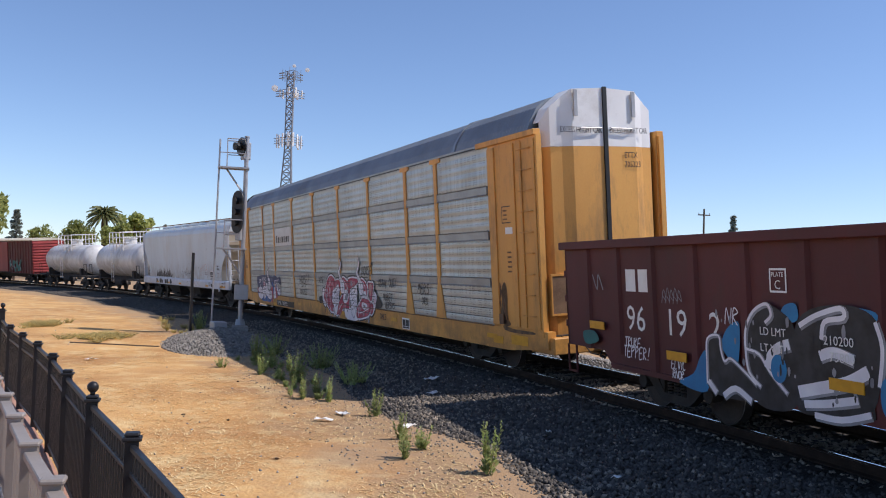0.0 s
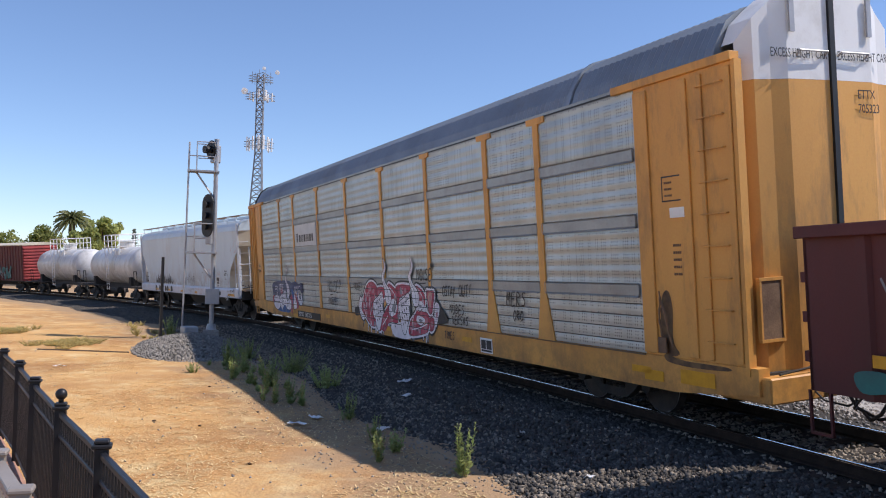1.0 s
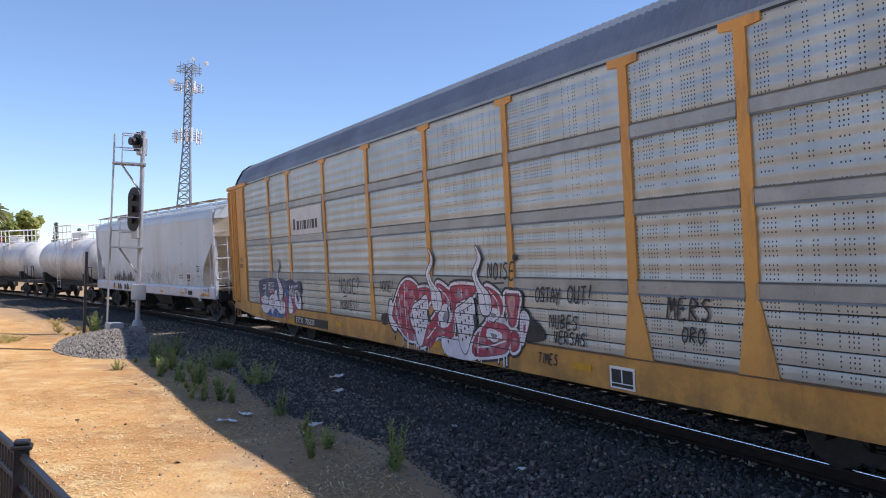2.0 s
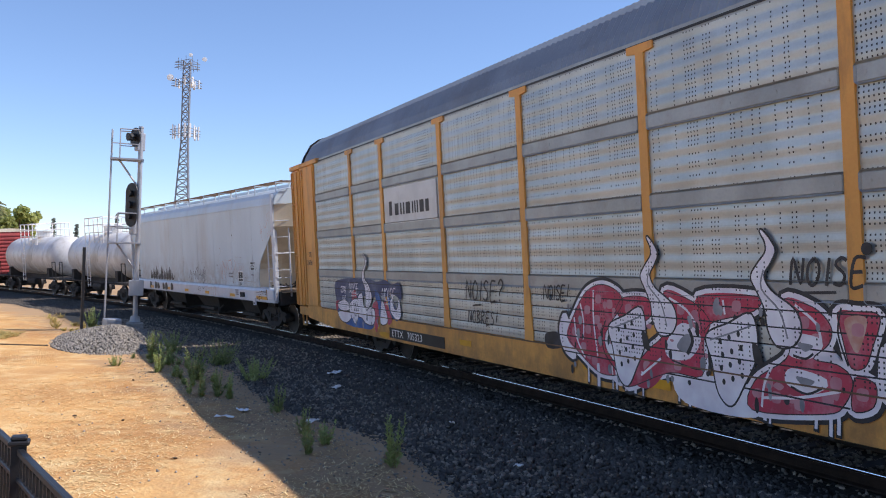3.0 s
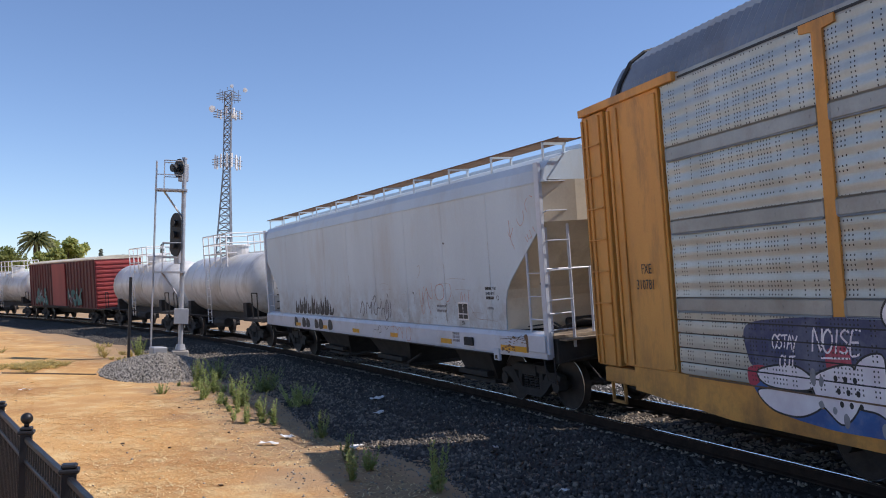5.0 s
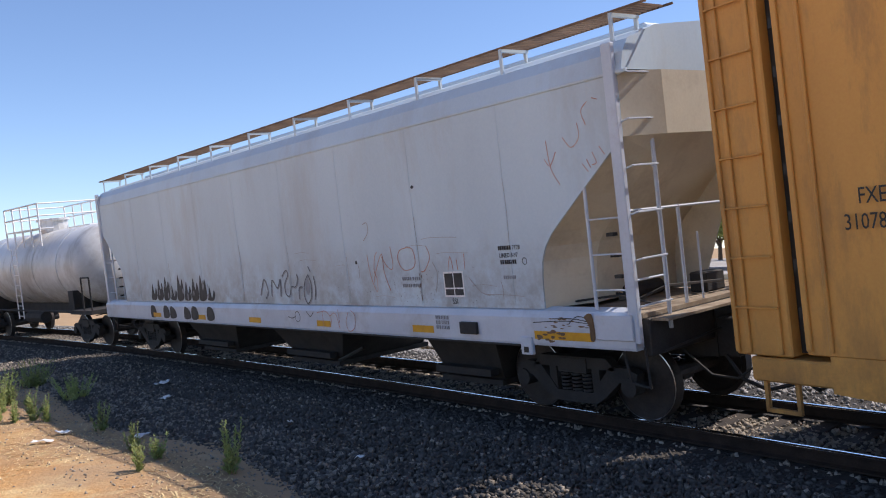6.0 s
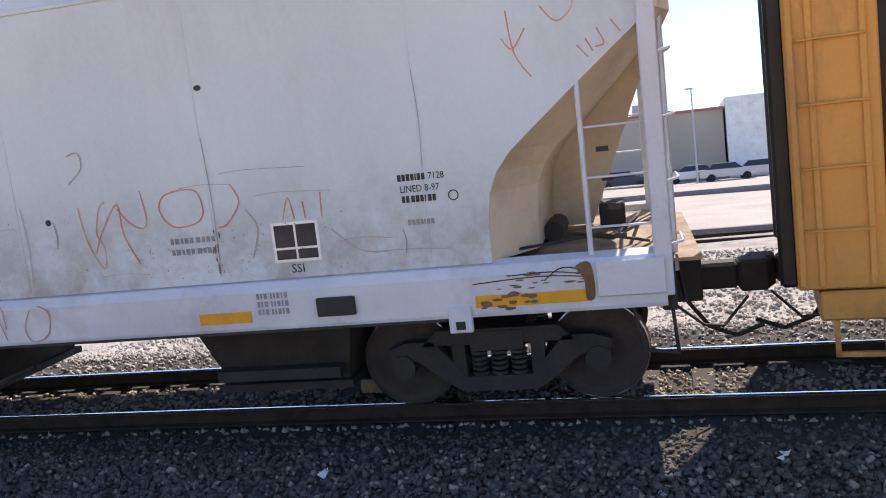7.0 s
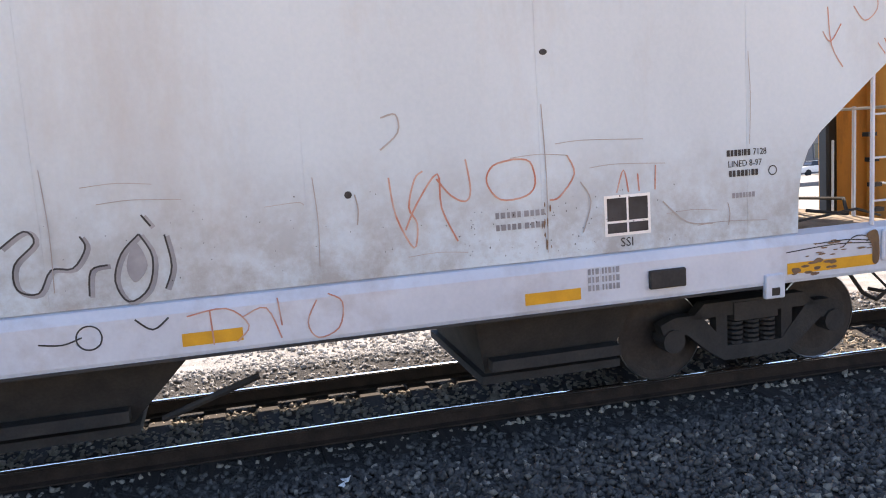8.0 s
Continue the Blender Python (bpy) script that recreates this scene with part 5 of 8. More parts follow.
def gondola():
    car = thing("gondola_car", "faded maroon open gondola car with white numbers and graffiti", "train car", "train")
    L2, Y = 8.25, 1.44
    for sgn in (-1, 1):
        bm = bmesh.new()
        a, b = sorted((sgn * Y, sgn * (Y - 0.03)))
        prism_y(bm, [(-L2, 0.92), (-6.9, 0.92), (-6.6, 0.66), (6.6, 0.66), (6.9, 0.92), (L2, 0.92), (L2, 2.66), (-L2, 2.66)], a, b)
        part("side_sheet", bm, M["maroon"], car)
        part("top_chord", B((-L2 - 0.02, L2 + 0.02, *sorted((sgn * (Y - 0.06), sgn * (Y + 0.12))), 2.64, 2.78), bevel=0.012), M["maroon"], car)
        part("bottom_chord", B((-6.6, 6.6, *sorted((sgn * (Y + 0.002), sgn * (Y + 0.045))), 0.66, 0.74)), M["maroon"], car)
        for x in (-7.35, -6.32, -5.28, -4.19, -3.07, -2.0, -0.92, 0.17, 1.25, 2.3, 3.4, 4.5, 5.6, 6.77, 7.9):
            bm = bmesh.new()
            prism_z(bm, [(x - 0.10, sgn * (Y + 0.001)), (x - 0.065, sgn * (Y + 0.05)), (x + 0.065, sgn * (Y + 0.05)), (x + 0.10, sgn * (Y + 0.001))], 0.92 if abs(x) > 6.7 or x < -6.2 else 0.742, 2.638)
            part("side_post", bm, M["maroon"], car)
    for sgn in (-1, 1):
        x = sgn * L2
        bm = B((*sorted((x, x - sgn * 0.05)), -Y, Y, 0.92, 2.72))
        for z in (1.3, 1.75, 2.2):
            box(bm, *sorted((x + sgn * 0.001, x + sgn * 0.07)), -Y, Y, z - 0.06, z + 0.06)
        part("end_wall", bm, M["maroon"], car)
        part("step", B((*sorted((x - sgn * 0.3, x + sgn * 0.05)), -Y, -Y + 0.04, 0.42, 0.45), (*sorted((x - sgn * 0.3, x - sgn * 0.27)), -Y, -Y + 0.03, 0.42, 0.92), (*sorted((x + sgn * 0.02, x + sgn * 0.05)), -Y, -Y + 0.03, 0.42, 0.92)), M["maroon"], car)
        coupler(car, x, sgn)
    part("floor_pan", B((-L2, L2, -Y + 0.04, Y - 0.04, 0.95, 1.05), (-7.5, 7.5, -0.3, 0.3, 0.55, 0.95)), M["truck"], car, "black underframe")
    add_truck(car, 5.4)
    add_truck(car, -5.4)
    y = -(Y + 0.004)
    for x in (-6.07, -5.69):
        part("mark_block", B((x, x + 0.295, y - 0.002, y, 1.94, 2.29)), M["white"], car, "plain white block of an owner's mark")
    for txt, x in (("96", -6.1), ("19", -4.98), ("2", -3.9)):
        lettering(txt, car, M["white"], x, 1.33, 0.56, y - 0.001, squeeze=1.05)
    paint("plate_frame", car, M["white"], lambda bm: [ribbon(bm, p, 0.025, y - 0.001 * k) for k, p in enumerate(([(-2.61, 2.03), (-2.31, 2.03)], [(-2.61, 2.3), (-2.31, 2.3)], [(-2.60, 2.03), (-2.60, 2.3)], [(-2.32, 2.03), (-2.32, 2.3)]))])
    lettering("PLATE", car, M["white"], -2.58, 2.21, 0.08, y - 0.001, squeeze=1.0)
    lettering("C", car, M["white"], -2.53, 2.06, 0.16, y - 0.001, squeeze=1.0)
    lettering("LD LMT", car, M["white"], -2.76, 1.5, 0.14, y - 0.066)
    lettering("LT WT", car, M["white"], -2.76, 1.3, 0.14, y - 0.066)
    lettering("210200", car, M["white"], -1.68, 1.47, 0.15, y - 0.066)
    lettering("75800", car, M["white"], -1.6, 1.29, 0.15, y - 0.066)
    for x, z in ((-4.87, 0.98), (-1.62, 0.98), (-7.25, 1.28), (2.4, 1.1), (5.5, 1.1)):
        part("reflector", B((x, x + 0.5, y - 0.068, y - 0.052, z, z + 0.13)), M["reflect"], car)
    g = lambda m, d, lab="": paint("graffiti", car, M[m], d, lab)
    yg = -(Y + 0.054)
    g("sprayblue", lambda bm: [blob(bm, q, yg - 0.0001 * i) for i, q in enumerate(GBLUE)], "black, white and blue bubble-letter graffiti")
    g("ink", lambda bm: [blob(bm, q, yg - 0.001 - 0.0002 * i) for i, q in enumerate(GINK)])
    for k, (line, w) in enumerate(GWHITE):
        g("spraygrey", lambda bm: ribbon(bm, [(px + 0.015, pz - 0.012) for px, pz in line], w + 0.035, yg - 0.0022 - 0.0001 * k))
        g("spraywhite", lambda bm: ribbon(bm, line, w, yg - 0.0035 - 0.0002 * k))
    g("sprayblue", lambda bm: [blob(bm, q, yg - 0.0062) for q in (ell(BEAD[0], BEAD[1], 0.14, 0.17), ell(BEAD[0] + 1.62, BEAD[1] - 0.12, 0.08, 0.2))])
    g("spraygrey", lambda bm: shards(bm, 71, 26, GINK[0][0][0], GINK[2][4][0], 0.8, 1.8, 0.035, yg - 0.0064, 2.6), "grey overspray streaks")
    g("ink", lambda bm: shards(bm, 72, 22, GINK[1][0][0], GINK[2][4][0], 0.75, 1.6, 0.03, yg - 0.0068, 3.0))
    for word, x, z, size, w, gap in (("TRUKE", -6.1, 1.06, 0.16, 0.018, 0.62), ("TEPPER!", -6.15, 0.90, 0.18, 0.02, 0.66), ("ELVIC", -4.78, 0.86, 0.13, 0.016, 0.62), ("RNOR", -4.76, 0.72, 0.12, 0.016, 0.62), ("HNR", -3.62, 1.58, 0.22, 0.018, 0.7)):
        g("spraywhite", lambda bm: scrawl(bm, word, x, z, size, w, yg, gap=gap), "thin white written tag")
    for k in range(5):
        g("spraygrey", lambda bm: ribbon(bm, [(-4.96 + 0.1 * k, 1.80), (-4.9 + 0.1 * k, 2.0 + 0.03 * (k % 2)), (-4.84 + 0.1 * k, 1.84), (-4.92 + 0.1 * k, 1.9)], 0.012, yg - 0.0005 * k), "faint grey scribble")
    g("sprayteal", lambda bm: blob(bm, [(-7.5, 1.2), (-7.1, 1.24), (-6.95, 1.08), (-7.4, 1.0)], yg - 0.02))
    g("spraygrey", lambda bm: ribbon(bm, [(-7.1, 2.2), (-6.95, 1.95), (-6.9, 2.2), (-6.75, 1.95)], 0.03, yg))
    return car


# ---------- covered hopper ----------
def hopper():
    car = thing("covered_hopper_car", "pale grey covered hopper car with rust streaks and faint graffiti", "train car", "train")
    Y = 1.55
    half = [(9.06, 4.04), (9.06, 3.34), (8.81, 3.14), (8.34, 2.76), (8.05, 2.52), (7.86, 2.36), (7.73, 2.20), (7.66, 2.03), (7.63, 1.8), (7.62, 1.46)]
    prof = half + [(-x, z) for x, z in half[::-1]]
    # side sheets, and the slope sheets between them
    for sgn in (-1, 1):
        bm = bmesh.new()
        a, b = sorted((sgn * Y, sgn * (Y - 0.02)))
        prism_y(bm, prof, a, b)
        part("side_sheet", bm, M["hopper"], car)
        for k in range(8):
            x = 7.11 - 1.94 * k
            part("weld_seam", B((x - 0.008, x + 0.008, *sorted((sgn * (Y - 0.002), sgn * (Y + 0.004))), 1.5, 4.0)), M["hopper"], car)
        part("eave_rail", B((-9.2, 9.2, *sorted((sgn * (Y - 0.03), sgn * (Y + 0.014))), 4.005, 4.045), bevel=0.006), M["hopper"], car)
        # side sill: a channel with a rolled top
        bm = bmesh.new()
        prism_x(bm, [(sgn * (Y - 0.08), 1.02), (sgn * (Y + 0.05), 1.02), (sgn * (Y + 0.06), 1.05), (sgn * (Y + 0.06), 1.36), (sgn * (Y + 0.02), 1.44), (sgn * (Y - 0.08), 1.48)], -9.2, 9.0)
        part("side_sill", bm, M["sill"], car)
        part("sill_corner", B((8.46, 9.0, *sorted((sgn * (Y + 0.061), sgn * (Y + 0.09))), 1.13, 1.42), bevel=0.01), M["sill"], car)
        part("sill_flange", B((-7.0, 7.2, *sorted((sgn * (Y - 0.1), sgn * (Y + 0.075))), 1.0, 1.02)), M["truck"], car)
        # end frames
        for e in (1, -1):
            bm = bmesh.new()
            box(bm, *sorted((e * 8.92, e * 9.06)), *sorted((sgn * (Y - 0.02), sgn * (Y + 0.05))), 1.1, 4.35, bevel=0.01)
            box(bm, *sorted((e * 8.92, e * 8.97)), *sorted((sgn * (Y - 0.12), sgn * (Y + 0.0))), 1.4, 4.3)
            part("end_post", bm, M["sill"], car, "white angle-iron corner post")
            bm = bmesh.new()
            tube(bm, (e * 8.43, sgn * (Y - 0.02), 1.46), (e * 8.43, sgn * (Y - 0.02), 2.85), 0.022)
            for z in (1.68, 2.08, 2.48):
                tube(bm, (e * 8.43, sgn * (Y - 0.02), z), (e * 8.95, sgn * (Y - 0.02), z), 0.011, 5)
            for z in (1.5, 2.0, 2.5, 3.0, 3.5, 4.0):
                pipe(bm, [(e * 9.06, sgn * (Y - 0.02), z), (e * 9.15, sgn * (Y - 0.02), z + 0.02), (e * 9.15, sgn * (Y - 0.45), z + 0.02), (e * 9.06, sgn * (Y - 0.45), z)], 0.012, 5)
            tube(bm, (e * 9.10, sgn * (Y - 0.45), 1.2), (e * 9.10, sgn * (Y - 0.45), 4.5), 0.026)
            part("end_ladder", bm, M["sill"], car)
    bm = bmesh.new()
    v = prof
    fa = [bm.verts.new((x, -Y + 0.021, z)) for x, z in v]
    fb = [bm.verts.new((x, Y - 0.021, z)) for x, z in v]
    # the end sheets are folded: a flat middle stands out between two canted cheeks
    ma, mb = ([bm.verts.new((x + math.copysign(0.14 + 0.2 * min(1.0, max(0.0, (3.3 - z) / 0.8)), x), sy * 0.95, z)) for x, z in v] for sy in (-1, 1))
    for i in range(len(v) - 1):
        for p, q in ((fa, ma), (ma, mb), (mb, fb)):
            bm.faces.new((p[i], p[i + 1], q[i + 1], q[i]))
    part("slope_sheet", bm, M["cream"], car, "cream end slope sheets")
    for e in (1, -1):
        for yy in (0.62,):
            bm = bmesh.new()
            prism_y(bm, [(e * 9.18, 3.33), (e * 9.06, 3.12), (e * 8.36, 1.42), (e * 7.90, 1.42), (e * 7.94, 2.14), (e * 8.5, 2.80)], yy - 0.012, yy + 0.012)
            part("slope_web", bm, M["cream"], car, "cream stiffener web under the slope sheet")
        part("end_platform", B((*sorted((e * 7.64, e * 9.02)), -Y + 0.08, Y - 0.08, 1.36, 1.41)), M["platform"], car, "dusty rust-stained end platform")
        part("draft_sill", B((*sorted((e * 7.3, e * 9.1)), -0.28, 0.28, 0.72, 1.355)), M["truck"], car, "dark draft sill")
        part("end_beam", B((*sorted((e * 8.96, e * 9.08)), -1.45, 1.45, 0.94, 1.355), bevel=0.015), M["truck"], car, "dark end beam")
        part("step_tread", B((*sorted((e * 9.08, e * 9.30)), -1.4, 1.4, 1.33, 1.36)), M["platform"], car, "dusty end step tread")
        bm = bmesh.new()
        for yy, r, top in ((-0.62, 0.022, 2.55), (-0.30, 0.014, 2.2), (0.88, 0.026, 2.56), (1.13, 0.022, 4.3)):
            tube(bm, (e * 8.99, yy, 1.36), (e * 8.99, yy, top), r, 6)
        tube(bm, (e * 8.99, -1.5, 2.54), (e * 8.99, 1.2, 2.5), 0.018, 6)
        tube(bm, (e * 8.99, -1.5, 1.78), (e * 8.99, -1.0, 1.78), 0.014, 6)
        part("end_handrail", bm, M["sill"], car, "pale pipe handrail on the end platform")
        bm = bmesh.new()
        tube(bm, (e * 8.05, -0.5, 1.52), (e * 8.05, 0.1, 1.52), 0.10, 10)
        box(bm, *sorted((e * 8.45, e * 8.7)), 0.2, 0.6, 1.41, 1.66, bevel=0.02)
        pipe(bm, [(e * 8.2, -0.9, 1.56), (e * 8.6, -1.0, 1.5), (e * 8.8, -0.7, 1.62), (e * 8.85, 0.3, 1.55)], 0.018, 5)
        pipe(bm, [(e * 7.8, -1.2, 1.5), (e * 8.5, -1.25, 1.58), (e * 8.9, -1.1, 1.47)], 0.014, 5)
        part("brake_gear", bm, M["truck"], car, "dark brake cylinder and piping")
        for k in range(4):
            part("peg", B((*sorted((e * (8.62 - 0.03 * k), e * (8.72 - 0.03 * k))), -1.36, -1.28, 1.55 + 0.24 * k, 1.59 + 0.24 * k)), M["black"], car)
        for sgn in (-1, 1):
            bm = bmesh.new()
            pipe(bm, [(e * 8.72, sgn * 1.5, 1.05), (e * 8.8, sgn * 1.5, 0.64), (e * 9.06, sgn * 1.5, 0.60), (e * 9.03, sgn * 1.5, 1.05)], 0.016, 5)
            part("sill_step", bm, M["truck"], car, "dark bent-rod corner step")
        coupler(car, e * 9.2, e)
    # roof
    bm = bmesh.new()
    prism_x(bm, [(-Y, 4.046), (-1.50, 4.24), (-1.40, 4.38), (-0.9, 4.55), (0, 4.64), (0.9, 4.55), (1.40, 4.38), (1.50, 4.24), (Y, 4.046)], -9.14, 9.14)
    part("roof", bm, M["hopper"], car)
    bm = bmesh.new()
    for yy in (-1.36, -0.90, 0.90, 1.36):
        box(bm, -9.3, 9.4, yy - 0.008, yy + 0.008, 4.70, 4.726)
    for k in range(250):
        x = -9.28 + 0.0745 * k
        for y0 in (-1.36, 0.90):
            box(bm, x, x + 0.018, y0, y0 + 0.46, 4.70, 4.722)
    part("running_board", bm, M["rust"], car, "rusty roof walkway grating")
    for k in range(11):
        x = -8.9 + 1.78 * k
        for sgn in (-1, 1):
            bm = B((x, x + 0.045, *sorted((sgn * 0.90, sgn * 1.36)), 4.66, 4.698), (x, x + 0.045, *sorted((sgn * 1.362, sgn * 1.385)), 4.34, 4.70), (x, x + 0.045, *sorted((sgn * 0.92, sgn * 0.95)), 4.40, 4.66))
            part("walkway_bracket", bm, M["hopper"], car)
    part("hatch_trough", B((-8.6, 8.6, -0.35, 0.35, 4.6, 4.74), bevel=0.03), M["hopper"], car)
    # discharge bays under the body
    for xc, top, low in ((-3.4, 1.75, 0.8), (0.9, 1.75, 0.8), (5.4, 0.9, 0.62)):
        bm = bmesh.new()
        lo, hi = [], []
        for sx, sy in ((-1, -1), (1, -1), (1, 1), (-1, 1)):
            hi.append(bm.verts.new((xc + sx * top, sy * 1.35, 1.4)))
            lo.append(bm.verts.new((xc + sx * low, sy * 0.9, 0.34)))
        for i in range(4):
            bm.faces.new((lo[i], lo[(i + 1) % 4], hi[(i + 1) % 4], hi[i]))
        bm.faces.new(lo[::-1])
        box(bm, xc - low - 0.06, xc + low + 0.06, -1.0, 1.0, 0.27, 0.345)
        box(bm, xc - low, xc + low, -1.15, -1.0, 0.42, 0.52)
        part("discharge_bay", bm, M["truck"], car, "dark sloped discharge bay")
    bm = B((-7.4, 7.4, -0.25, 0.25, 0.72, 1.0))
    tube(bm, (2.75, -1.1, 0.66), (1.95, -1.1, 0.40), 0.03)
    part("centre_sill", bm, M["truck"], car, "dark centre sill and brake gear")
    add_truck(car, 7.5)
    add_truck(car, -7.5)
    ys = -(Y + 0.064)
    for x, w in ((4.95, 0.5), (2.2, 0.45), (-0.4, 0.5), (-3.0, 0.5), (-5.6, 0.5), (7.46, 0.95)):
        part("reflector", B((x, x + w, ys - 0.002, ys, 1.10, 1.20)), M["reflect"], car)
    g = lambda m, d, lab="": paint("graffiti", car, M[m], d, lab)
    g("rust", lambda bm: shards(bm, 99, 14, 7.48, 8.0, 1.08, 1.20, 0.06, ys - 0.0045, 0.4), "rust worn through the amber stripe")
    g("grease", lambda bm: [blob(bm, q, ys - 0.0040 - 0.0002 * i) for i, q in enumerate(([(8.30, 1.39), (8.42, 1.41), (8.44, 1.14), (8.37, 1.12), (8.36, 1.28)],))], "dark brown rust smear")
    part("card_holder", B((6.08, 6.42, ys - 0.05, ys, 1.12, 1.28), bevel=0.008), M["truck"], car, "dark metal routing-card holder")
    part("jack_pad", B((7.22, 7.42, ys - 0.03, ys + 0.03, 0.90, 1.12), bevel=0.01), M["sill"], car)
    part("jack_hole", B((7.28, 7.36, ys - 0.036, ys - 0.028, 0.93, 1.0)), M["black"], car)
    y = -(Y + 0.0035)
    part("placard", B((5.72, 6.15, y - 0.002, y, 1.60, 1.95)), M["white"], car, "black and white service placard")
    part("placard_field", B((5.745, 5.925, y - 0.004, y - 0.0022, 1.73, 1.925), (5.945, 6.125, y - 0.004, y - 0.0022, 1.73, 1.925), (5.745, 5.925, y - 0.004, y - 0.0022, 1.625, 1.71), (5.945, 6.125, y - 0.004, y - 0.0022, 1.625, 1.71)), M["ink"], car)
    for x, z, widths in ((6.9, 2.20, (0.55, 0.5, 0.55, 0.5, 0.2, 0.5, 0.5)), (6.92, 2.02, (0.5, 0.5, 0.0, 0.55, 0.55, 0.5, 0.2, 0.0, 0.55, 0.5))):
        paint("stencil_bars", car, M["ink"], lambda bm: letter_blocks(bm, x, z, 0.055, widths, y, 0.16))
    lettering("7128", car, M["ink"], 7.16, 2.20, 0.082, y - 0.001, squeeze=0.85)
    lettering("LINED 8-97", car, M["ink"], 6.91, 2.105, 0.082, y - 0.001, squeeze=0.85)
    lettering("SSI", car, M["ink"], 5.86, 1.505, 0.11, y - 0.001)
    paint("stencil_ring", car, M["ink"], lambda bm: ribbon(bm, ell(7.36, 2.05, 0.04, 0.04, 10) + [(7.40, 2.05)], 0.01, y))
    g = lambda m, d, lab="": paint("graffiti", car, M[m], d, lab)
    word = [[(3.88, 2.25), (3.92, 1.94), (4.05, 1.67), (4.09, 1.86), (4.03, 2.0), (4.09, 2.22), (4.16, 2.28)], [(3.99, 1.82), (4.1, 2.03), (4.28, 2.25), (4.3, 1.97), (4.42, 1.69)], [(4.27, 2.21), (4.38, 2.07), (4.5, 2.01), (4.55, 2.1), (4.52, 2.35)],
            [(4.93, 2.32), (4.75, 2.28), (4.69, 2.15), (4.8, 2.0), (5.02, 2.01), (5.11, 2.11), (5.07, 2.29), (4.93, 2.32)], [(5.4, 2.32), (5.46, 2.16), (5.32, 1.98), (5.23, 1.96)]]
    short = [[(5.84, 1.97), (5.91, 2.16), (5.95, 1.97)], [(6.04, 2.12), (6.05, 1.97)], [(6.21, 2.18), (6.2, 1.97)]]
    upper = [[(7.93, 3.45), (7.97, 3.12), (8.09, 2.92)], [(8.07, 3.3), (7.96, 3.15), (7.88, 3.24)], [(8.2, 3.45), (8.32, 3.32), (8.45, 3.42), (8.44, 3.58)], [(8.62, 3.79), (8.52, 3.7), (8.57, 3.54)], [(8.69, 3.82), (8.77, 3.79)]]
    lower = [[(8.46, 3.12), (8.54, 3.02)], [(8.53, 3.16), (8.58, 3.06)], [(8.62, 3.23), (8.67, 3.11), (8.6, 3.09)], [(8.73, 3.28), (8.80, 3.18)]]
    sill_word = [[(2.25, 1.33), (2.54, 1.36), (2.7, 1.21), (2.6, 1.09)], [(2.42, 1.36), (2.43, 1.09)], [(2.66, 1.28), (2.84, 1.33), (2.94, 1.08)], [(2.93, 1.4), (2.95, 1.18)], [(3.23, 1.35), (3.15, 1.18), (3.22, 1.05), (3.39, 1.11), (3.43, 1.31), (3.32, 1.39)]]
    for lines, yy, w in ((word, y, 0.015), (short, y, 0.014), (upper, y, 0.012), (lower, y, 0.012), (sill_word, ys - 0.004, 0.012)):
        for i, q in enumerate(lines):
            g("sprayrust", lambda bm: ribbon(bm, q, w, yy - 0.0004 * i), "thin orange-red scrawled stroke")
    g("stain", lambda bm: ribbon(bm, [(5.51, 2.09), (5.6, 1.92), (5.52, 1.66)], 0.012, y - 0.0036))
    g("stain", lambda bm: ribbon(bm, [(6.27, 1.86), (6.5, 1.66), (6.75, 1.63)], 0.014, y - 0.0036))
    g("stain", lambda bm: ribbon(bm, [(3.85, 2.72), (3.97, 2.74), (3.98, 2.6), (3.83, 2.47)], 0.014, y - 0.0036))
    for i, (x, z0, z1, w) in enumerate(((5.19, 1.52, 2.75, 0.009), (3.28, 1.6, 2.3, 0.008), (1.34, 1.6, 2.5, 0.008), (7.12, 2.3, 3.1, 0.006), (3.6, 1.9, 2.14, 0.012), (6.9, 1.6, 1.8, 0.01), (-0.6, 1.6, 2.6, 0.014), (-4.4, 1.6, 2.4, 0.014))):
        paint("rust_streak", car, M["stain"], lambda bm: ribbon(bm, [(x, z1), (x + 0.02, (z0 + z1) / 2), (x + 0.005, z0)], w, y - 0.0045 - 0.0003 * i), "thin rust streak along the seam")
    paint("stencil_bars", car, M["spraygrey"], lambda bm: ([letter_blocks(bm, 4.75, 1.84 - 0.1 * k, 0.05, (0.6, 0.8, 0.5, 0.7, 0.6, 0.0, 0.8, 0.6, 0.7, 0.6), y, 0.3) for k in range(2)], [letter_blocks(bm, 5.52, 1.30 - 0.07 * k, 0.05, (0.5, 0.3, 0.6, 0.0, 0.3, 0.3, 0.5, 0.3, 0.6), ys - 0.001, 0.3) for k in range(3)], letter_blocks(bm, 6.95, 1.83, 0.045, (0.6, 0.6, 0.6, 0.5, 0.3, 0.6, 0.6), y, 0.2)))
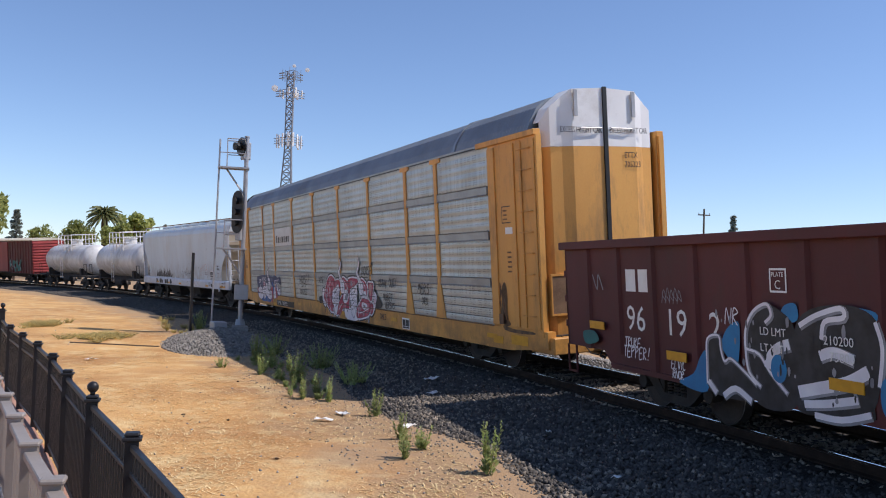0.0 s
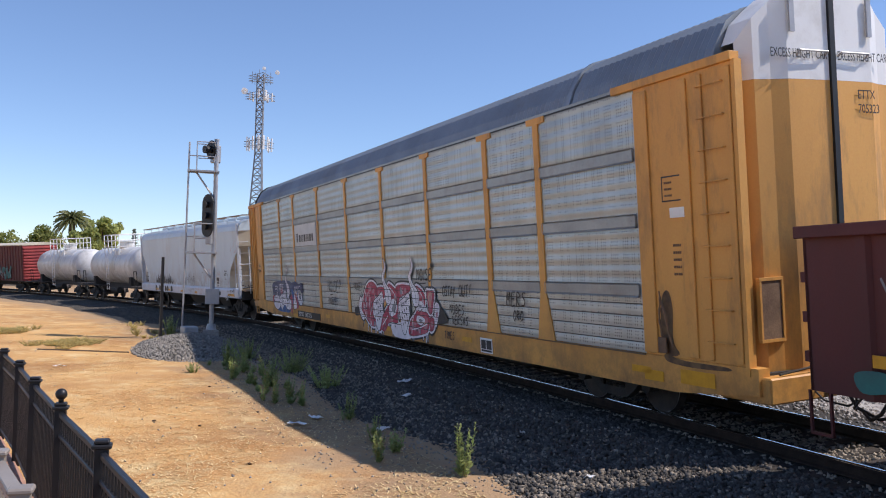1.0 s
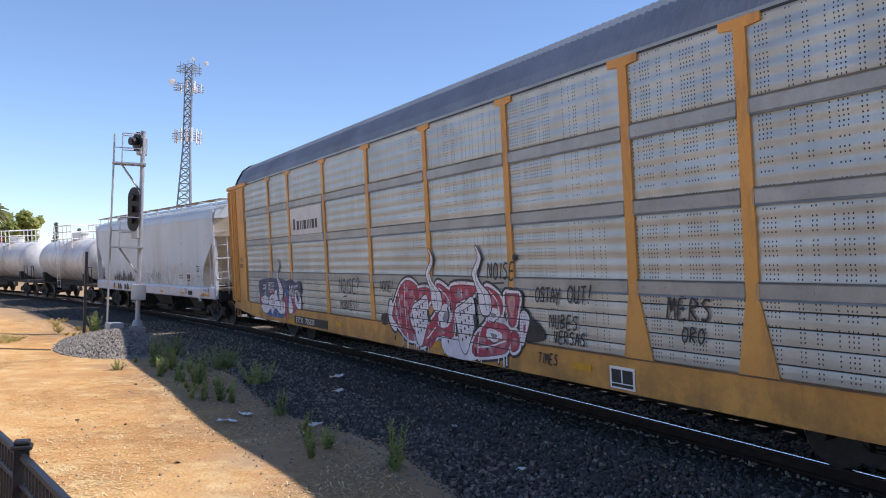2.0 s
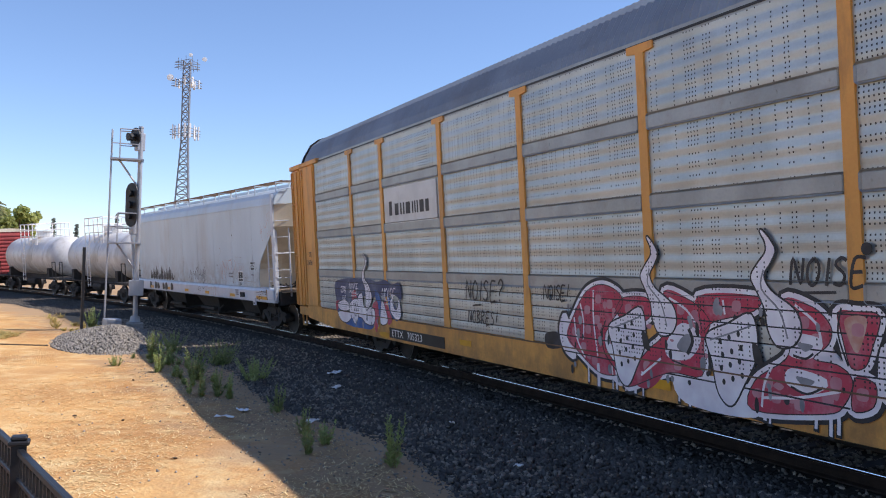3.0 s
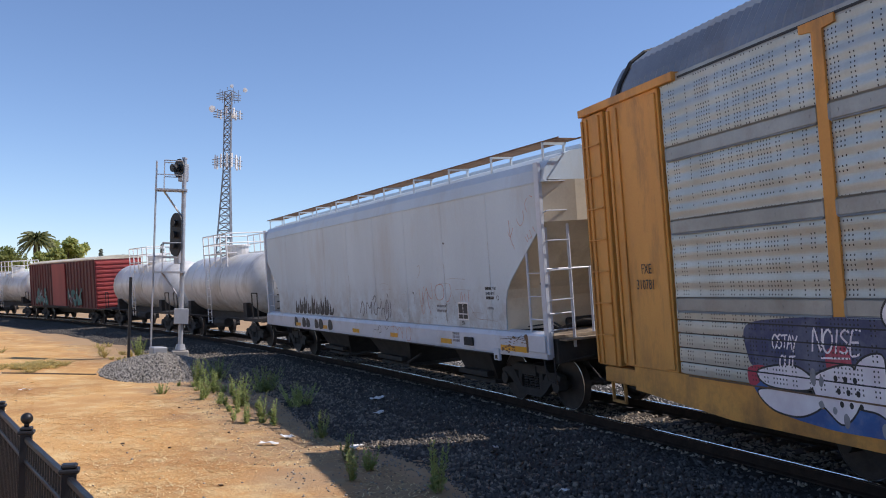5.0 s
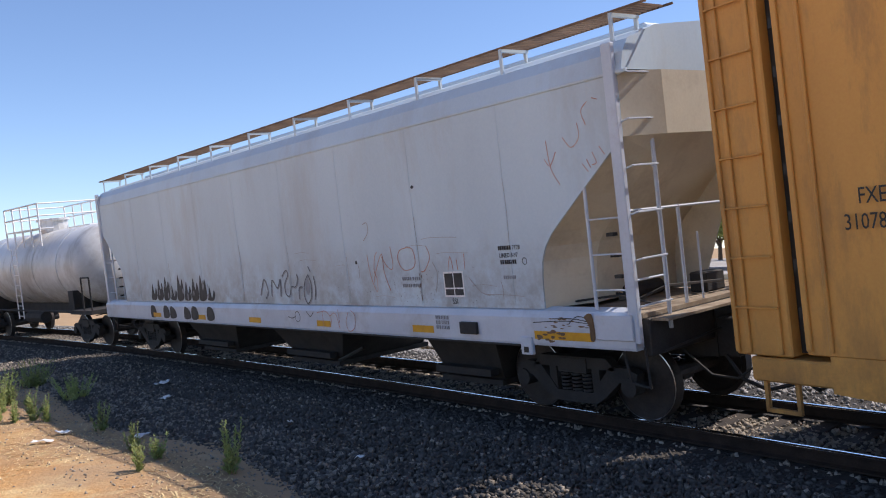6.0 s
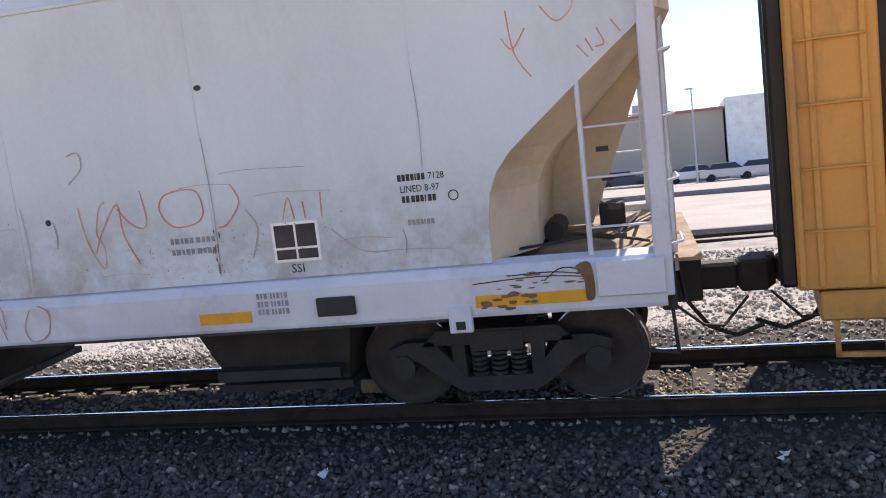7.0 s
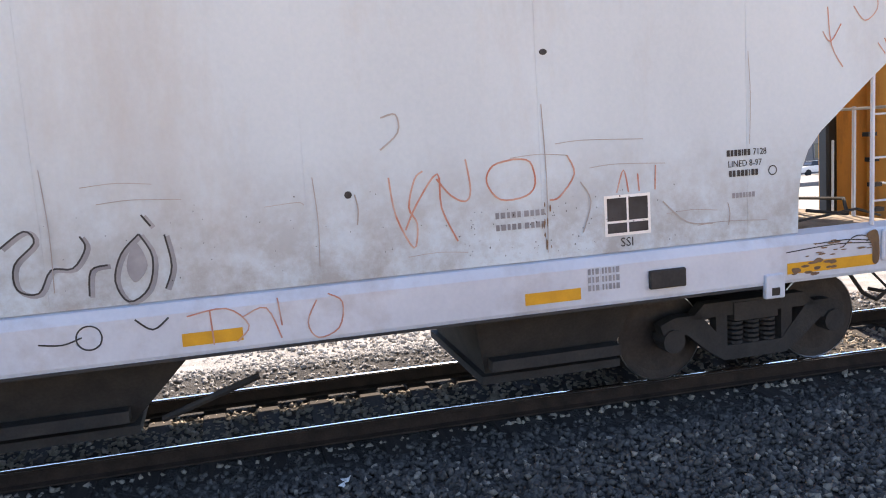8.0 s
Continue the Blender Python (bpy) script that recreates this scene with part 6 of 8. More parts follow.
    loops = [[(1.02, 1.96), (1.19, 2.07), (1.25, 1.98), (1.1, 1.83), (1.1, 1.65), (1.24, 1.61), (1.34, 1.77), (1.49, 1.77), (1.59, 1.91), (1.56, 2.0)], [(1.58, 1.55), (1.61, 1.74), (1.73, 1.77)], [(1.97, 1.98), (1.83, 1.84), (1.77, 1.64), (1.85, 1.48), (2.0, 1.57), (2.05, 1.8), (1.97, 1.98)],
             [(2.15, 1.96), (2.18, 1.72), (2.12, 1.55)], [(2.06, 2.03), (2.0, 2.12)], [(0.55, 1.6), (0.62, 1.9), (0.8, 1.75), (0.95, 1.92), (0.9, 1.6)], [(0.1, 1.62), (0.3, 1.92), (0.42, 1.7), (0.3, 1.55)]]
    for i, q in enumerate(loops):
        g("ink", lambda bm: ribbon(bm, q, 0.014, y - 0.0015 - 0.0003 * i), "thin dark looping tag")
        g("spraygrey", lambda bm: ribbon(bm, [(px + 0.02, pz - 0.012) for px, pz in q], 0.035, y - 0.0006 - 0.0001 * i))
    g("spraygrey", lambda bm: blob(bm, [(1.94, 1.92), (1.86, 1.75), (1.91, 1.62), (2.01, 1.74)], y - 0.0042), "grey filled loop")
    for q, w in (([(1.2, 1.24), (1.36, 1.22), (1.5, 1.26)], 0.012), (ell(1.55, 1.25, 0.09, 0.09, 10) + [(1.64, 1.25)], 0.012), ([(1.88, 1.35), (2.0, 1.26), (2.12, 1.34)], 0.014)):
        g("ink", lambda bm: ribbon(bm, q, w, ys - 0.002))
    for i, (x, z, w) in enumerate(((5.3, 2.42, 0.8), (4.9, 2.33, 0.5), (5.6, 2.2, 0.7), (1.6, 2.35, 0.5), (1.7, 2.22, 0.6), (2.9, 2.1, 0.3), (6.3, 1.75, 0.5), (6.6, 1.62, 0.7), (4.0, 1.6, 0.5))):
        g("stain", lambda bm: ribbon(bm, [(x, z), (x + 0.25, z + 0.015), (x + w, z - 0.01)], 0.006, y - 0.0005 * i), "faint horizontal scuff")
    g("ink", lambda bm: [blob(bm, ell(5.23, 3.17, 0.035, 0.025, 6), y), blob(bm, ell(3.55, 2.14, 0.03, 0.03, 6), y - 0.0005)], "small dark dents")
    # spiky black tag: broken upright letters down to the sill
    spike = random.Random(61)
    for k in range(9):
        x0 = -5.75 + 0.42 * k
        top = 1.78 + 0.3 * abs(math.sin(1.9 * k + 0.4))
        g("ink", lambda bm: blob(bm, [(x0, 1.52), (x0 + 0.05, top - 0.2), (x0 + 0.14 + spike.uniform(-0.05, 0.05), top), (x0 + 0.22, top - 0.25), (x0 + 0.34, top - 0.1), (x0 + 0.40, 1.62), (x0 + 0.28, 1.50)], y - 0.0004 * k), "spiky black tag")
        if k % 3 != 1:
            g("ink", lambda bm: blob(bm, [(x0, 1.10), (x0 + 0.04, 1.36), (x0 + 0.3, 1.34 - 0.05 * (k % 2)), (x0 + 0.36, 1.12)], ys - 0.0005 - 0.0004 * k))
    g("spraygrey", lambda bm: shards(bm, 62, 16, -5.6, -2.1, 1.55, 1.85, 0.05, y - 0.006, 2.2), "grey gaps in the tag")
    g("truck", lambda bm: shards(bm, 95, 80, 4.3, 6.4, 1.52, 2.0, 0.006, y - 0.004, 1.3), "dark speckled dirt")
    g("truck", lambda bm: shards(bm, 96, 50, 0.0, 4.2, 1.52, 2.2, 0.005, y - 0.004, 1.3))
    g("rust", lambda bm: shards(bm, 97, 22, 7.6, 8.42, 1.24, 1.38, 0.05, ys - 0.0035, 0.22), "rust smear on the sill")
    g("rust", lambda bm: shards(bm, 98, 10, 5.15, 5.24, 1.55, 2.0, 0.009, y - 0.006, 6.0), "brown run below the seam")
    g("ink", lambda bm: [ribbon(bm, [(7.45 + 0.3 * k, 1.30 + 0.05 * (k % 2)), (8.0 + 0.1 * k, 1.33 + 0.03 * (k % 3)), (8.42, 1.30 + 0.02 * k)], 0.01, ys - 0.0008 * k) for k in range(4)], "dark rub marks")
    return car


# ---------- tank car and box car ----------
def tank():
    car = thing("tank_car", "white tank car with railed dome platform", "train car", "train")
    bm = bmesh.new()
    R, Lh = 1.27, 4.75
    prof = [(-Lh - 0.62 * math.sin(a), R * math.cos(a)) for a in np.linspace(math.pi / 2, 0, 7)] + [(Lh + 0.62 * math.sin(a), R * math.cos(a)) for a in np.linspace(0, math.pi / 2, 7)]
    lathe_x(bm, [(float(x), float(r)) for x, r in prof], 32)
    part("tank", bm, M["tank"], car, smooth=True, at=pose(0, 0, 2.43))
    bm = bmesh.new()
    for x in (-3.3, -1.1, 1.1, 3.3):
        lathe_x(bm, [(x - 0.05, R + 0.001), (x - 0.05, R + 0.015), (x + 0.05, R + 0.015), (x + 0.05, R + 0.001)], 32)
    part("tank_band", bm, M["tank"], car, at=pose(0, 0, 2.43))
    bm = bmesh.new()
    tube(bm, (0, 0, 3.6), (0, 0, 4.05), 0.48, 16)
    tube(bm, (0, 0, 4.05), (0, 0, 4.13), 0.55, 16)
    part("dome", bm, M["tank"], car)
    bm = bmesh.new()
    box(bm, -1.7, 1.7, -1.05, -0.6, 3.76, 3.80)
    box(bm, -1.7, 1.7, 0.6, 1.05, 3.76, 3.80)
    for yy in (-1.05, 1.05):
        for x in (-1.7, -0.85, 0, 0.85, 1.7):
            tube(bm, (x, yy, 3.2), (x, yy, 4.6), 0.03)
        for z in (4.2, 4.6):
            tube(bm, (-1.7, yy, z), (1.7, yy, z), 0.028)
    for x in (-1.7, 1.7):
        for z in (4.2, 4.6):
            tube(bm, (x, -1.05, z), (x, 1.05, z), 0.028)
    part("platform_railing", bm, M["white"], car, "white platform railing")
    bm = bmesh.new()
    for sgn in (-1, 1):
        for x in (-0.25, 0.25):
            tube(bm, (x, sgn * 1.42, 0.8), (x, sgn * 1.42, 3.2), 0.02)
        for k in range(7):
            tube(bm, (-0.25, sgn * 1.42, 0.9 + 0.35 * k), (0.25, sgn * 1.42, 0.9 + 0.35 * k), 0.014, 5)
    part("ladder", bm, M["white"], car)
    bm = B((-6.2, 6.2, -0.35, 0.35, 0.85, 1.2))
    for e in (-1, 1):
        box(bm, *sorted((e * 4.6, e * 6.25)), -1.45, 1.45, 1.02, 1.14)
        box(bm, *sorted((e * 3.9, e * 4.3)), -1.2, 1.2, 1.0, 1.7)
        for sgn in (-1, 1):
            pipe(bm, [(e * 6.2, sgn * 1.4, 1.14), (e * 6.2, sgn * 1.4, 2.1), (e * 5.6, sgn * 1.4, 2.1), (e * 5.6, sgn * 1.4, 1.14)], 0.025)
    for sgn in (-1, 1):
        tube(bm, (-4.6, sgn * 1.42, 1.1), (4.6, sgn * 1.42, 1.1), 0.03)
    tube(bm, (-1.4, -0.7, 0.75), (0.2, -0.7, 0.75), 0.2, 10)
    part("underframe", bm, M["truck"], car, "dark underframe and end platforms")
    for e in (-1, 1):
        add_truck(car, e * 4.7)
        coupler(car, e * 6.2, e)
    return car


def boxcar():
    car = thing("box_car", "oxide red ribbed box car with teal graffiti", "train car", "train")
    L2, Y = 7.6, 1.5
    part("body", B((-L2, L2, -Y, Y, 1.05, 4.22)), M["maroon"], car)
    for sgn in (-1, 1):
        for k in range(23):
            x = -7.35 + 0.668 * k
            if abs(x) < 1.6:
                continue
            bm = bmesh.new()
            prism_z(bm, [(x - 0.09, sgn * (Y + 0.001)), (x - 0.05, sgn * (Y + 0.06)), (x + 0.05, sgn * (Y + 0.06)), (x + 0.09, sgn * (Y + 0.001))], 1.1, 4.15)
            part("side_rib", bm, M["maroon"], car)
        part("sliding_door", B((-1.5, 1.5, *sorted((sgn * (Y + 0.002), sgn * (Y + 0.09))), 1.15, 4.1), bevel=0.02), M["red"], car, "plain red sliding door")
        part("door_track", B((-4.0, 2.0, *sorted((sgn * (Y + 0.002), sgn * (Y + 0.11))), 1.05, 1.15)), M["truck"], car)
    for e in (-1, 1):
        for k in range(11):
            z = 1.25 + 0.27 * k
            bm = bmesh.new()
            prism_y(bm, [(e * (L2 + 0.001), z - 0.1), (e * (L2 + 0.07), z - 0.05), (e * (L2 + 0.07), z + 0.05), (e * (L2 + 0.001), z + 0.1)], -Y + 0.06, Y - 0.06)
            part("end_rib", bm, M["red"], car)
        part("end_sheet", B((*sorted((e * (L2 + 0.0005), e * (L2 + 0.003))), -Y, Y, 1.05, 4.22)), M["red"], car, "red corrugated end")
        bm = bmesh.new()
        for sgn in (-1, 1):
            for k in range(8):
                pipe(bm, [(e * L2, sgn * 1.4, 1.3 + 0.36 * k), (e * (L2 + 0.14), sgn * 1.4, 1.3 + 0.36 * k), (e * (L2 + 0.14), sgn * 0.95, 1.3 + 0.36 * k), (e * L2, sgn * 0.95, 1.3 + 0.36 * k)], 0.015, 5)
        part("end_ladder", bm, M["red"], car)
        add_truck(car, e * 5.5)
        coupler(car, e * L2, e)
    bm = bmesh.new()
    prism_x(bm, [(-Y - 0.04, 4.20), (-Y - 0.04, 4.27), (-0.8, 4.42), (0, 4.46), (0.8, 4.42), (Y + 0.04, 4.27), (Y + 0.04, 4.20)], -L2 - 0.05, L2 + 0.05)
    part("roof", bm, M["cream"], car, "pale galvanised roof")
    part("underframe", B((-L2, L2, -1.4, 1.4, 0.95, 1.05), (-5, 5, -0.3, 0.3, 0.55, 0.95)), M["truck"], car)
    g = lambda m, d, lab="": paint("graffiti", car, M[m], d, lab)
    y = -(Y + 0.095)
    for x0, seed in ((2.0, 51), (-5.9, 52)):
        g("sprayteal", lambda bm: shards(bm, seed, 22, x0 + 0.2, x0 + 3.0, 1.3, 2.3, 0.22, y, 1.7), "teal graffiti")
        g("spraygrey", lambda bm: shards(bm, seed + 2, 12, x0 + 0.2, x0 + 3.0, 1.3, 2.2, 0.10, y - 0.004, 2.0))
    return car


# ---------- the train ----------
BOGIES = {}
START = {}


def place_car(car, s, bogies):
    BOGIES[car.name], START[car.name] = bogies, s
    car.matrix_basis = car_pose(s, bogies)
    return car


CARS = [place_car(gondola(), -6.441, 12.0), place_car(autorack(), -29.54, 20.0), place_car(hopper(), -55.202, 15.0)]
tank_car = tank()
CARS.append(place_car(tank_car, -72.4, 9.4))
for s in (-85.8, -116.2):
    CARS.append(place_car(copy_thing(tank_car, pose(0, 0, 0)), s, 9.4))
CARS.append(place_car(boxcar(), -101.47, 11.0))


def motions():
    half_seconds = [0.5 * k for k in range(17)]
    for car in CARS:
        walk(car, [(t, car_pose(START[car.name] + SPEED * t + ACC * t * t / 2, BOGIES[car.name])) for t in half_seconds])
        for ob in car.children_recursive:
            if ob.name.startswith("wheelset"):
                dx = 0.889 if ob.matrix_basis.translation.x > 0 else -0.889
                walk(ob, [(0.1 * k, pose(dx, 0, WHEEL_R, 0, math.degrees((SPEED * 0.1 * k + ACC * (0.1 * k) ** 2 / 2) / WHEEL_R), 0)) for k in range(81)])
# ---------- loose ballast ----------
stones("ballast_stones", 62000, along(-48, 14, 1.05, 5.15, 0.006, 1.0), (0.018, 0.046), M["stone"], "loose dark grey ballast stones", 11)
stones("near_ballast_stones", 26000, along(-20, 9, 1.6, 5.0, 0.02, 1.0), (0.02, 0.05), M["stone"], "loose dark grey ballast stones beside the track", 12)
stones("far_ballast_stones", 30000, along(-48, 14, -5.4, -0.9, 0.006, 1.0), (0.02, 0.05), M["pale_stone"], "loose pale ballast stones beyond the rails", 13)
stones("rail_ballast_stones", 26000, along(-40, 14, -1.1, 0.95, 0.006, 1.0), (0.02, 0.045), M["shoulder"], "loose dusty ballast stones between the rails", 18)
stones("distant_ballast_stones", 16000, along(-110, -48, 1.0, 5.0, 0.01, 1.0), (0.035, 0.07), M["stone"], "loose grey ballast stones along the curve", 14)

# Paler stones put some of the sunlit ballast's brightness into colour.
stones("shoulder_stones", 17000, along(-40, 12, 3.1, 5.5, 0.02, 1.0), (0.02, 0.05), M["shoulder"], "dusty grey gravel along the ballast shoulder, lightened for sunlit stretches", 16)
stones("dusty_stones", 3500, along(-40, 12, 1.5, 3.0, 0.022, 1.0), (0.018, 0.042), M["shoulder"], "dusty stones among the dark ballast, lightened for the sunlit strip", 17)

SIGNAL = (-33.96, 1.57, -0.21)


def mound_z(x, y):
    r = np.hypot((x + 29.6) / 4.7, (y - 0.75) / 1.8)
    return -0.44 + 0.5 * np.clip(1 - r, 0, 1) ** 0.8


def gravel_mound():
    bm = bmesh.new()
    n, m = 28, 8
    rings = [[bm.verts.new((-29.6 + 4.8 * k / m * math.cos(2 * math.pi * i / n), 0.75 + 1.8 * k / m * math.sin(2 * math.pi * i / n), 0)) for i in range(n)] for k in range(1, m + 1)]
    c = bm.verts.new((-29.6, 0.75, 0))
    for i in range(n):
        bm.faces.new((c, rings[0][i], rings[0][(i + 1) % n]))
        for a, b in zip(rings, rings[1:]):
            bm.faces.new((a[i], b[i], b[(i + 1) % n], a[(i + 1) % n]))
    for v in bm.verts:
        v.co.z = float(mound_z(v.co.x, v.co.y)) - 0.03
    solid("gravel_mound", bm, M["ballast"], "low mound of grey gravel round the signal foot", "gravel mound", kind="structure", smooth=True)

    def place(r, count):
        a, q = r.uniform(0, 2 * math.pi, count), np.sqrt(r.random(count))
        x, y = -29.6 + 4.9 * q * np.cos(a), 0.75 + 1.9 * q * np.sin(a)
        return np.stack([x, y, mound_z(x, y)], 1)
    stones("mound_stones", 9000, place, (0.025, 0.06), M["mound"], "loose grey gravel on the mound", 15)


gravel_mound()


def litter_stuff():
    """Straw, chips and pebbles that lie on the dirt."""
    r = np.random.default_rng(21)
    n = 210000
    d = 1.5 + 42.5 * r.random(n) ** 1.5
    a = np.radians(r.normal(-84, 28, n))
    x, y = d * np.sin(a), d * np.cos(a)
    keep = lateral(x, y) > 4.9
    patch = (np.sin(x * 0.9 + 2 * np.sin(y * 0.7)) + np.sin(y * 1.3 + x * 0.35)) > -0.9 + 1.2 * r.random(n) - 0.6
    x, y = x[keep & patch], y[keep & patch]
    n = len(x)
    z = ground_z(x, y) + 0.008
    L, w, th = r.uniform(0.015, 0.07, n), r.uniform(0.003, 0.007, n), r.uniform(0, math.pi, n)
    dx, dy = np.cos(th), np.sin(th)
    tilt = r.uniform(-0.004, 0.008, n)
    v = np.stack([np.stack([x - dx * L - dy * w, y - dy * L + dx * w, z], 1), np.stack([x - dx * L + dy * w, y - dy * L - dx * w, z + 0.002], 1),
                  np.stack([x + dx * L + dy * w, y + dy * L - dx * w, z + tilt + 0.002], 1), np.stack([x + dx * L - dy * w, y + dy * L + dx * w, z + tilt], 1)], 1).reshape(-1, 3)
    me = bpy.data.meshes.new("straw")
    me.from_pydata(v.tolist(), [], np.arange(4 * n).reshape(-1, 4).tolist())
    me.materials.append(M["straw"])
    tagged(new("straw", me), "scattered dry straw lying on the dirt", "straw", kind="stuff")

    def place(rr, count):
        dd, aa = 4 + 38 * rr.random(count) ** 1.5, np.radians(rr.uniform(-106, -60, count))
        px, py = dd * np.sin(aa), dd * np.cos(aa)
        k = lateral(px, py) > 4.4
        return np.stack([px[k], py[k], ground_z(px[k], py[k]) + 0.004], 1)

    def edge(rr, count):
        s0, u = rr.uniform(-30, 6, count), 4.6 + 1.8 * rr.random(count) ** 2
        q = np.array([beside(float(a), float(b)) for a, b in zip(s0, u)])
        return np.stack([q[:, 0], q[:, 1], ground_z(q[:, 0], q[:, 1]) + 0.004], 1)
    stones("edge_pebbles", 2600, edge, (0.010, 0.026), M["shoulder"], "grey pebbles strewn where gravel meets dirt", 23)
    stones("pebbles", 700, place, (0.01, 0.026), M["pale_stone"], "scattered pebbles and clods on the dirt", 22)


litter_stuff()


# ---------- far side: yard, siding, street ----------
def strip(name, y0, y1, lift, material, label, category):
    xs, ys = np.arange(-150, 151, 5.0), np.linspace(y0, y1, 9)
    X, Yv = np.meshgrid(xs, ys)
    Z = ground_z(X, Yv) + lift
    i = np.arange(X.size).reshape(X.shape)
    f = np.stack([i[:-1, :-1].ravel(), i[:-1, 1:].ravel(), i[1:, 1:].ravel(), i[1:, :-1].ravel()], 1)
    me = bpy.data.meshes.new(name)
    me.from_pydata(np.stack([X.ravel(), Yv.ravel(), Z.ravel()], 1).tolist(), [], f.tolist())
    me.materials.append(material)
    tagged(new(name, me), label, category, kind="structure")


strip("yard_gravel", 13.0, 27.5, 0.12, M["pale_gravel"], "pale gravel yard beyond the track", "gravel")
strip("platform_paving", 28.2, 52.0, 0.14, M["concrete"], "pale concrete paving beyond the siding", "pavement")
strip("street", 52.6, 90.0, 0.12, M["concrete"], "pale sunlit street with parked cars", "road")
for y, w, h, nm in ((25.6, 0.09, 0.22, "siding_rail"), (27.1, 0.09, 0.24, "siding_rail"), (28.1, 0.22, 0.30, "platform_kerb"), (52.3, 0.35, 0.42, "street_kerb")):
    bm = bmesh.new()
    z = float(ground_z(0, y))
    box(bm, -110, 110, y - w, y + w, z - 0.3, z + h, bevel=0.01)
    solid(nm, bm, M["rail_side"] if "rail" in nm else M["grey_wall"], "rusty siding rail" if "rail" in nm else "low dark kerb", "rail" if "rail" in nm else "kerb", kind="structure")



def yard_place(r, count):
    x, y = r.uniform(-22, 10, count), 12.6 + 10 * r.random(count) ** 1.3
    return np.stack([x, y, np.maximum(ground_z(x, y) + 0.13, bed_z(lateral(x, y)))], 1)


stones("yard_stones", 16000, yard_place, (0.025, 0.06), M["pale_stone"], "loose pale gravel in the yard", 16)


def windows(house, spots, y, material="glass"):
    for x, z, w, h in spots:
        win = part("window", B((x - w / 2 - 0.12, x + w / 2 + 0.12, y - 0.12, y - 0.005, z - h / 2 - 0.12, z - h / 2), (x - w / 2 - 0.12, x + w / 2 + 0.12, y - 0.12, y - 0.005, z + h / 2, z + h / 2 + 0.12),
                              (x - w / 2 - 0.12, x - w / 2, y - 0.12, y - 0.005, z - h / 2, z + h / 2), (x + w / 2, x + w / 2 + 0.12, y - 0.12, y - 0.005, z - h / 2, z + h / 2)), M["grey_wall"], house)
        part("pane", B((x - w / 2, x + w / 2, y - 0.06, y - 0.004, z - h / 2, z + h / 2)), M[material], win)


def buildings():
    g = 0.5
    a = thing("long_building", "two-storey beige building with tall windows", "building")
    part("wall", B((-52, -14.5, 82, 96, g - 1, 7.4)), M["beige"], a)
    part("cornice", B((-52.2, -14.3, 81.7, 96.2, 7.402, 7.8)), M["concrete"], a)
    part("band_course", B((-52.1, -14.4, 81.85, 81.998, 3.6, 3.9)), M["concrete"], a)
    windows(a, [(x, 5.5, 1.3, 2.2) for x in np.arange(-50, -15, 3.2)] + [(x, 2.0, 1.6, 1.8) for x in np.arange(-50, -15, 4.8)], 82)
    b = thing("beige_warehouse", "beige stucco warehouse with red coping", "building")
    part("wall", B((-14.2, 4.3, 82, 98, g - 1, 6.9)), M["beige"], b)
    part("coping", B((-14.35, 4.4, 81.8, 98.2, 6.902, 7.15)), M["coping"], b)
    windows(b, [(-1.6, 3.9, 1.4, 1.1), (-8.5, 3.9, 1.4, 1.1)], 82)
    part("base_band", B((-14.2, 4.3, 81.9, 81.998, g - 0.5, 1.9)), M["grey_wall"], b)
    part("roof_unit", B((-3.8, -2.6, 86, 87.5, 7.152, 8.4)), M["steel"], b)
    c = thing("metal_shed", "white corrugated metal shed wall", "building")
    part("wall", B((4.5, 8.6, 81.5, 92, g - 1, 7.9)), M["white"], c)
    for k in range(14):
        part("rib", B((4.55 + 0.3 * k, 4.65 + 0.3 * k, 81.42, 81.498, g, 7.85)), M["white"], c)
    d = thing("dark_building", "dark grey building with slatted parapet", "building")
    part("wall", B((21, 78, 84, 100, g - 1, 6.3)), M["grey_wall"], d)
    for k in range(95):
        part("slat", B((21.2 + 0.6 * k, 21.5 + 0.6 * k, 83.9, 83.998, 6.302, 7.8)), M["grey_wall"], d)
    part("parapet_rail", B((21, 78, 83.85, 84.05, 7.802, 7.95)), M["grey_wall"], d)
    windows(d, [(x, 3.2, 2.4, 1.6) for x in np.arange(24, 76, 5.0)], 84)


buildings()


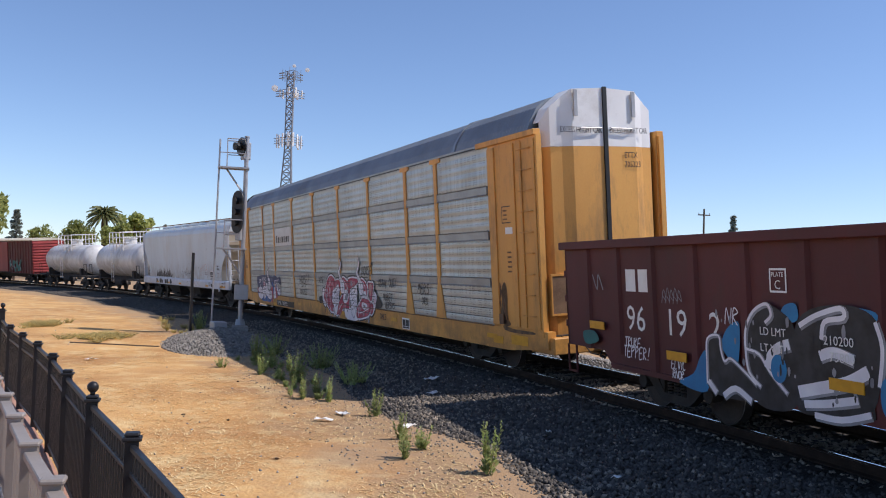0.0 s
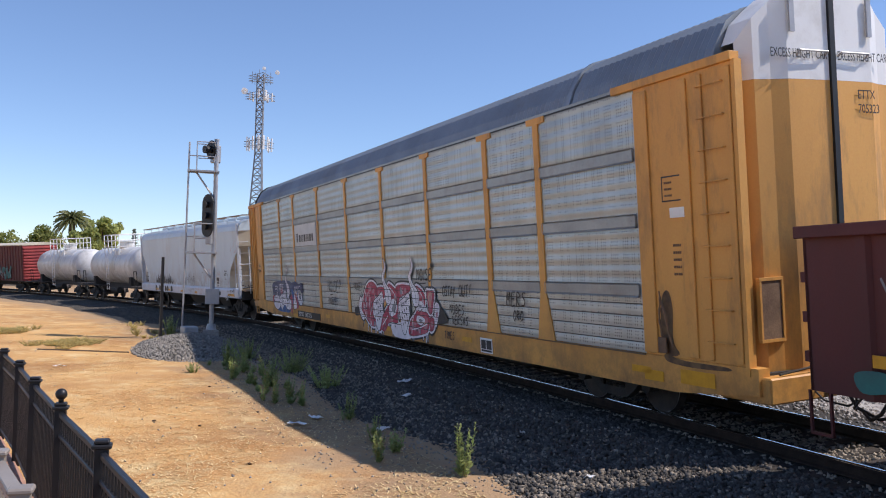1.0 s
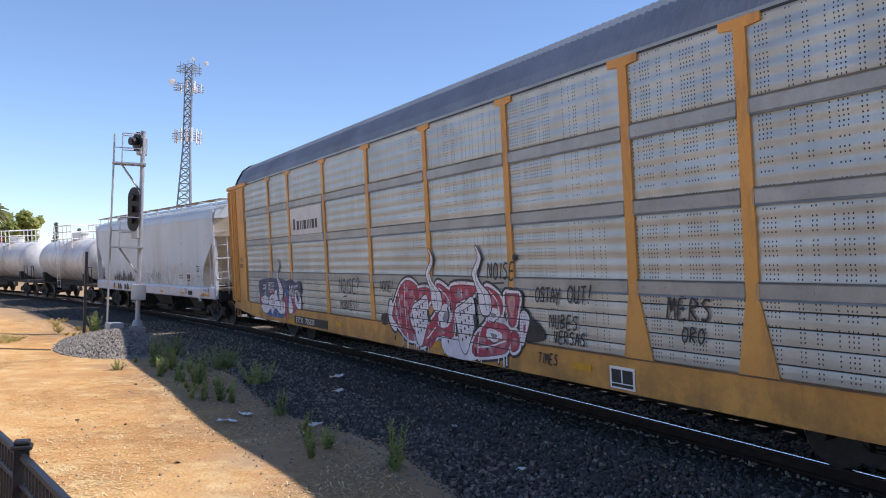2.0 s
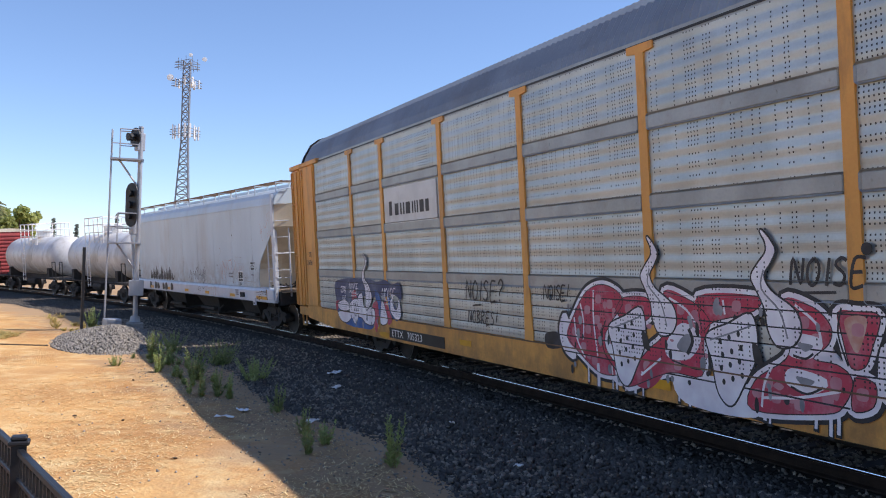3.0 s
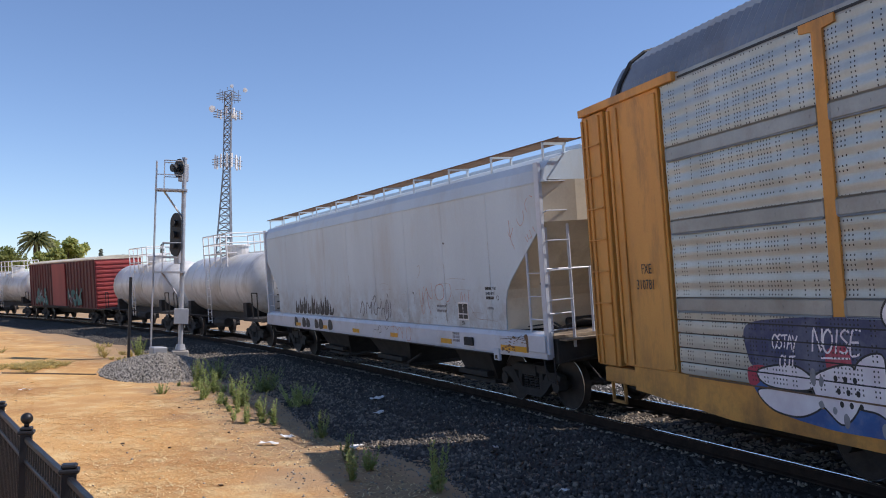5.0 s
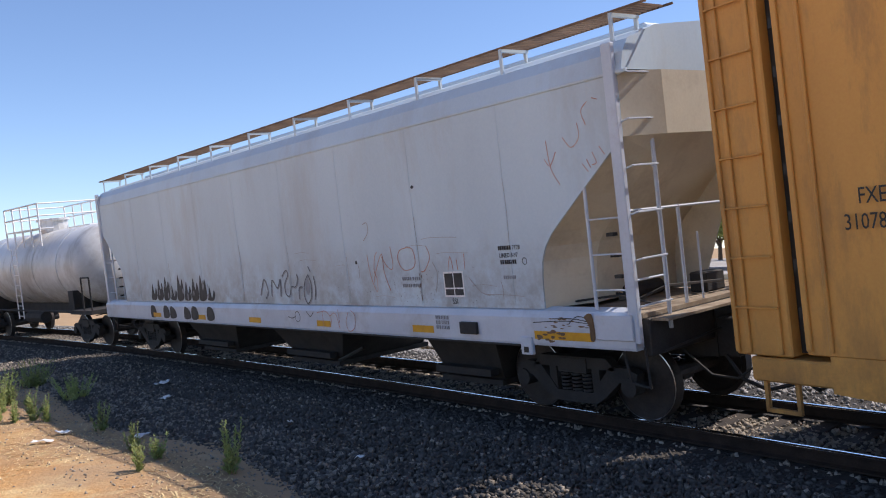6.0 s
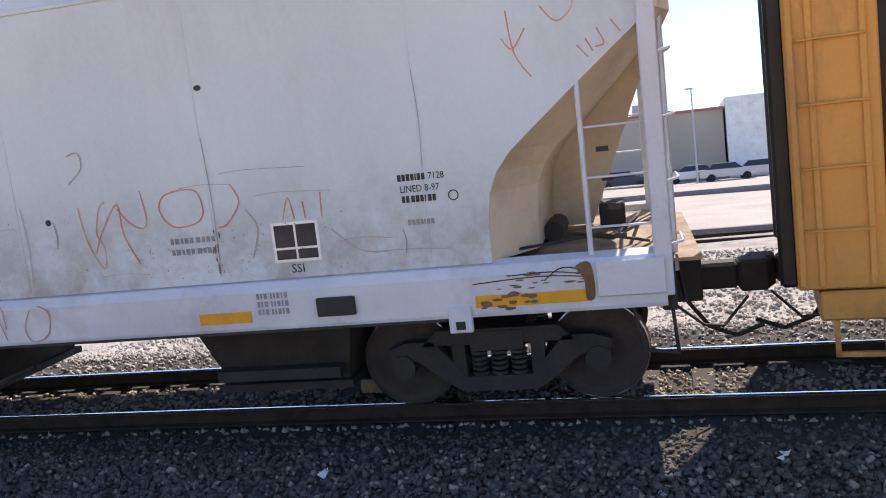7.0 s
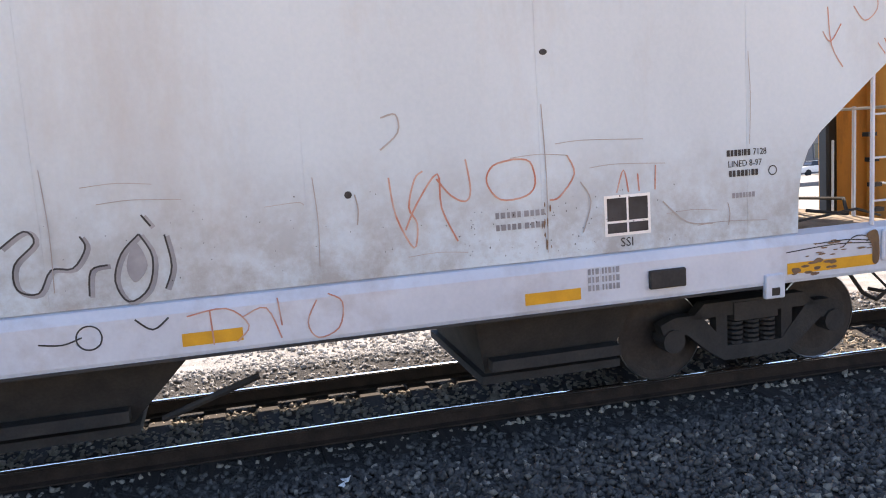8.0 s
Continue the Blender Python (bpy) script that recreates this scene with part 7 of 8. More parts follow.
def parked_car(paint_name, label):
    car = thing("parked_car", label, "car", "parked cars")
    bm = bmesh.new()
    prism_y(bm, [(-2.2, 0.35), (2.2, 0.35), (2.25, 0.65), (2.1, 0.85), (1.15, 0.98), (-1.7, 1.0), (-2.2, 0.95), (-2.28, 0.6)], -0.88, 0.88)
    bmesh.ops.bevel(bm, geom=bm.edges[:], offset=0.06, segments=2, affect="EDGES")
    part("body", bm, M[paint_name], car)
    bm = bmesh.new()
    lo, hi = [], []
    for x, y in ((-1.65, -0.82), (1.1, -0.82), (1.1, 0.82), (-1.65, 0.82)):
        lo.append(bm.verts.new((x, y, 0.98)))
        hi.append(bm.verts.new((x * 0.62 - 0.1, y * 0.82, 1.44)))
    for i in range(4):
        bm.faces.new((lo[i], lo[(i + 1) % 4], hi[(i + 1) % 4], hi[i]))
    part("cabin_glass", bm, M["glass"], car, "dark cabin glass")
    part("roof", B((-1.12, 0.58, -0.67, 0.67, 1.43, 1.475), bevel=0.015), M[paint_name], car)
    for x in (-1.35, 1.38):
        for y in (-0.82, 0.82):
            bm = bmesh.new()
            lathe_y(bm, [(y - 0.1, 0.2), (y - 0.1, 0.32), (y + 0.1, 0.32), (y + 0.1, 0.2)], 16, x, 0.32)
            part("wheel", bm, M["rubber"], car)
    for x, nm in ((2.24, "headlight"), (-2.27, "tail_light")):
        for y in (-0.65, 0.65):
            part(nm, B((x - 0.03, x + 0.03, y - 0.16, y + 0.16, 0.66, 0.78)), M["steel" if nm == "headlight" else "sprayred"], car)
    return car


lot = [parked_car("carpaint", "silver parked sedan on the street"), parked_car("carwhite", "white parked sedan on the street"), parked_car("cardark", "dark blue parked sedan on the street")]
spots = [(-46, 76.5), (-39, 76.3), (-31, 76.5), (-26, 76.2), (-20, 76.4), (-12, 76.6), (-4.5, 76.0), (1.2, 76.4), (3.9, 73.5), (6.8, 76.2), (11.5, 75.8), (17, 76.3), (23, 76.1), (29.5, 76.4), (37, 76.2), (46, 76.3), (57, 76.2)]
for k, (x, y) in enumerate(spots):
    m = pose(x, y, float(ground_z(x, y)) + 0.06, 0, 0, (0, 178, 3)[k % 3])
    if k < 3:
        lot[k].matrix_basis = m
    else:
        copy_thing(lot[(k * 2 + k // 3) % 3], m)


def street_lamp(x, y, h):
    lamp = thing("street_lamp", "slim grey street lamp on the far pavement", "street lamp", "street lamps", at=pose(x, y, float(ground_z(x, y))))
    bm = bmesh.new()
    tube(bm, (0, 0, 0), (0, 0, h), 0.09, 8, 0.06)
    part("pole", bm, M["steel"], lamp)
    part("lamp_head", B((-0.5, 0.15, -0.12, 0.12, h, h + 0.12)), M["steel"], lamp)


street_lamp(1.5, 72, 7.6)
street_lamp(-21.5, 70, 7.0)
street_lamp(22, 72, 7.6)


# ---------- trees ----------
def leaf_cloud(name, centres, radii, count, size, material, parent, seed, flat=1.0):
    """Many small leaf blades scattered through a set of clumps."""
    r = np.random.default_rng(seed)
    k = r.integers(0, len(centres), count)
    d = r.normal(size=(count, 3))
    d /= np.linalg.norm(d, axis=1, keepdims=True)
    p = np.array(centres)[k] + d * (np.array(radii)[k] * r.random(count) ** 0.45)[:, None] * np.array([1, 1, flat])
    a, b = r.normal(size=(count, 3)), r.normal(size=(count, 3))
    a /= np.linalg.norm(a, axis=1, keepdims=True)
    b -= a * np.sum(a * b, 1, keepdims=True)
    b /= np.linalg.norm(b, axis=1, keepdims=True)
    s = r.uniform(0.6, 1.3, (count, 1)) * size
    v = np.stack([p - a * s, p + b * s * 0.55, p + a * s, p - b * s * 0.55], 1).reshape(-1, 3)
    me = bpy.data.meshes.new(name)
    me.from_pydata(v.tolist(), [], np.arange(4 * count).reshape(-1, 4).tolist())
    me.materials.append(material)
    ob = new(name, me)
    ob.parent = parent
    return tagged(ob, kind="stuff")


def polar(az, d):
    return d * math.sin(radians(az)), d * math.cos(radians(az))


def round_tree(az, d, height, width, seed, label="round-crowned leafy green tree"):
    x, y = polar(az, d)
    t = thing("tree", label, "tree", at=pose(x, y, -0.45))
    r = random.Random(seed)
    bm = bmesh.new()
    tube(bm, (0, 0, 0), (0.1, 0, height * 0.45), height * 0.035, 8, height * 0.022)
    cs, rs = [], []
    for i in range(22):
        a, q = r.uniform(0, 6.28), r.random() ** 0.5 * width * 0.36
        h = height * (0.5 + 0.4 * r.random() * (1 - 0.5 * q / width))
        cs.append((q * math.cos(a), q * math.sin(a), h))
        rs.append(width * r.uniform(0.10, 0.2))
        if i < 9:
            tube(bm, (0.1, 0, height * (0.3 + 0.02 * i)), cs[-1], height * 0.014, 5, height * 0.004)
    part("trunk", bm, M["bark"], t)
    leaf_cloud("crown", cs, rs, 2600, height * 0.022 + 0.06, M["leaf"], t, seed)
    return t


def conifer(az, d, height, width, seed, label="dark ragged conifer against the sky"):
    x, y = polar(az, d)
    t = thing("conifer", label, "tree", at=pose(x, y, -0.45))
    r = random.Random(seed)
    bm = bmesh.new()
    tube(bm, (0, 0, 0), (0, 0, height), height * 0.02, 7, 0.03)
    cs, rs = [], []
    for i in range(46):
        f = 0.22 + 0.76 * i / 45
        a = i * 2.4 + r.uniform(-0.4, 0.4)
        q = width * 0.5 * (1.05 - f) * r.uniform(0.5, 1.1)
        tip = (q * math.cos(a), q * math.sin(a), height * f - q * 0.15)
        tube(bm, (0, 0, height * f), tip, 0.05, 4, 0.015)
        for w in (0.45, 0.8, 1.0):
            cs.append((tip[0] * w, tip[1] * w, height * f - q * 0.15 * w))
            rs.append(width * 0.05 + 0.12)
    part("trunk", bm, M["bark"], t)
    leaf_cloud("crown", cs, rs, 2600, height * 0.012 + 0.06, M["conifer"], t, seed, 0.6)
    return t


def palm_tree(az, d, height):
    x, y = polar(az, d)
    t = thing("palm_tree", "tall date palm with a dense drooping crown", "tree", at=pose(x, y, -0.45))
    bm = bmesh.new()
    for k in range(9):
        tube(bm, (0, 0, height * 0.72 * k / 9), (0, 0, height * 0.72 * (k + 1) / 9), 0.36, 9, 0.32)
    tube(bm, (0, 0, height * 0.70), (0, 0, height * 0.78), 0.34, 9, 0.6)
    part("trunk", bm, M["bark"], t)
    r = random.Random(4)
    for i in range(84):
        bm = bmesh.new()
        a, lift = i * 2.399, 1.5 - 1.9 * (i / 84)
        L = height * r.uniform(0.18, 0.23)
        prev = None
        for k in range(9):
            u = k / 8
            rad = L * u * math.cos(lift * 0.8) + 0.1
            z = height * 0.78 + L * (math.sin(lift) * u - 0.55 * u * u)
            c = Vector((rad * math.cos(a), rad * math.sin(a), z))
            w = 0.17 * math.sin(math.pi * (0.1 + 0.85 * u)) + 0.02
            sx = Vector((-math.sin(a), math.cos(a), 0)) * w
            cur = (c - sx - Vector((0, 0, 0.18)), c, c + sx - Vector((0, 0, 0.18)))
            if prev:
                for s0, s1 in ((0, 1), (1, 2)):
                    bm.faces.new([bm.verts.new(p) for p in (prev[s0], prev[s1], cur[s1], cur[s0])]) if k % 2 or w < 0.3 else bm.faces.new([bm.verts.new(p) for p in (prev[s0].lerp(prev[s1], 0.15), prev[s1], cur[s1], cur[s0].lerp(cur[s1], 0.3))])
            prev = cur
        part("frond", bm, M["palm"], t)


palm_tree(-95.8, 130, 12.4)
round_tree(-94.1, 135, 11.3, 6.6, 1)
round_tree(-97.1, 138, 9.6, 6.4, 2)
round_tree(-95.0, 128, 9.0, 5.0, 3, "small leafy tree beside the palm")
round_tree(-99.4, 140, 8.4, 5.4, 5, "low leafy tree behind the box car")
round_tree(-102.6, 95, 10.6, 5.4, 6, "tall leafy tree at the bend of the track")
conifer(-100.7, 130, 9.7, 4.6, 7, "grey-green ragged conifer beyond the train")
conifer(-92.2, 150, 9.6, 2.6, 8)
conifer(-90.9, 165, 9.4, 2.6, 9)
conifer(-88.6, 210, 14.0, 3.6, 10, "pale slender far conifer")
conifer(-55.6, 120, 11.8, 3.4, 11)
conifer(-17.3, 120, 11.6, 3.0, 12)
for k, (az, d, h, w) in enumerate(((8.0, 95, 8.5, 7), (10.5, 97, 7.8, 7), (6.6, 99, 9.4, 5), (13.4, 98, 8.4, 6), (-36.0, 96, 7.5, 6), (-38.5, 98, 8.0, 6), (-33.5, 110, 9.0, 6))):
    round_tree(az, d, h, w, 30 + k, "leafy street tree beyond the parked cars")


def utility_pole(az, d, h):
    x, y = polar(az, d)
    p = thing("utility_pole", "dark wooden utility pole with a short crossarm", "utility pole", at=pose(x, y, -0.45))
    bm = bmesh.new()
    tube(bm, (0, 0, 0), (0, 0, h), 0.16, 8, 0.12)
    part("pole", bm, M["bark"], p)
    part("crossarm", B((-0.06, 0.06, -0.9, 0.9, h - 0.9, h - 0.75)), M["bark"], p)
    for yy in (-0.8, 0.8):
        bm = bmesh.new()
        tube(bm, (0, yy, h - 0.75), (0, yy, h - 0.55), 0.05)
        part("insulator", bm, M["steel"], p)


utility_pole(-57.4, 120, 12.6)


# ---------- cell tower ----------
def cell_tower():
    x, y = polar(-84.65, 120)
    t = thing("cell_tower", "tall grey lattice cell tower with panel antennas and dishes", "cell tower", at=pose(x, y, -0.45))
    H = 30.0

    def leg(k, z):
        r = 0.62 if z > 19 else 0.62 + (19 - z) * 0.065
        a = 2 * math.pi * k / 3 + 0.35
        return Vector((r * math.cos(a), r * math.sin(a), z))
    for k in range(3):
        bm = bmesh.new()
        tube(bm, leg(k, 0), leg(k, 19), 0.14, 6, 0.11)
        tube(bm, leg(k, 19), leg(k, H), 0.11, 6, 0.09)
        part("leg", bm, M["zinc"], t)
    bm = bmesh.new()
    z = 0.0
    while z < H - 0.9:
        for k in range(3):
            tube(bm, leg(k, z), leg((k + 1) % 3, z + 1), 0.048, 4)
            tube(bm, leg((k + 1) % 3, z), leg(k, z + 1), 0.048, 4)
            tube(bm, leg(k, z), leg((k + 1) % 3, z), 0.048, 4)
        z += 1.0
    ob = part("lattice_bracing", bm, M["zinc"], t)
    tagged(ob, kind="stuff")
    for zc, n, rad in ((20.4, 9, 2.3), (27.0, 6, 2.3), (29.5, 6, 1.9)):
        bm = bmesh.new()
        for k in range(3):
            a, b = [Vector((rad * math.cos(q), rad * math.sin(q), zc)) for q in (2 * math.pi * k / 3, 2 * math.pi * (k + 1) / 3)]
            for dz in (-0.35, 0.35):
                tube(bm, a + Vector((0, 0, dz)), b + Vector((0, 0, dz)), 0.05, 5)
            tube(bm, leg(k, zc), a, 0.05, 5)
        part("antenna_mount", bm, M["zinc"], t)
        for k in range(n):
            f = (k + 0.5) / n * 3
            i, u = int(f), f - int(f)
            a, b = [Vector((rad * math.cos(q), rad * math.sin(q), 0)) for q in (2 * math.pi * i / 3, 2 * math.pi * (i + 1) / 3)]
            c = a.lerp(b, u)
            if zc < 28:
                part("panel_antenna", B((-0.07, 0.07, -0.13, 0.13, -0.95, 0.95) if zc < 22 else (-0.07, 0.07, -0.13, 0.13, -0.6, 0.6), bevel=0.02), M["white"], t, at=pose(c.x, c.y, zc, 0, 0, math.degrees(math.atan2(c.y, c.x))))
            else:
                part("antenna_rod", B((-0.03, 0.03, -0.03, 0.03, -0.8, 0.9)), M["zinc"], t, at=pose(c.x, c.y, zc))
    for dy, z, r in ((-2.3, 27.3, 0.45), (2.0, 30.2, 0.32), (0.2, 30.6, 0.25), (0.6, 26.6, 0.4)):
        bm = bmesh.new()
        lathe_x(bm, [(0.0, r * 0.2), (0.1, r * 0.8), (0.16, r), (0.22, r * 0.98), (0.24, r * 0.4)], 14)
        part("dish", bm, M["white"], t, "round white dish", at=pose(0.9, dy, z, 0, 0, -6))


cell_tower()


# ---------- rail signal ----------
def rail_signal():
    s = thing("rail_signal", "grey two-headed rail signal mast with ladder and platforms", "rail signal", at=pose(*SIGNAL, 0, 0, -2))
    part("foundation", B((-0.3, 0.3, -0.3, 0.3, -0.35, 0.08), bevel=0.03), M["concrete"], s, "concrete foundation block")
    bm = bmesh.new()
    tube(bm, (0, 0, 0.1), (0, 0, 0.32), 0.20, 12, 0.15)
    tube(bm, (0, 0, 0.3), (0, 0, 7.33), 0.085, 12)
    tube(bm, (0, 0, 7.33), (0, 0, 7.39), 0.10, 12)
    part("mast", bm, M["steel"], s)
    part("junction_box", B((0.06, 0.34, -0.26, 0.26, 1.08, 1.66), bevel=0.02), M["steel"], s, "grey junction box")
    for dx in (-0.18, 0.18):
        bm = bmesh.new()
        tube(bm, (dx, -1.06, -0.1), (dx, -1.0, 7.2), 0.036, 6)
        part("ladder_rail", bm, M["steel"], s)
    rung_bm = bmesh.new()
    tube(rung_bm, (-0.18, 0, 0), (0.18, 0, 0), 0.014, 5)
    rung = mesh_of("rung", rung_bm, M["steel"])
    for k in range(23):
        part("rung", rung, None, s, at=pose(0, -1.06 + 0.06 * (0.2 + 0.3 * k) / 7.3, 0.2 + 0.3 * k))
    for z in (6.12, 3.02):
        bm = B((-0.32, 0.32, -1.05, 0.12, z - 0.03, z + 0.03))
        part("platform", bm, M["steel"], s)
        bm = bmesh.new()
        tube(bm, (0.0, -0.75, z), (0.0, -0.08, z - 0.95), 0.04, 6)
        part("brace", bm, M["steel"], s)
        bm = bmesh.new()
        for dx in (-0.3, 0.3):
            pipe(bm, [(dx, -0.72, z), (dx, -0.72, z + 1.1), (dx, -0.05, z + 1.1)], 0.022)
            tube(bm, (dx, -0.72, z + 0.55), (dx, -0.05, z + 0.55), 0.018)
        part("guard_rail", bm, M["steel"], s)
        bm = bmesh.new()
        tube(bm, (0, -1.03, z + 0.6), (0, -0.1, z + 0.6), 0.02)
        part("ladder_tie", bm, M["steel"], s)
    # upper head: single hooded lamp on a round board; lower head: tall board with three hoods
    bm = bmesh.new()
    lathe_x(bm, [(-0.02, 0.36), (0.02, 0.36)], 24)
    head = part("backboard", bm, M["black"], s, "black round backing board", at=pose(0.0, -0.2, 6.98, 0, 0, -62))
    bm = bmesh.new()
    tube(bm, (0.03, 0, 0), (0.3, 0, -0.02), 0.14, 12, 0.15)
    part("hood", bm, M["black"], head)
    part("lamp_case", B((-0.35, -0.03, -0.14, 0.14, -0.5, 0.18), bevel=0.03), M["steel"], head)
    bm = bmesh.new()
    outline = [(0.34 * math.cos(a), 0.46 * (1 if math.sin(a) > 0 else -1) + 0.36 * math.sin(a)) for a in np.linspace(0, 2 * math.pi, 29)[:-1]]
    prism_x(bm, outline, -0.02, 0.02)
    head = part("backboard", bm, M["black"], s, "black tall oval backing board", at=pose(0.02, -0.26, 4.45, 0, 0, -55))
    for dz in (-0.42, 0.0, 0.42):
        bm = bmesh.new()
        tube(bm, (0.03, 0, dz), (0.16, 0, dz - 0.01), 0.12, 12, 0.13)
        part("hood", bm, M["black"], head)
    part("lamp_case", B((-0.3, -0.03, -0.16, 0.16, -1.1, 0.6), bevel=0.03), M["steel"], head)


rail_signal()
bm = bmesh.new()
tube(bm, (0, 0, -0.6), (0, 0, 2.95), 0.055, 8)
solid("track_post", bm, M["fence"], "plain dark metal post beside the signal", "post", at=pose(-33.6, -0.25, -0.35))
bm = B((-0.35, 0.35, -0.25, 0.25, 0, 0.28), bevel=0.03)
solid("cable_box", bm, M["steel"], "low grey cable box on the gravel", "box", at=pose(-32.9, 0.75, -0.2, 0, 0, 12))


# ---------- weeds ----------
def weed(x, y, h, w, seed, material="weed", label="green roadside weed in the gravel", lift=None):
    t = thing("weed", label, "weed", "weeds", at=pose(x, y, (float(ground_z(x, y)) if lift is None else lift) - 0.02))
    r = random.Random(seed)
    bm, bl = bmesh.new(), bmesh.new()
    n = max(3, int(w * 26))
    for i in range(n):
        a, q = r.uniform(0, 6.28), w * 0.5 * r.random()
        bx, by = q * math.cos(a) * 0.4, q * math.sin(a) * 0.4
        hh = h * r.uniform(0.55, 1.0)
        tip = Vector((bx + q * math.cos(a) * 0.8, by + q * math.sin(a) * 0.8, hh))
        base = Vector((bx, by, 0))
        tube(bm, base, tip, 0.006, 4, 0.002)
        m = int(16 + hh * 30)
        for k in range(m):
            u = 0.06 + 0.94 * k / m
            c = base.lerp(tip, u)
            b = r.uniform(0, 6.28)
            L = r.uniform(0.05, 0.10) * (1.25 - 0.75 * u) * (0.8 + 0.5 * h)
            d = Vector((math.cos(b), math.sin(b), r.uniform(0.4, 1.3))).normalized() * L
            s = Vector((-math.sin(b), math.cos(b), 0)) * L * 0.22
            bl.faces.new([bl.verts.new(p) for p in (c - s * 0.3, c + d * 0.5 - s, c + d, c + d * 0.5 + s)])
    tagged(part("stem", bm, M[material], t), kind="stuff")
    tagged(part("leaves", bl, M[material], t), kind="stuff")
    return t


big = [(-23.8, 1.6, 0.85, 0.6), (-22.0, 1.82, 0.6, 0.5), (-18.95, 2.12, 0.78, 0.6), (-17.15, 2.32, 0.6, 0.35), (-18.6, 3.36, 0.6, 1.1), (-12.44, 2.97, 0.42, 0.28), (-14.9, 3.04, 0.55, 0.3), (-22.1, 0.62, 0.3, 0.4), (-10.05, 3.5, 0.72, 0.34),
       (-11.0, 2.67, 0.5, 0.32), (-11.56, 3.04, 0.42, 0.3), (-16.76, 2.0, 0.55, 0.3), (-16.6, 2.5, 0.5, 0.25), (-20.66, 1.46, 0.5, 0.4), (-35.6, 0.13, 0.9, 0.6), (-21.6, 3.0, 0.7, 1.0), (-25.5, 2.2, 0.7, 0.9)]
for k, (x, y, h, w) in enumerate(big):
    weed(x, y, h, w, 100 + k)
rr = random.Random(8)
for k in range(26):
    s = -25 + 8 * k / 25
    x, y, _ = beside(s, 5.55 + 0.35 * math.sin(k * 1.7) + rr.uniform(-0.15, 0.15))
    weed(x, y, rr.uniform(0.15, 0.42), rr.uniform(0.12, 0.3), 200 + k, label="small green weed at the edge of the gravel")
for k in range(14):
    x, y = -29.5 - 0.9 * k + rr.uniform(-0.5, 0.5), 0.6 - 0.12 * k + rr.uniform(-0.9, 0.6)
    weed(x, y, rr.uniform(0.18, 0.35), rr.uniform(0.3, 0.6), 240 + k, "drygrass", "dry yellow-green grass tuft")
for k in range(60):
    cx, cy = ((-37.2, -5.8), (-30.3, -3.0))[k % 2]
    weed(cx + rr.gauss(0, 0.8), cy + rr.gauss(0, 0.35), rr.uniform(0.10, 0.24), rr.uniform(0.5, 1.0), 300 + k, "drygrass", "dry yellow-green grass tuft")


# ---------- litter ----------
def wood_block(x, y, z):
    bm = bmesh.new()
    box(bm, -0.17, 0.17, -0.09, 0.09, 0.0, 0.11, bevel=0.012)
    solid("wood_block", bm, M["board"], "tan broken wood block lying between the rails", "wood block", "litter", at=pose(x, y, z, 4, 6, 25))


wood_block(-3.35, 8.75, -0.10)


def scrap(x, y, w, d, seed, z=None):
    r = random.Random(seed)
    bm = bmesh.new()
    grid = [[bm.verts.new((w * (i / 4 - 0.5) + r.uniform(-0.02, 0.02), d * (j / 3 - 0.5) + r.uniform(-0.02, 0.02), 0.03 + r.uniform(0, 0.05))) for i in range(5)] for j in range(4)]
    for j in range(3):
        for i in range(4):
            bm.faces.new((grid[j][i], grid[j][i + 1], grid[j + 1][i + 1], grid[j + 1][i]))
    ex = bmesh.ops.extrude_face_region(bm, geom=bm.faces[:])
    for v in (q for q in ex["geom"] if isinstance(q, bmesh.types.BMVert)):
        v.co.z -= 0.004
    zz = float(max(ground_z(x, y), bed_z(float(lateral(x, y)))))
    solid("litter", bm, M["white"], "crumpled white scrap of litter on the ground", "litter", "litter", at=pose(x, y, zz, 0, 0, r.uniform(0, 180)))


for k, (x, y, w, d) in enumerate(((-18.5, 5.05, 0.55, 0.22), (-15.0, 2.5, 0.28, 0.12), (-16.6, 4.6, 0.3, 0.14), (-13.4, 3.3, 0.3, 0.1), (-14.4, 2.1, 0.3, 0.12), (-24.0, -2.6, 0.3, 0.15), (-9.4, 4.9, 0.12, 0.08), (-12.2, 5.2, 0.14, 0.07), (-5.2, 4.9, 0.1, 0.06), (-3.0, 6.4, 0.16, 0.05), (0.6, 6.7, 0.18, 0.05))):
    scrap(x, y, w, d, k)
r2 = random.Random(5)
for k in range(10):
    x, y = -r2.uniform(5.5, 22), r2.uniform(-0.2, 2.2)
    if lateral(x, y) < 5.3:
        continue
    bm = bmesh.new()
    bmesh.ops.create_icosphere(bm, subdivisions=1, radius=0.032)
    for v in bm.verts:
        v.co *= r2.uniform(0.6, 1.3)
        v.co.z *= 0.6
    solid("dirt_clod", bm, M["bark"], "small dark dirt clod", "clod", "dirt clods", at=pose(x, y, float(ground_z(x, y)) + 0.015, 0, 0, r2.uniform(0, 360)))
bm = bmesh.new()
pipe(bm, [(x, y, float(ground_z(x, y)) + 0.01) for x, y in ((-28.3, -3.7), (-28.15, -2.9), (-28.05, -2.1), (-27.9, -1.1))], 0.03)
solid("buried_pipe", bm, M["bark"], "thin dark pipe lying on the dirt", "pipe")


# ---------- station fence, railing and brick strip ----------
FENCE = [(-1.9, 0.62, 0.80), (-3.95, 0.16, 0.80), (-6.31, -0.40, 0.80), (-8.13, -0.86, 0.80), (-10.1, -1.33, 0.80), (-11.96, -1.76, 0.80), (-13.8, -2.24, 0.80), (-15.5, -2.75, 0.80), (-17.4, -3.3, 0.80), (-20.2, -4.0, 0.95)]


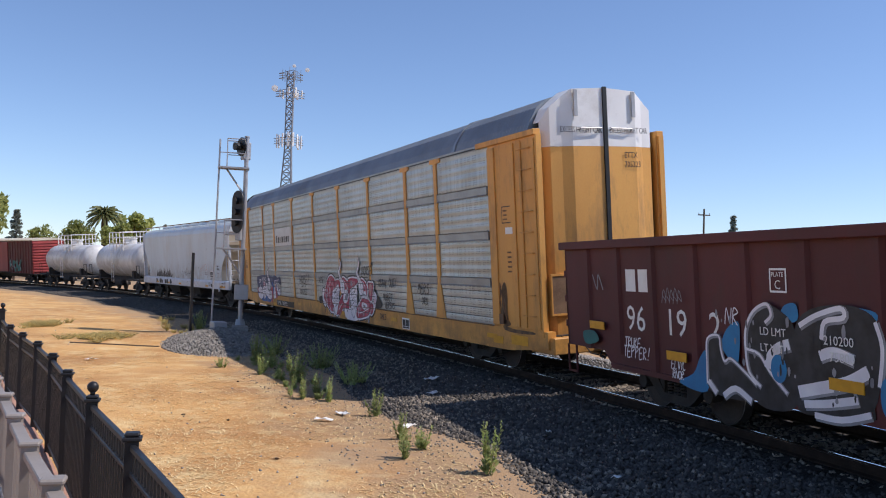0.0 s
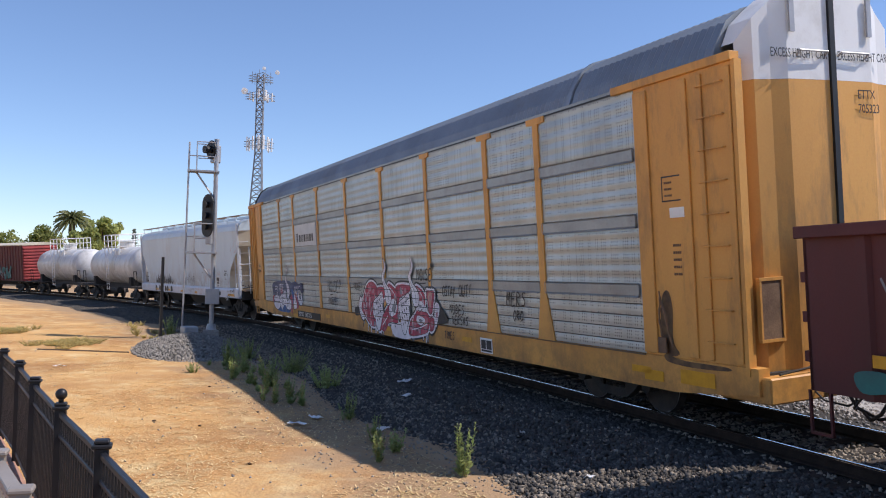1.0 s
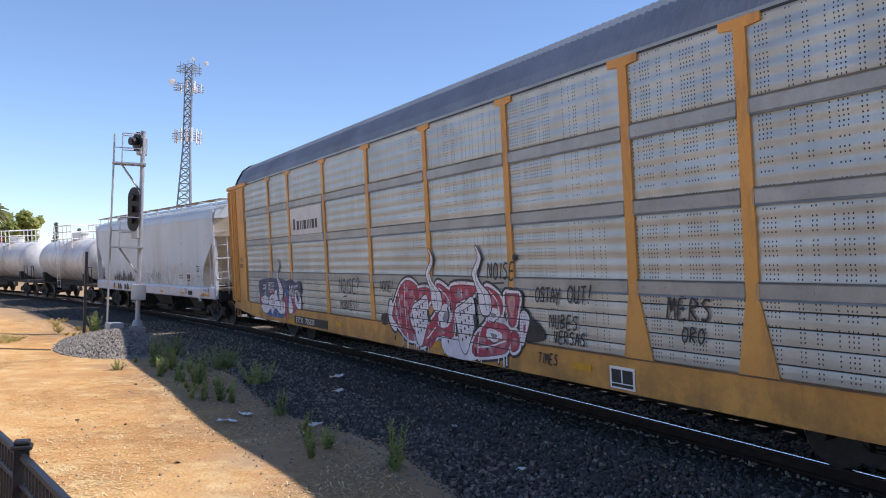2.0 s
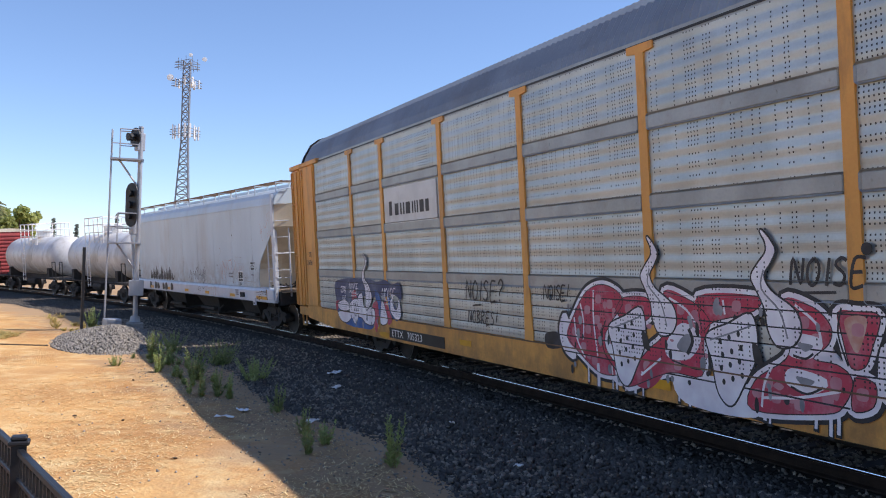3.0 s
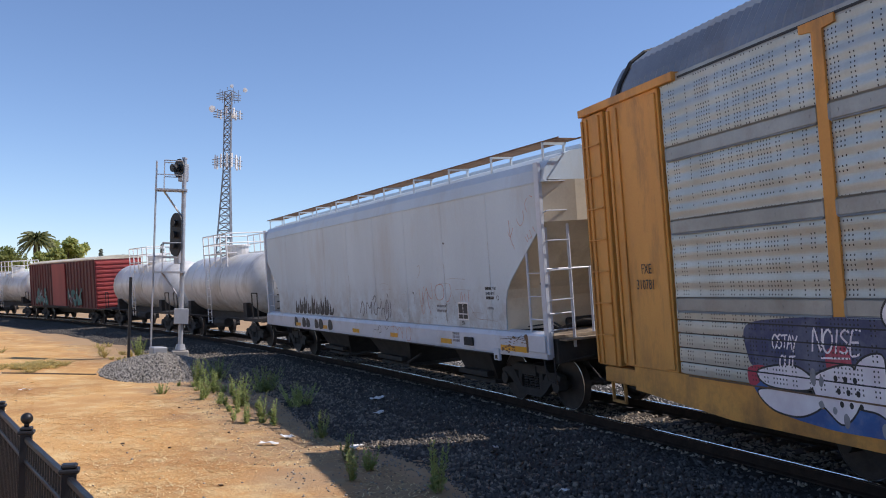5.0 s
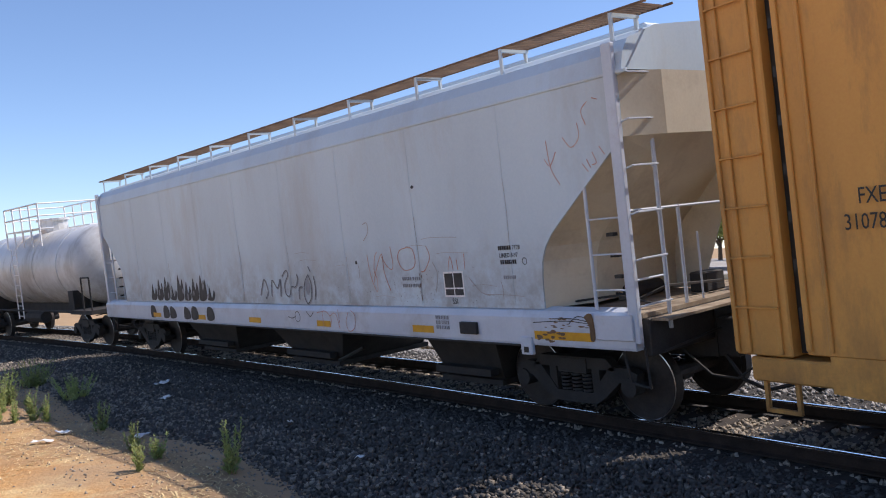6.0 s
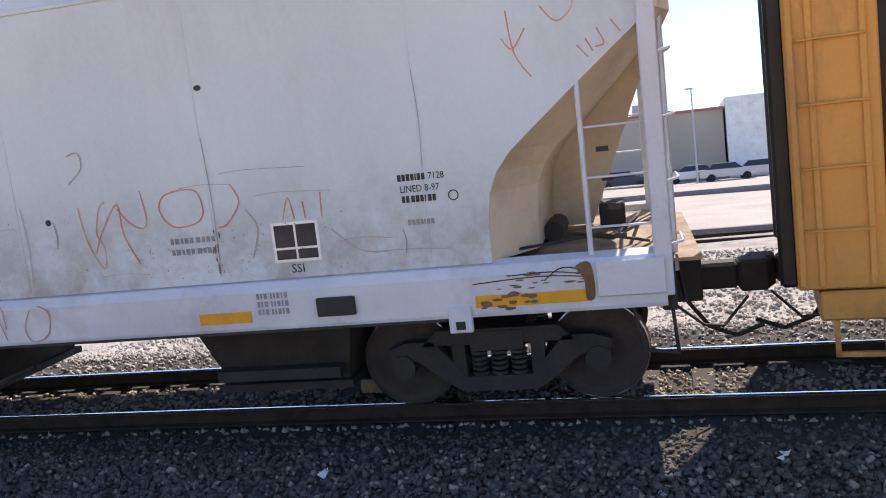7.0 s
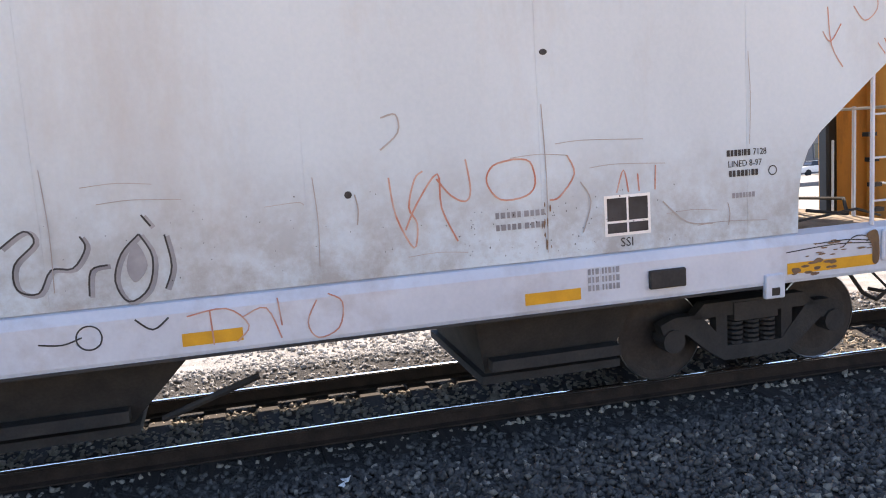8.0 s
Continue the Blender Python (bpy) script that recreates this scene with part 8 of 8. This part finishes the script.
def iron_fence():
    f = thing("iron_fence", "black ornamental iron fence with ball finials", "fence")
    base = -0.36
    picket_bm = bmesh.new()
    box(picket_bm, -0.011, 0.011, -0.011, 0.011, base + 0.06, 0.78)
    picket = mesh_of("picket", picket_bm, M["fence"])
    for k, (x, y, z) in enumerate(FENCE):
        bm = bmesh.new()
        box(bm, x - 0.045, x + 0.045, y - 0.045, y + 0.045, base - 0.1, z + 0.02)
        box(bm, x - 0.065, x + 0.065, y - 0.065, y + 0.065, z + 0.02, z + 0.05, bevel=0.008)
        box(bm, x - 0.05, x + 0.05, y - 0.05, y + 0.05, z + 0.05, z + 0.08, bevel=0.01)
        post = part("fence_post", bm, M["fence"], f)
        if k in (3, 9):
            bm = bmesh.new()
            tube(bm, (x, y, z + 0.08), (x, y, z + 0.12), 0.022, 10)
            bmesh.ops.create_uvsphere(bm, u_segments=14, v_segments=10, radius=0.05, matrix=Matrix.Translation((x, y, z + 0.15)))
            part("finial", bm, M["fence"], post, "black ball finial", smooth=True)
    for (x0, y0, z0), (x1, y1, z1) in zip(FENCE, FENCE[1:]):
        d = Vector((x1 - x0, y1 - y0, 0))
        L = d.length
        ang = math.degrees(math.atan2(d.y, d.x))
        for z, h in ((0.80, 0.045), (0.62, 0.035), (base + 0.10, 0.035)):
            part("fence_rail", B((0.047, L - 0.047, -0.022, 0.022, z - h, z), bevel=0.006), M["fence"], f, at=pose(x0, y0, 0, 0, 0, ang))
        n = int(L / 0.105)
        for i in range(1, n):
            part("picket", picket, None, f, at=pose(x0 + d.x * i / n, y0 + d.y * i / n, 0, 0, 0, ang))


iron_fence()
RAILING = [(-2.4, 0.19), (-3.5, -0.15), (-4.65, -0.5), (-5.81, -0.82), (-7.02, -1.16), (-8.3, -1.5), (-9.6, -1.84), (-10.9, -2.2), (-12.2, -2.56)]


def ramp_railing():
    f = thing("ramp_railing", "taupe metal ramp railing with capped square posts", "railing")
    base = -0.34
    bal_bm = bmesh.new()
    box(bal_bm, -0.012, 0.012, -0.012, 0.012, base + 0.12, 0.58)
    bal = mesh_of("baluster", bal_bm, M["rail_tan"])
    for x, y in RAILING:
        post = part("railing_post", B((x - 0.055, x + 0.055, y - 0.055, y + 0.055, base - 0.1, 0.66)), M["rail_tan"], f)
        part("post_cap", B((x - 0.075, x + 0.075, y - 0.075, y + 0.075, 0.661, 0.70), bevel=0.012), M["rail_tan"], post)
    for (x0, y0), (x1, y1) in zip(RAILING, RAILING[1:]):
        d = Vector((x1 - x0, y1 - y0, 0))
        L, ang = d.length, math.degrees(math.atan2(d.y, d.x))
        for z, h, w in ((0.63, 0.06, 0.05), (base + 0.14, 0.04, 0.025)):
            part("handrail", B((0.057, L - 0.057, -w, w, z - h, z), bevel=0.008), M["rail_tan"], f, at=pose(x0, y0, 0, 0, 0, ang))
        for i in range(1, 10):
            part("baluster", bal, None, f, at=pose(x0 + d.x * i / 10, y0 + d.y * i / 10, 0, 0, 0, ang))


ramp_railing()


def brick_strip():
    walkway = tagged(new("brick_walkway"), "pink brick paving strip between fence and railing", "pavement", kind="structure")
    bed = bmesh.new()
    a0, a1 = Vector((-1.8, 0.62, 0)), Vector((-20.5, -4.1, 0))
    d = (a1 - a0).normalized()
    nrm = Vector((d.y, -d.x, 0)) * -1
    vs = [bed.verts.new(p) for p in (a0 - nrm * 0.16, a1 - nrm * 0.16, a1 + nrm * 3.2, a0 + nrm * 3.2)]
    top = bed.faces.new(vs)
    ex = bmesh.ops.extrude_face_region(bed, geom=[top])
    for v in (q for q in ex["geom"] if isinstance(q, bmesh.types.BMVert)):
        v.co.z += 0
    for v in bed.verts:
        v.co.z = -0.375
    for v in vs:
        v.co.z = -0.7
    bmesh.ops.recalc_face_normals(bed, faces=bed.faces)
    part("paving_bed", bed, M["brick"], walkway, "sandy brick bed")
    bb = bmesh.new()
    box(bb, -0.098, 0.098, -0.047, 0.047, -0.03, 0.02, bevel=0.006)
    brick = mesh_of("brick", bb, M["brick"])
    ang = math.degrees(math.atan2(d.y, d.x))
    side = nrm if nrm.y < 0 else -nrm
    r = random.Random(9)
    for i in range(42):
        for j in range(7):
            p = a0 + d * (2.2 + 0.204 * i + (0.102 if j % 2 else 0)) + side * (0.0 + 0.103 * j)
            part("brick", brick, None, walkway, at=pose(p.x, p.y, -0.372 + r.uniform(-0.003, 0.003), 0, 0, ang))


brick_strip()

# ---------- ties ----------
tb = bmesh.new()
box(tb, -0.115, 0.115, -1.3, 1.3, -0.38, -0.176, bevel=0.012)
tie = mesh_of("tie", tb, M["tie"])
for k in range(150):
    x, y, th = curve_at(-62 + 0.54 * k)
    part("tie", tie, None, track, at=pose(x, y, 0.75 * CANT, math.degrees(CANT), 0, math.degrees(th)))

motions()
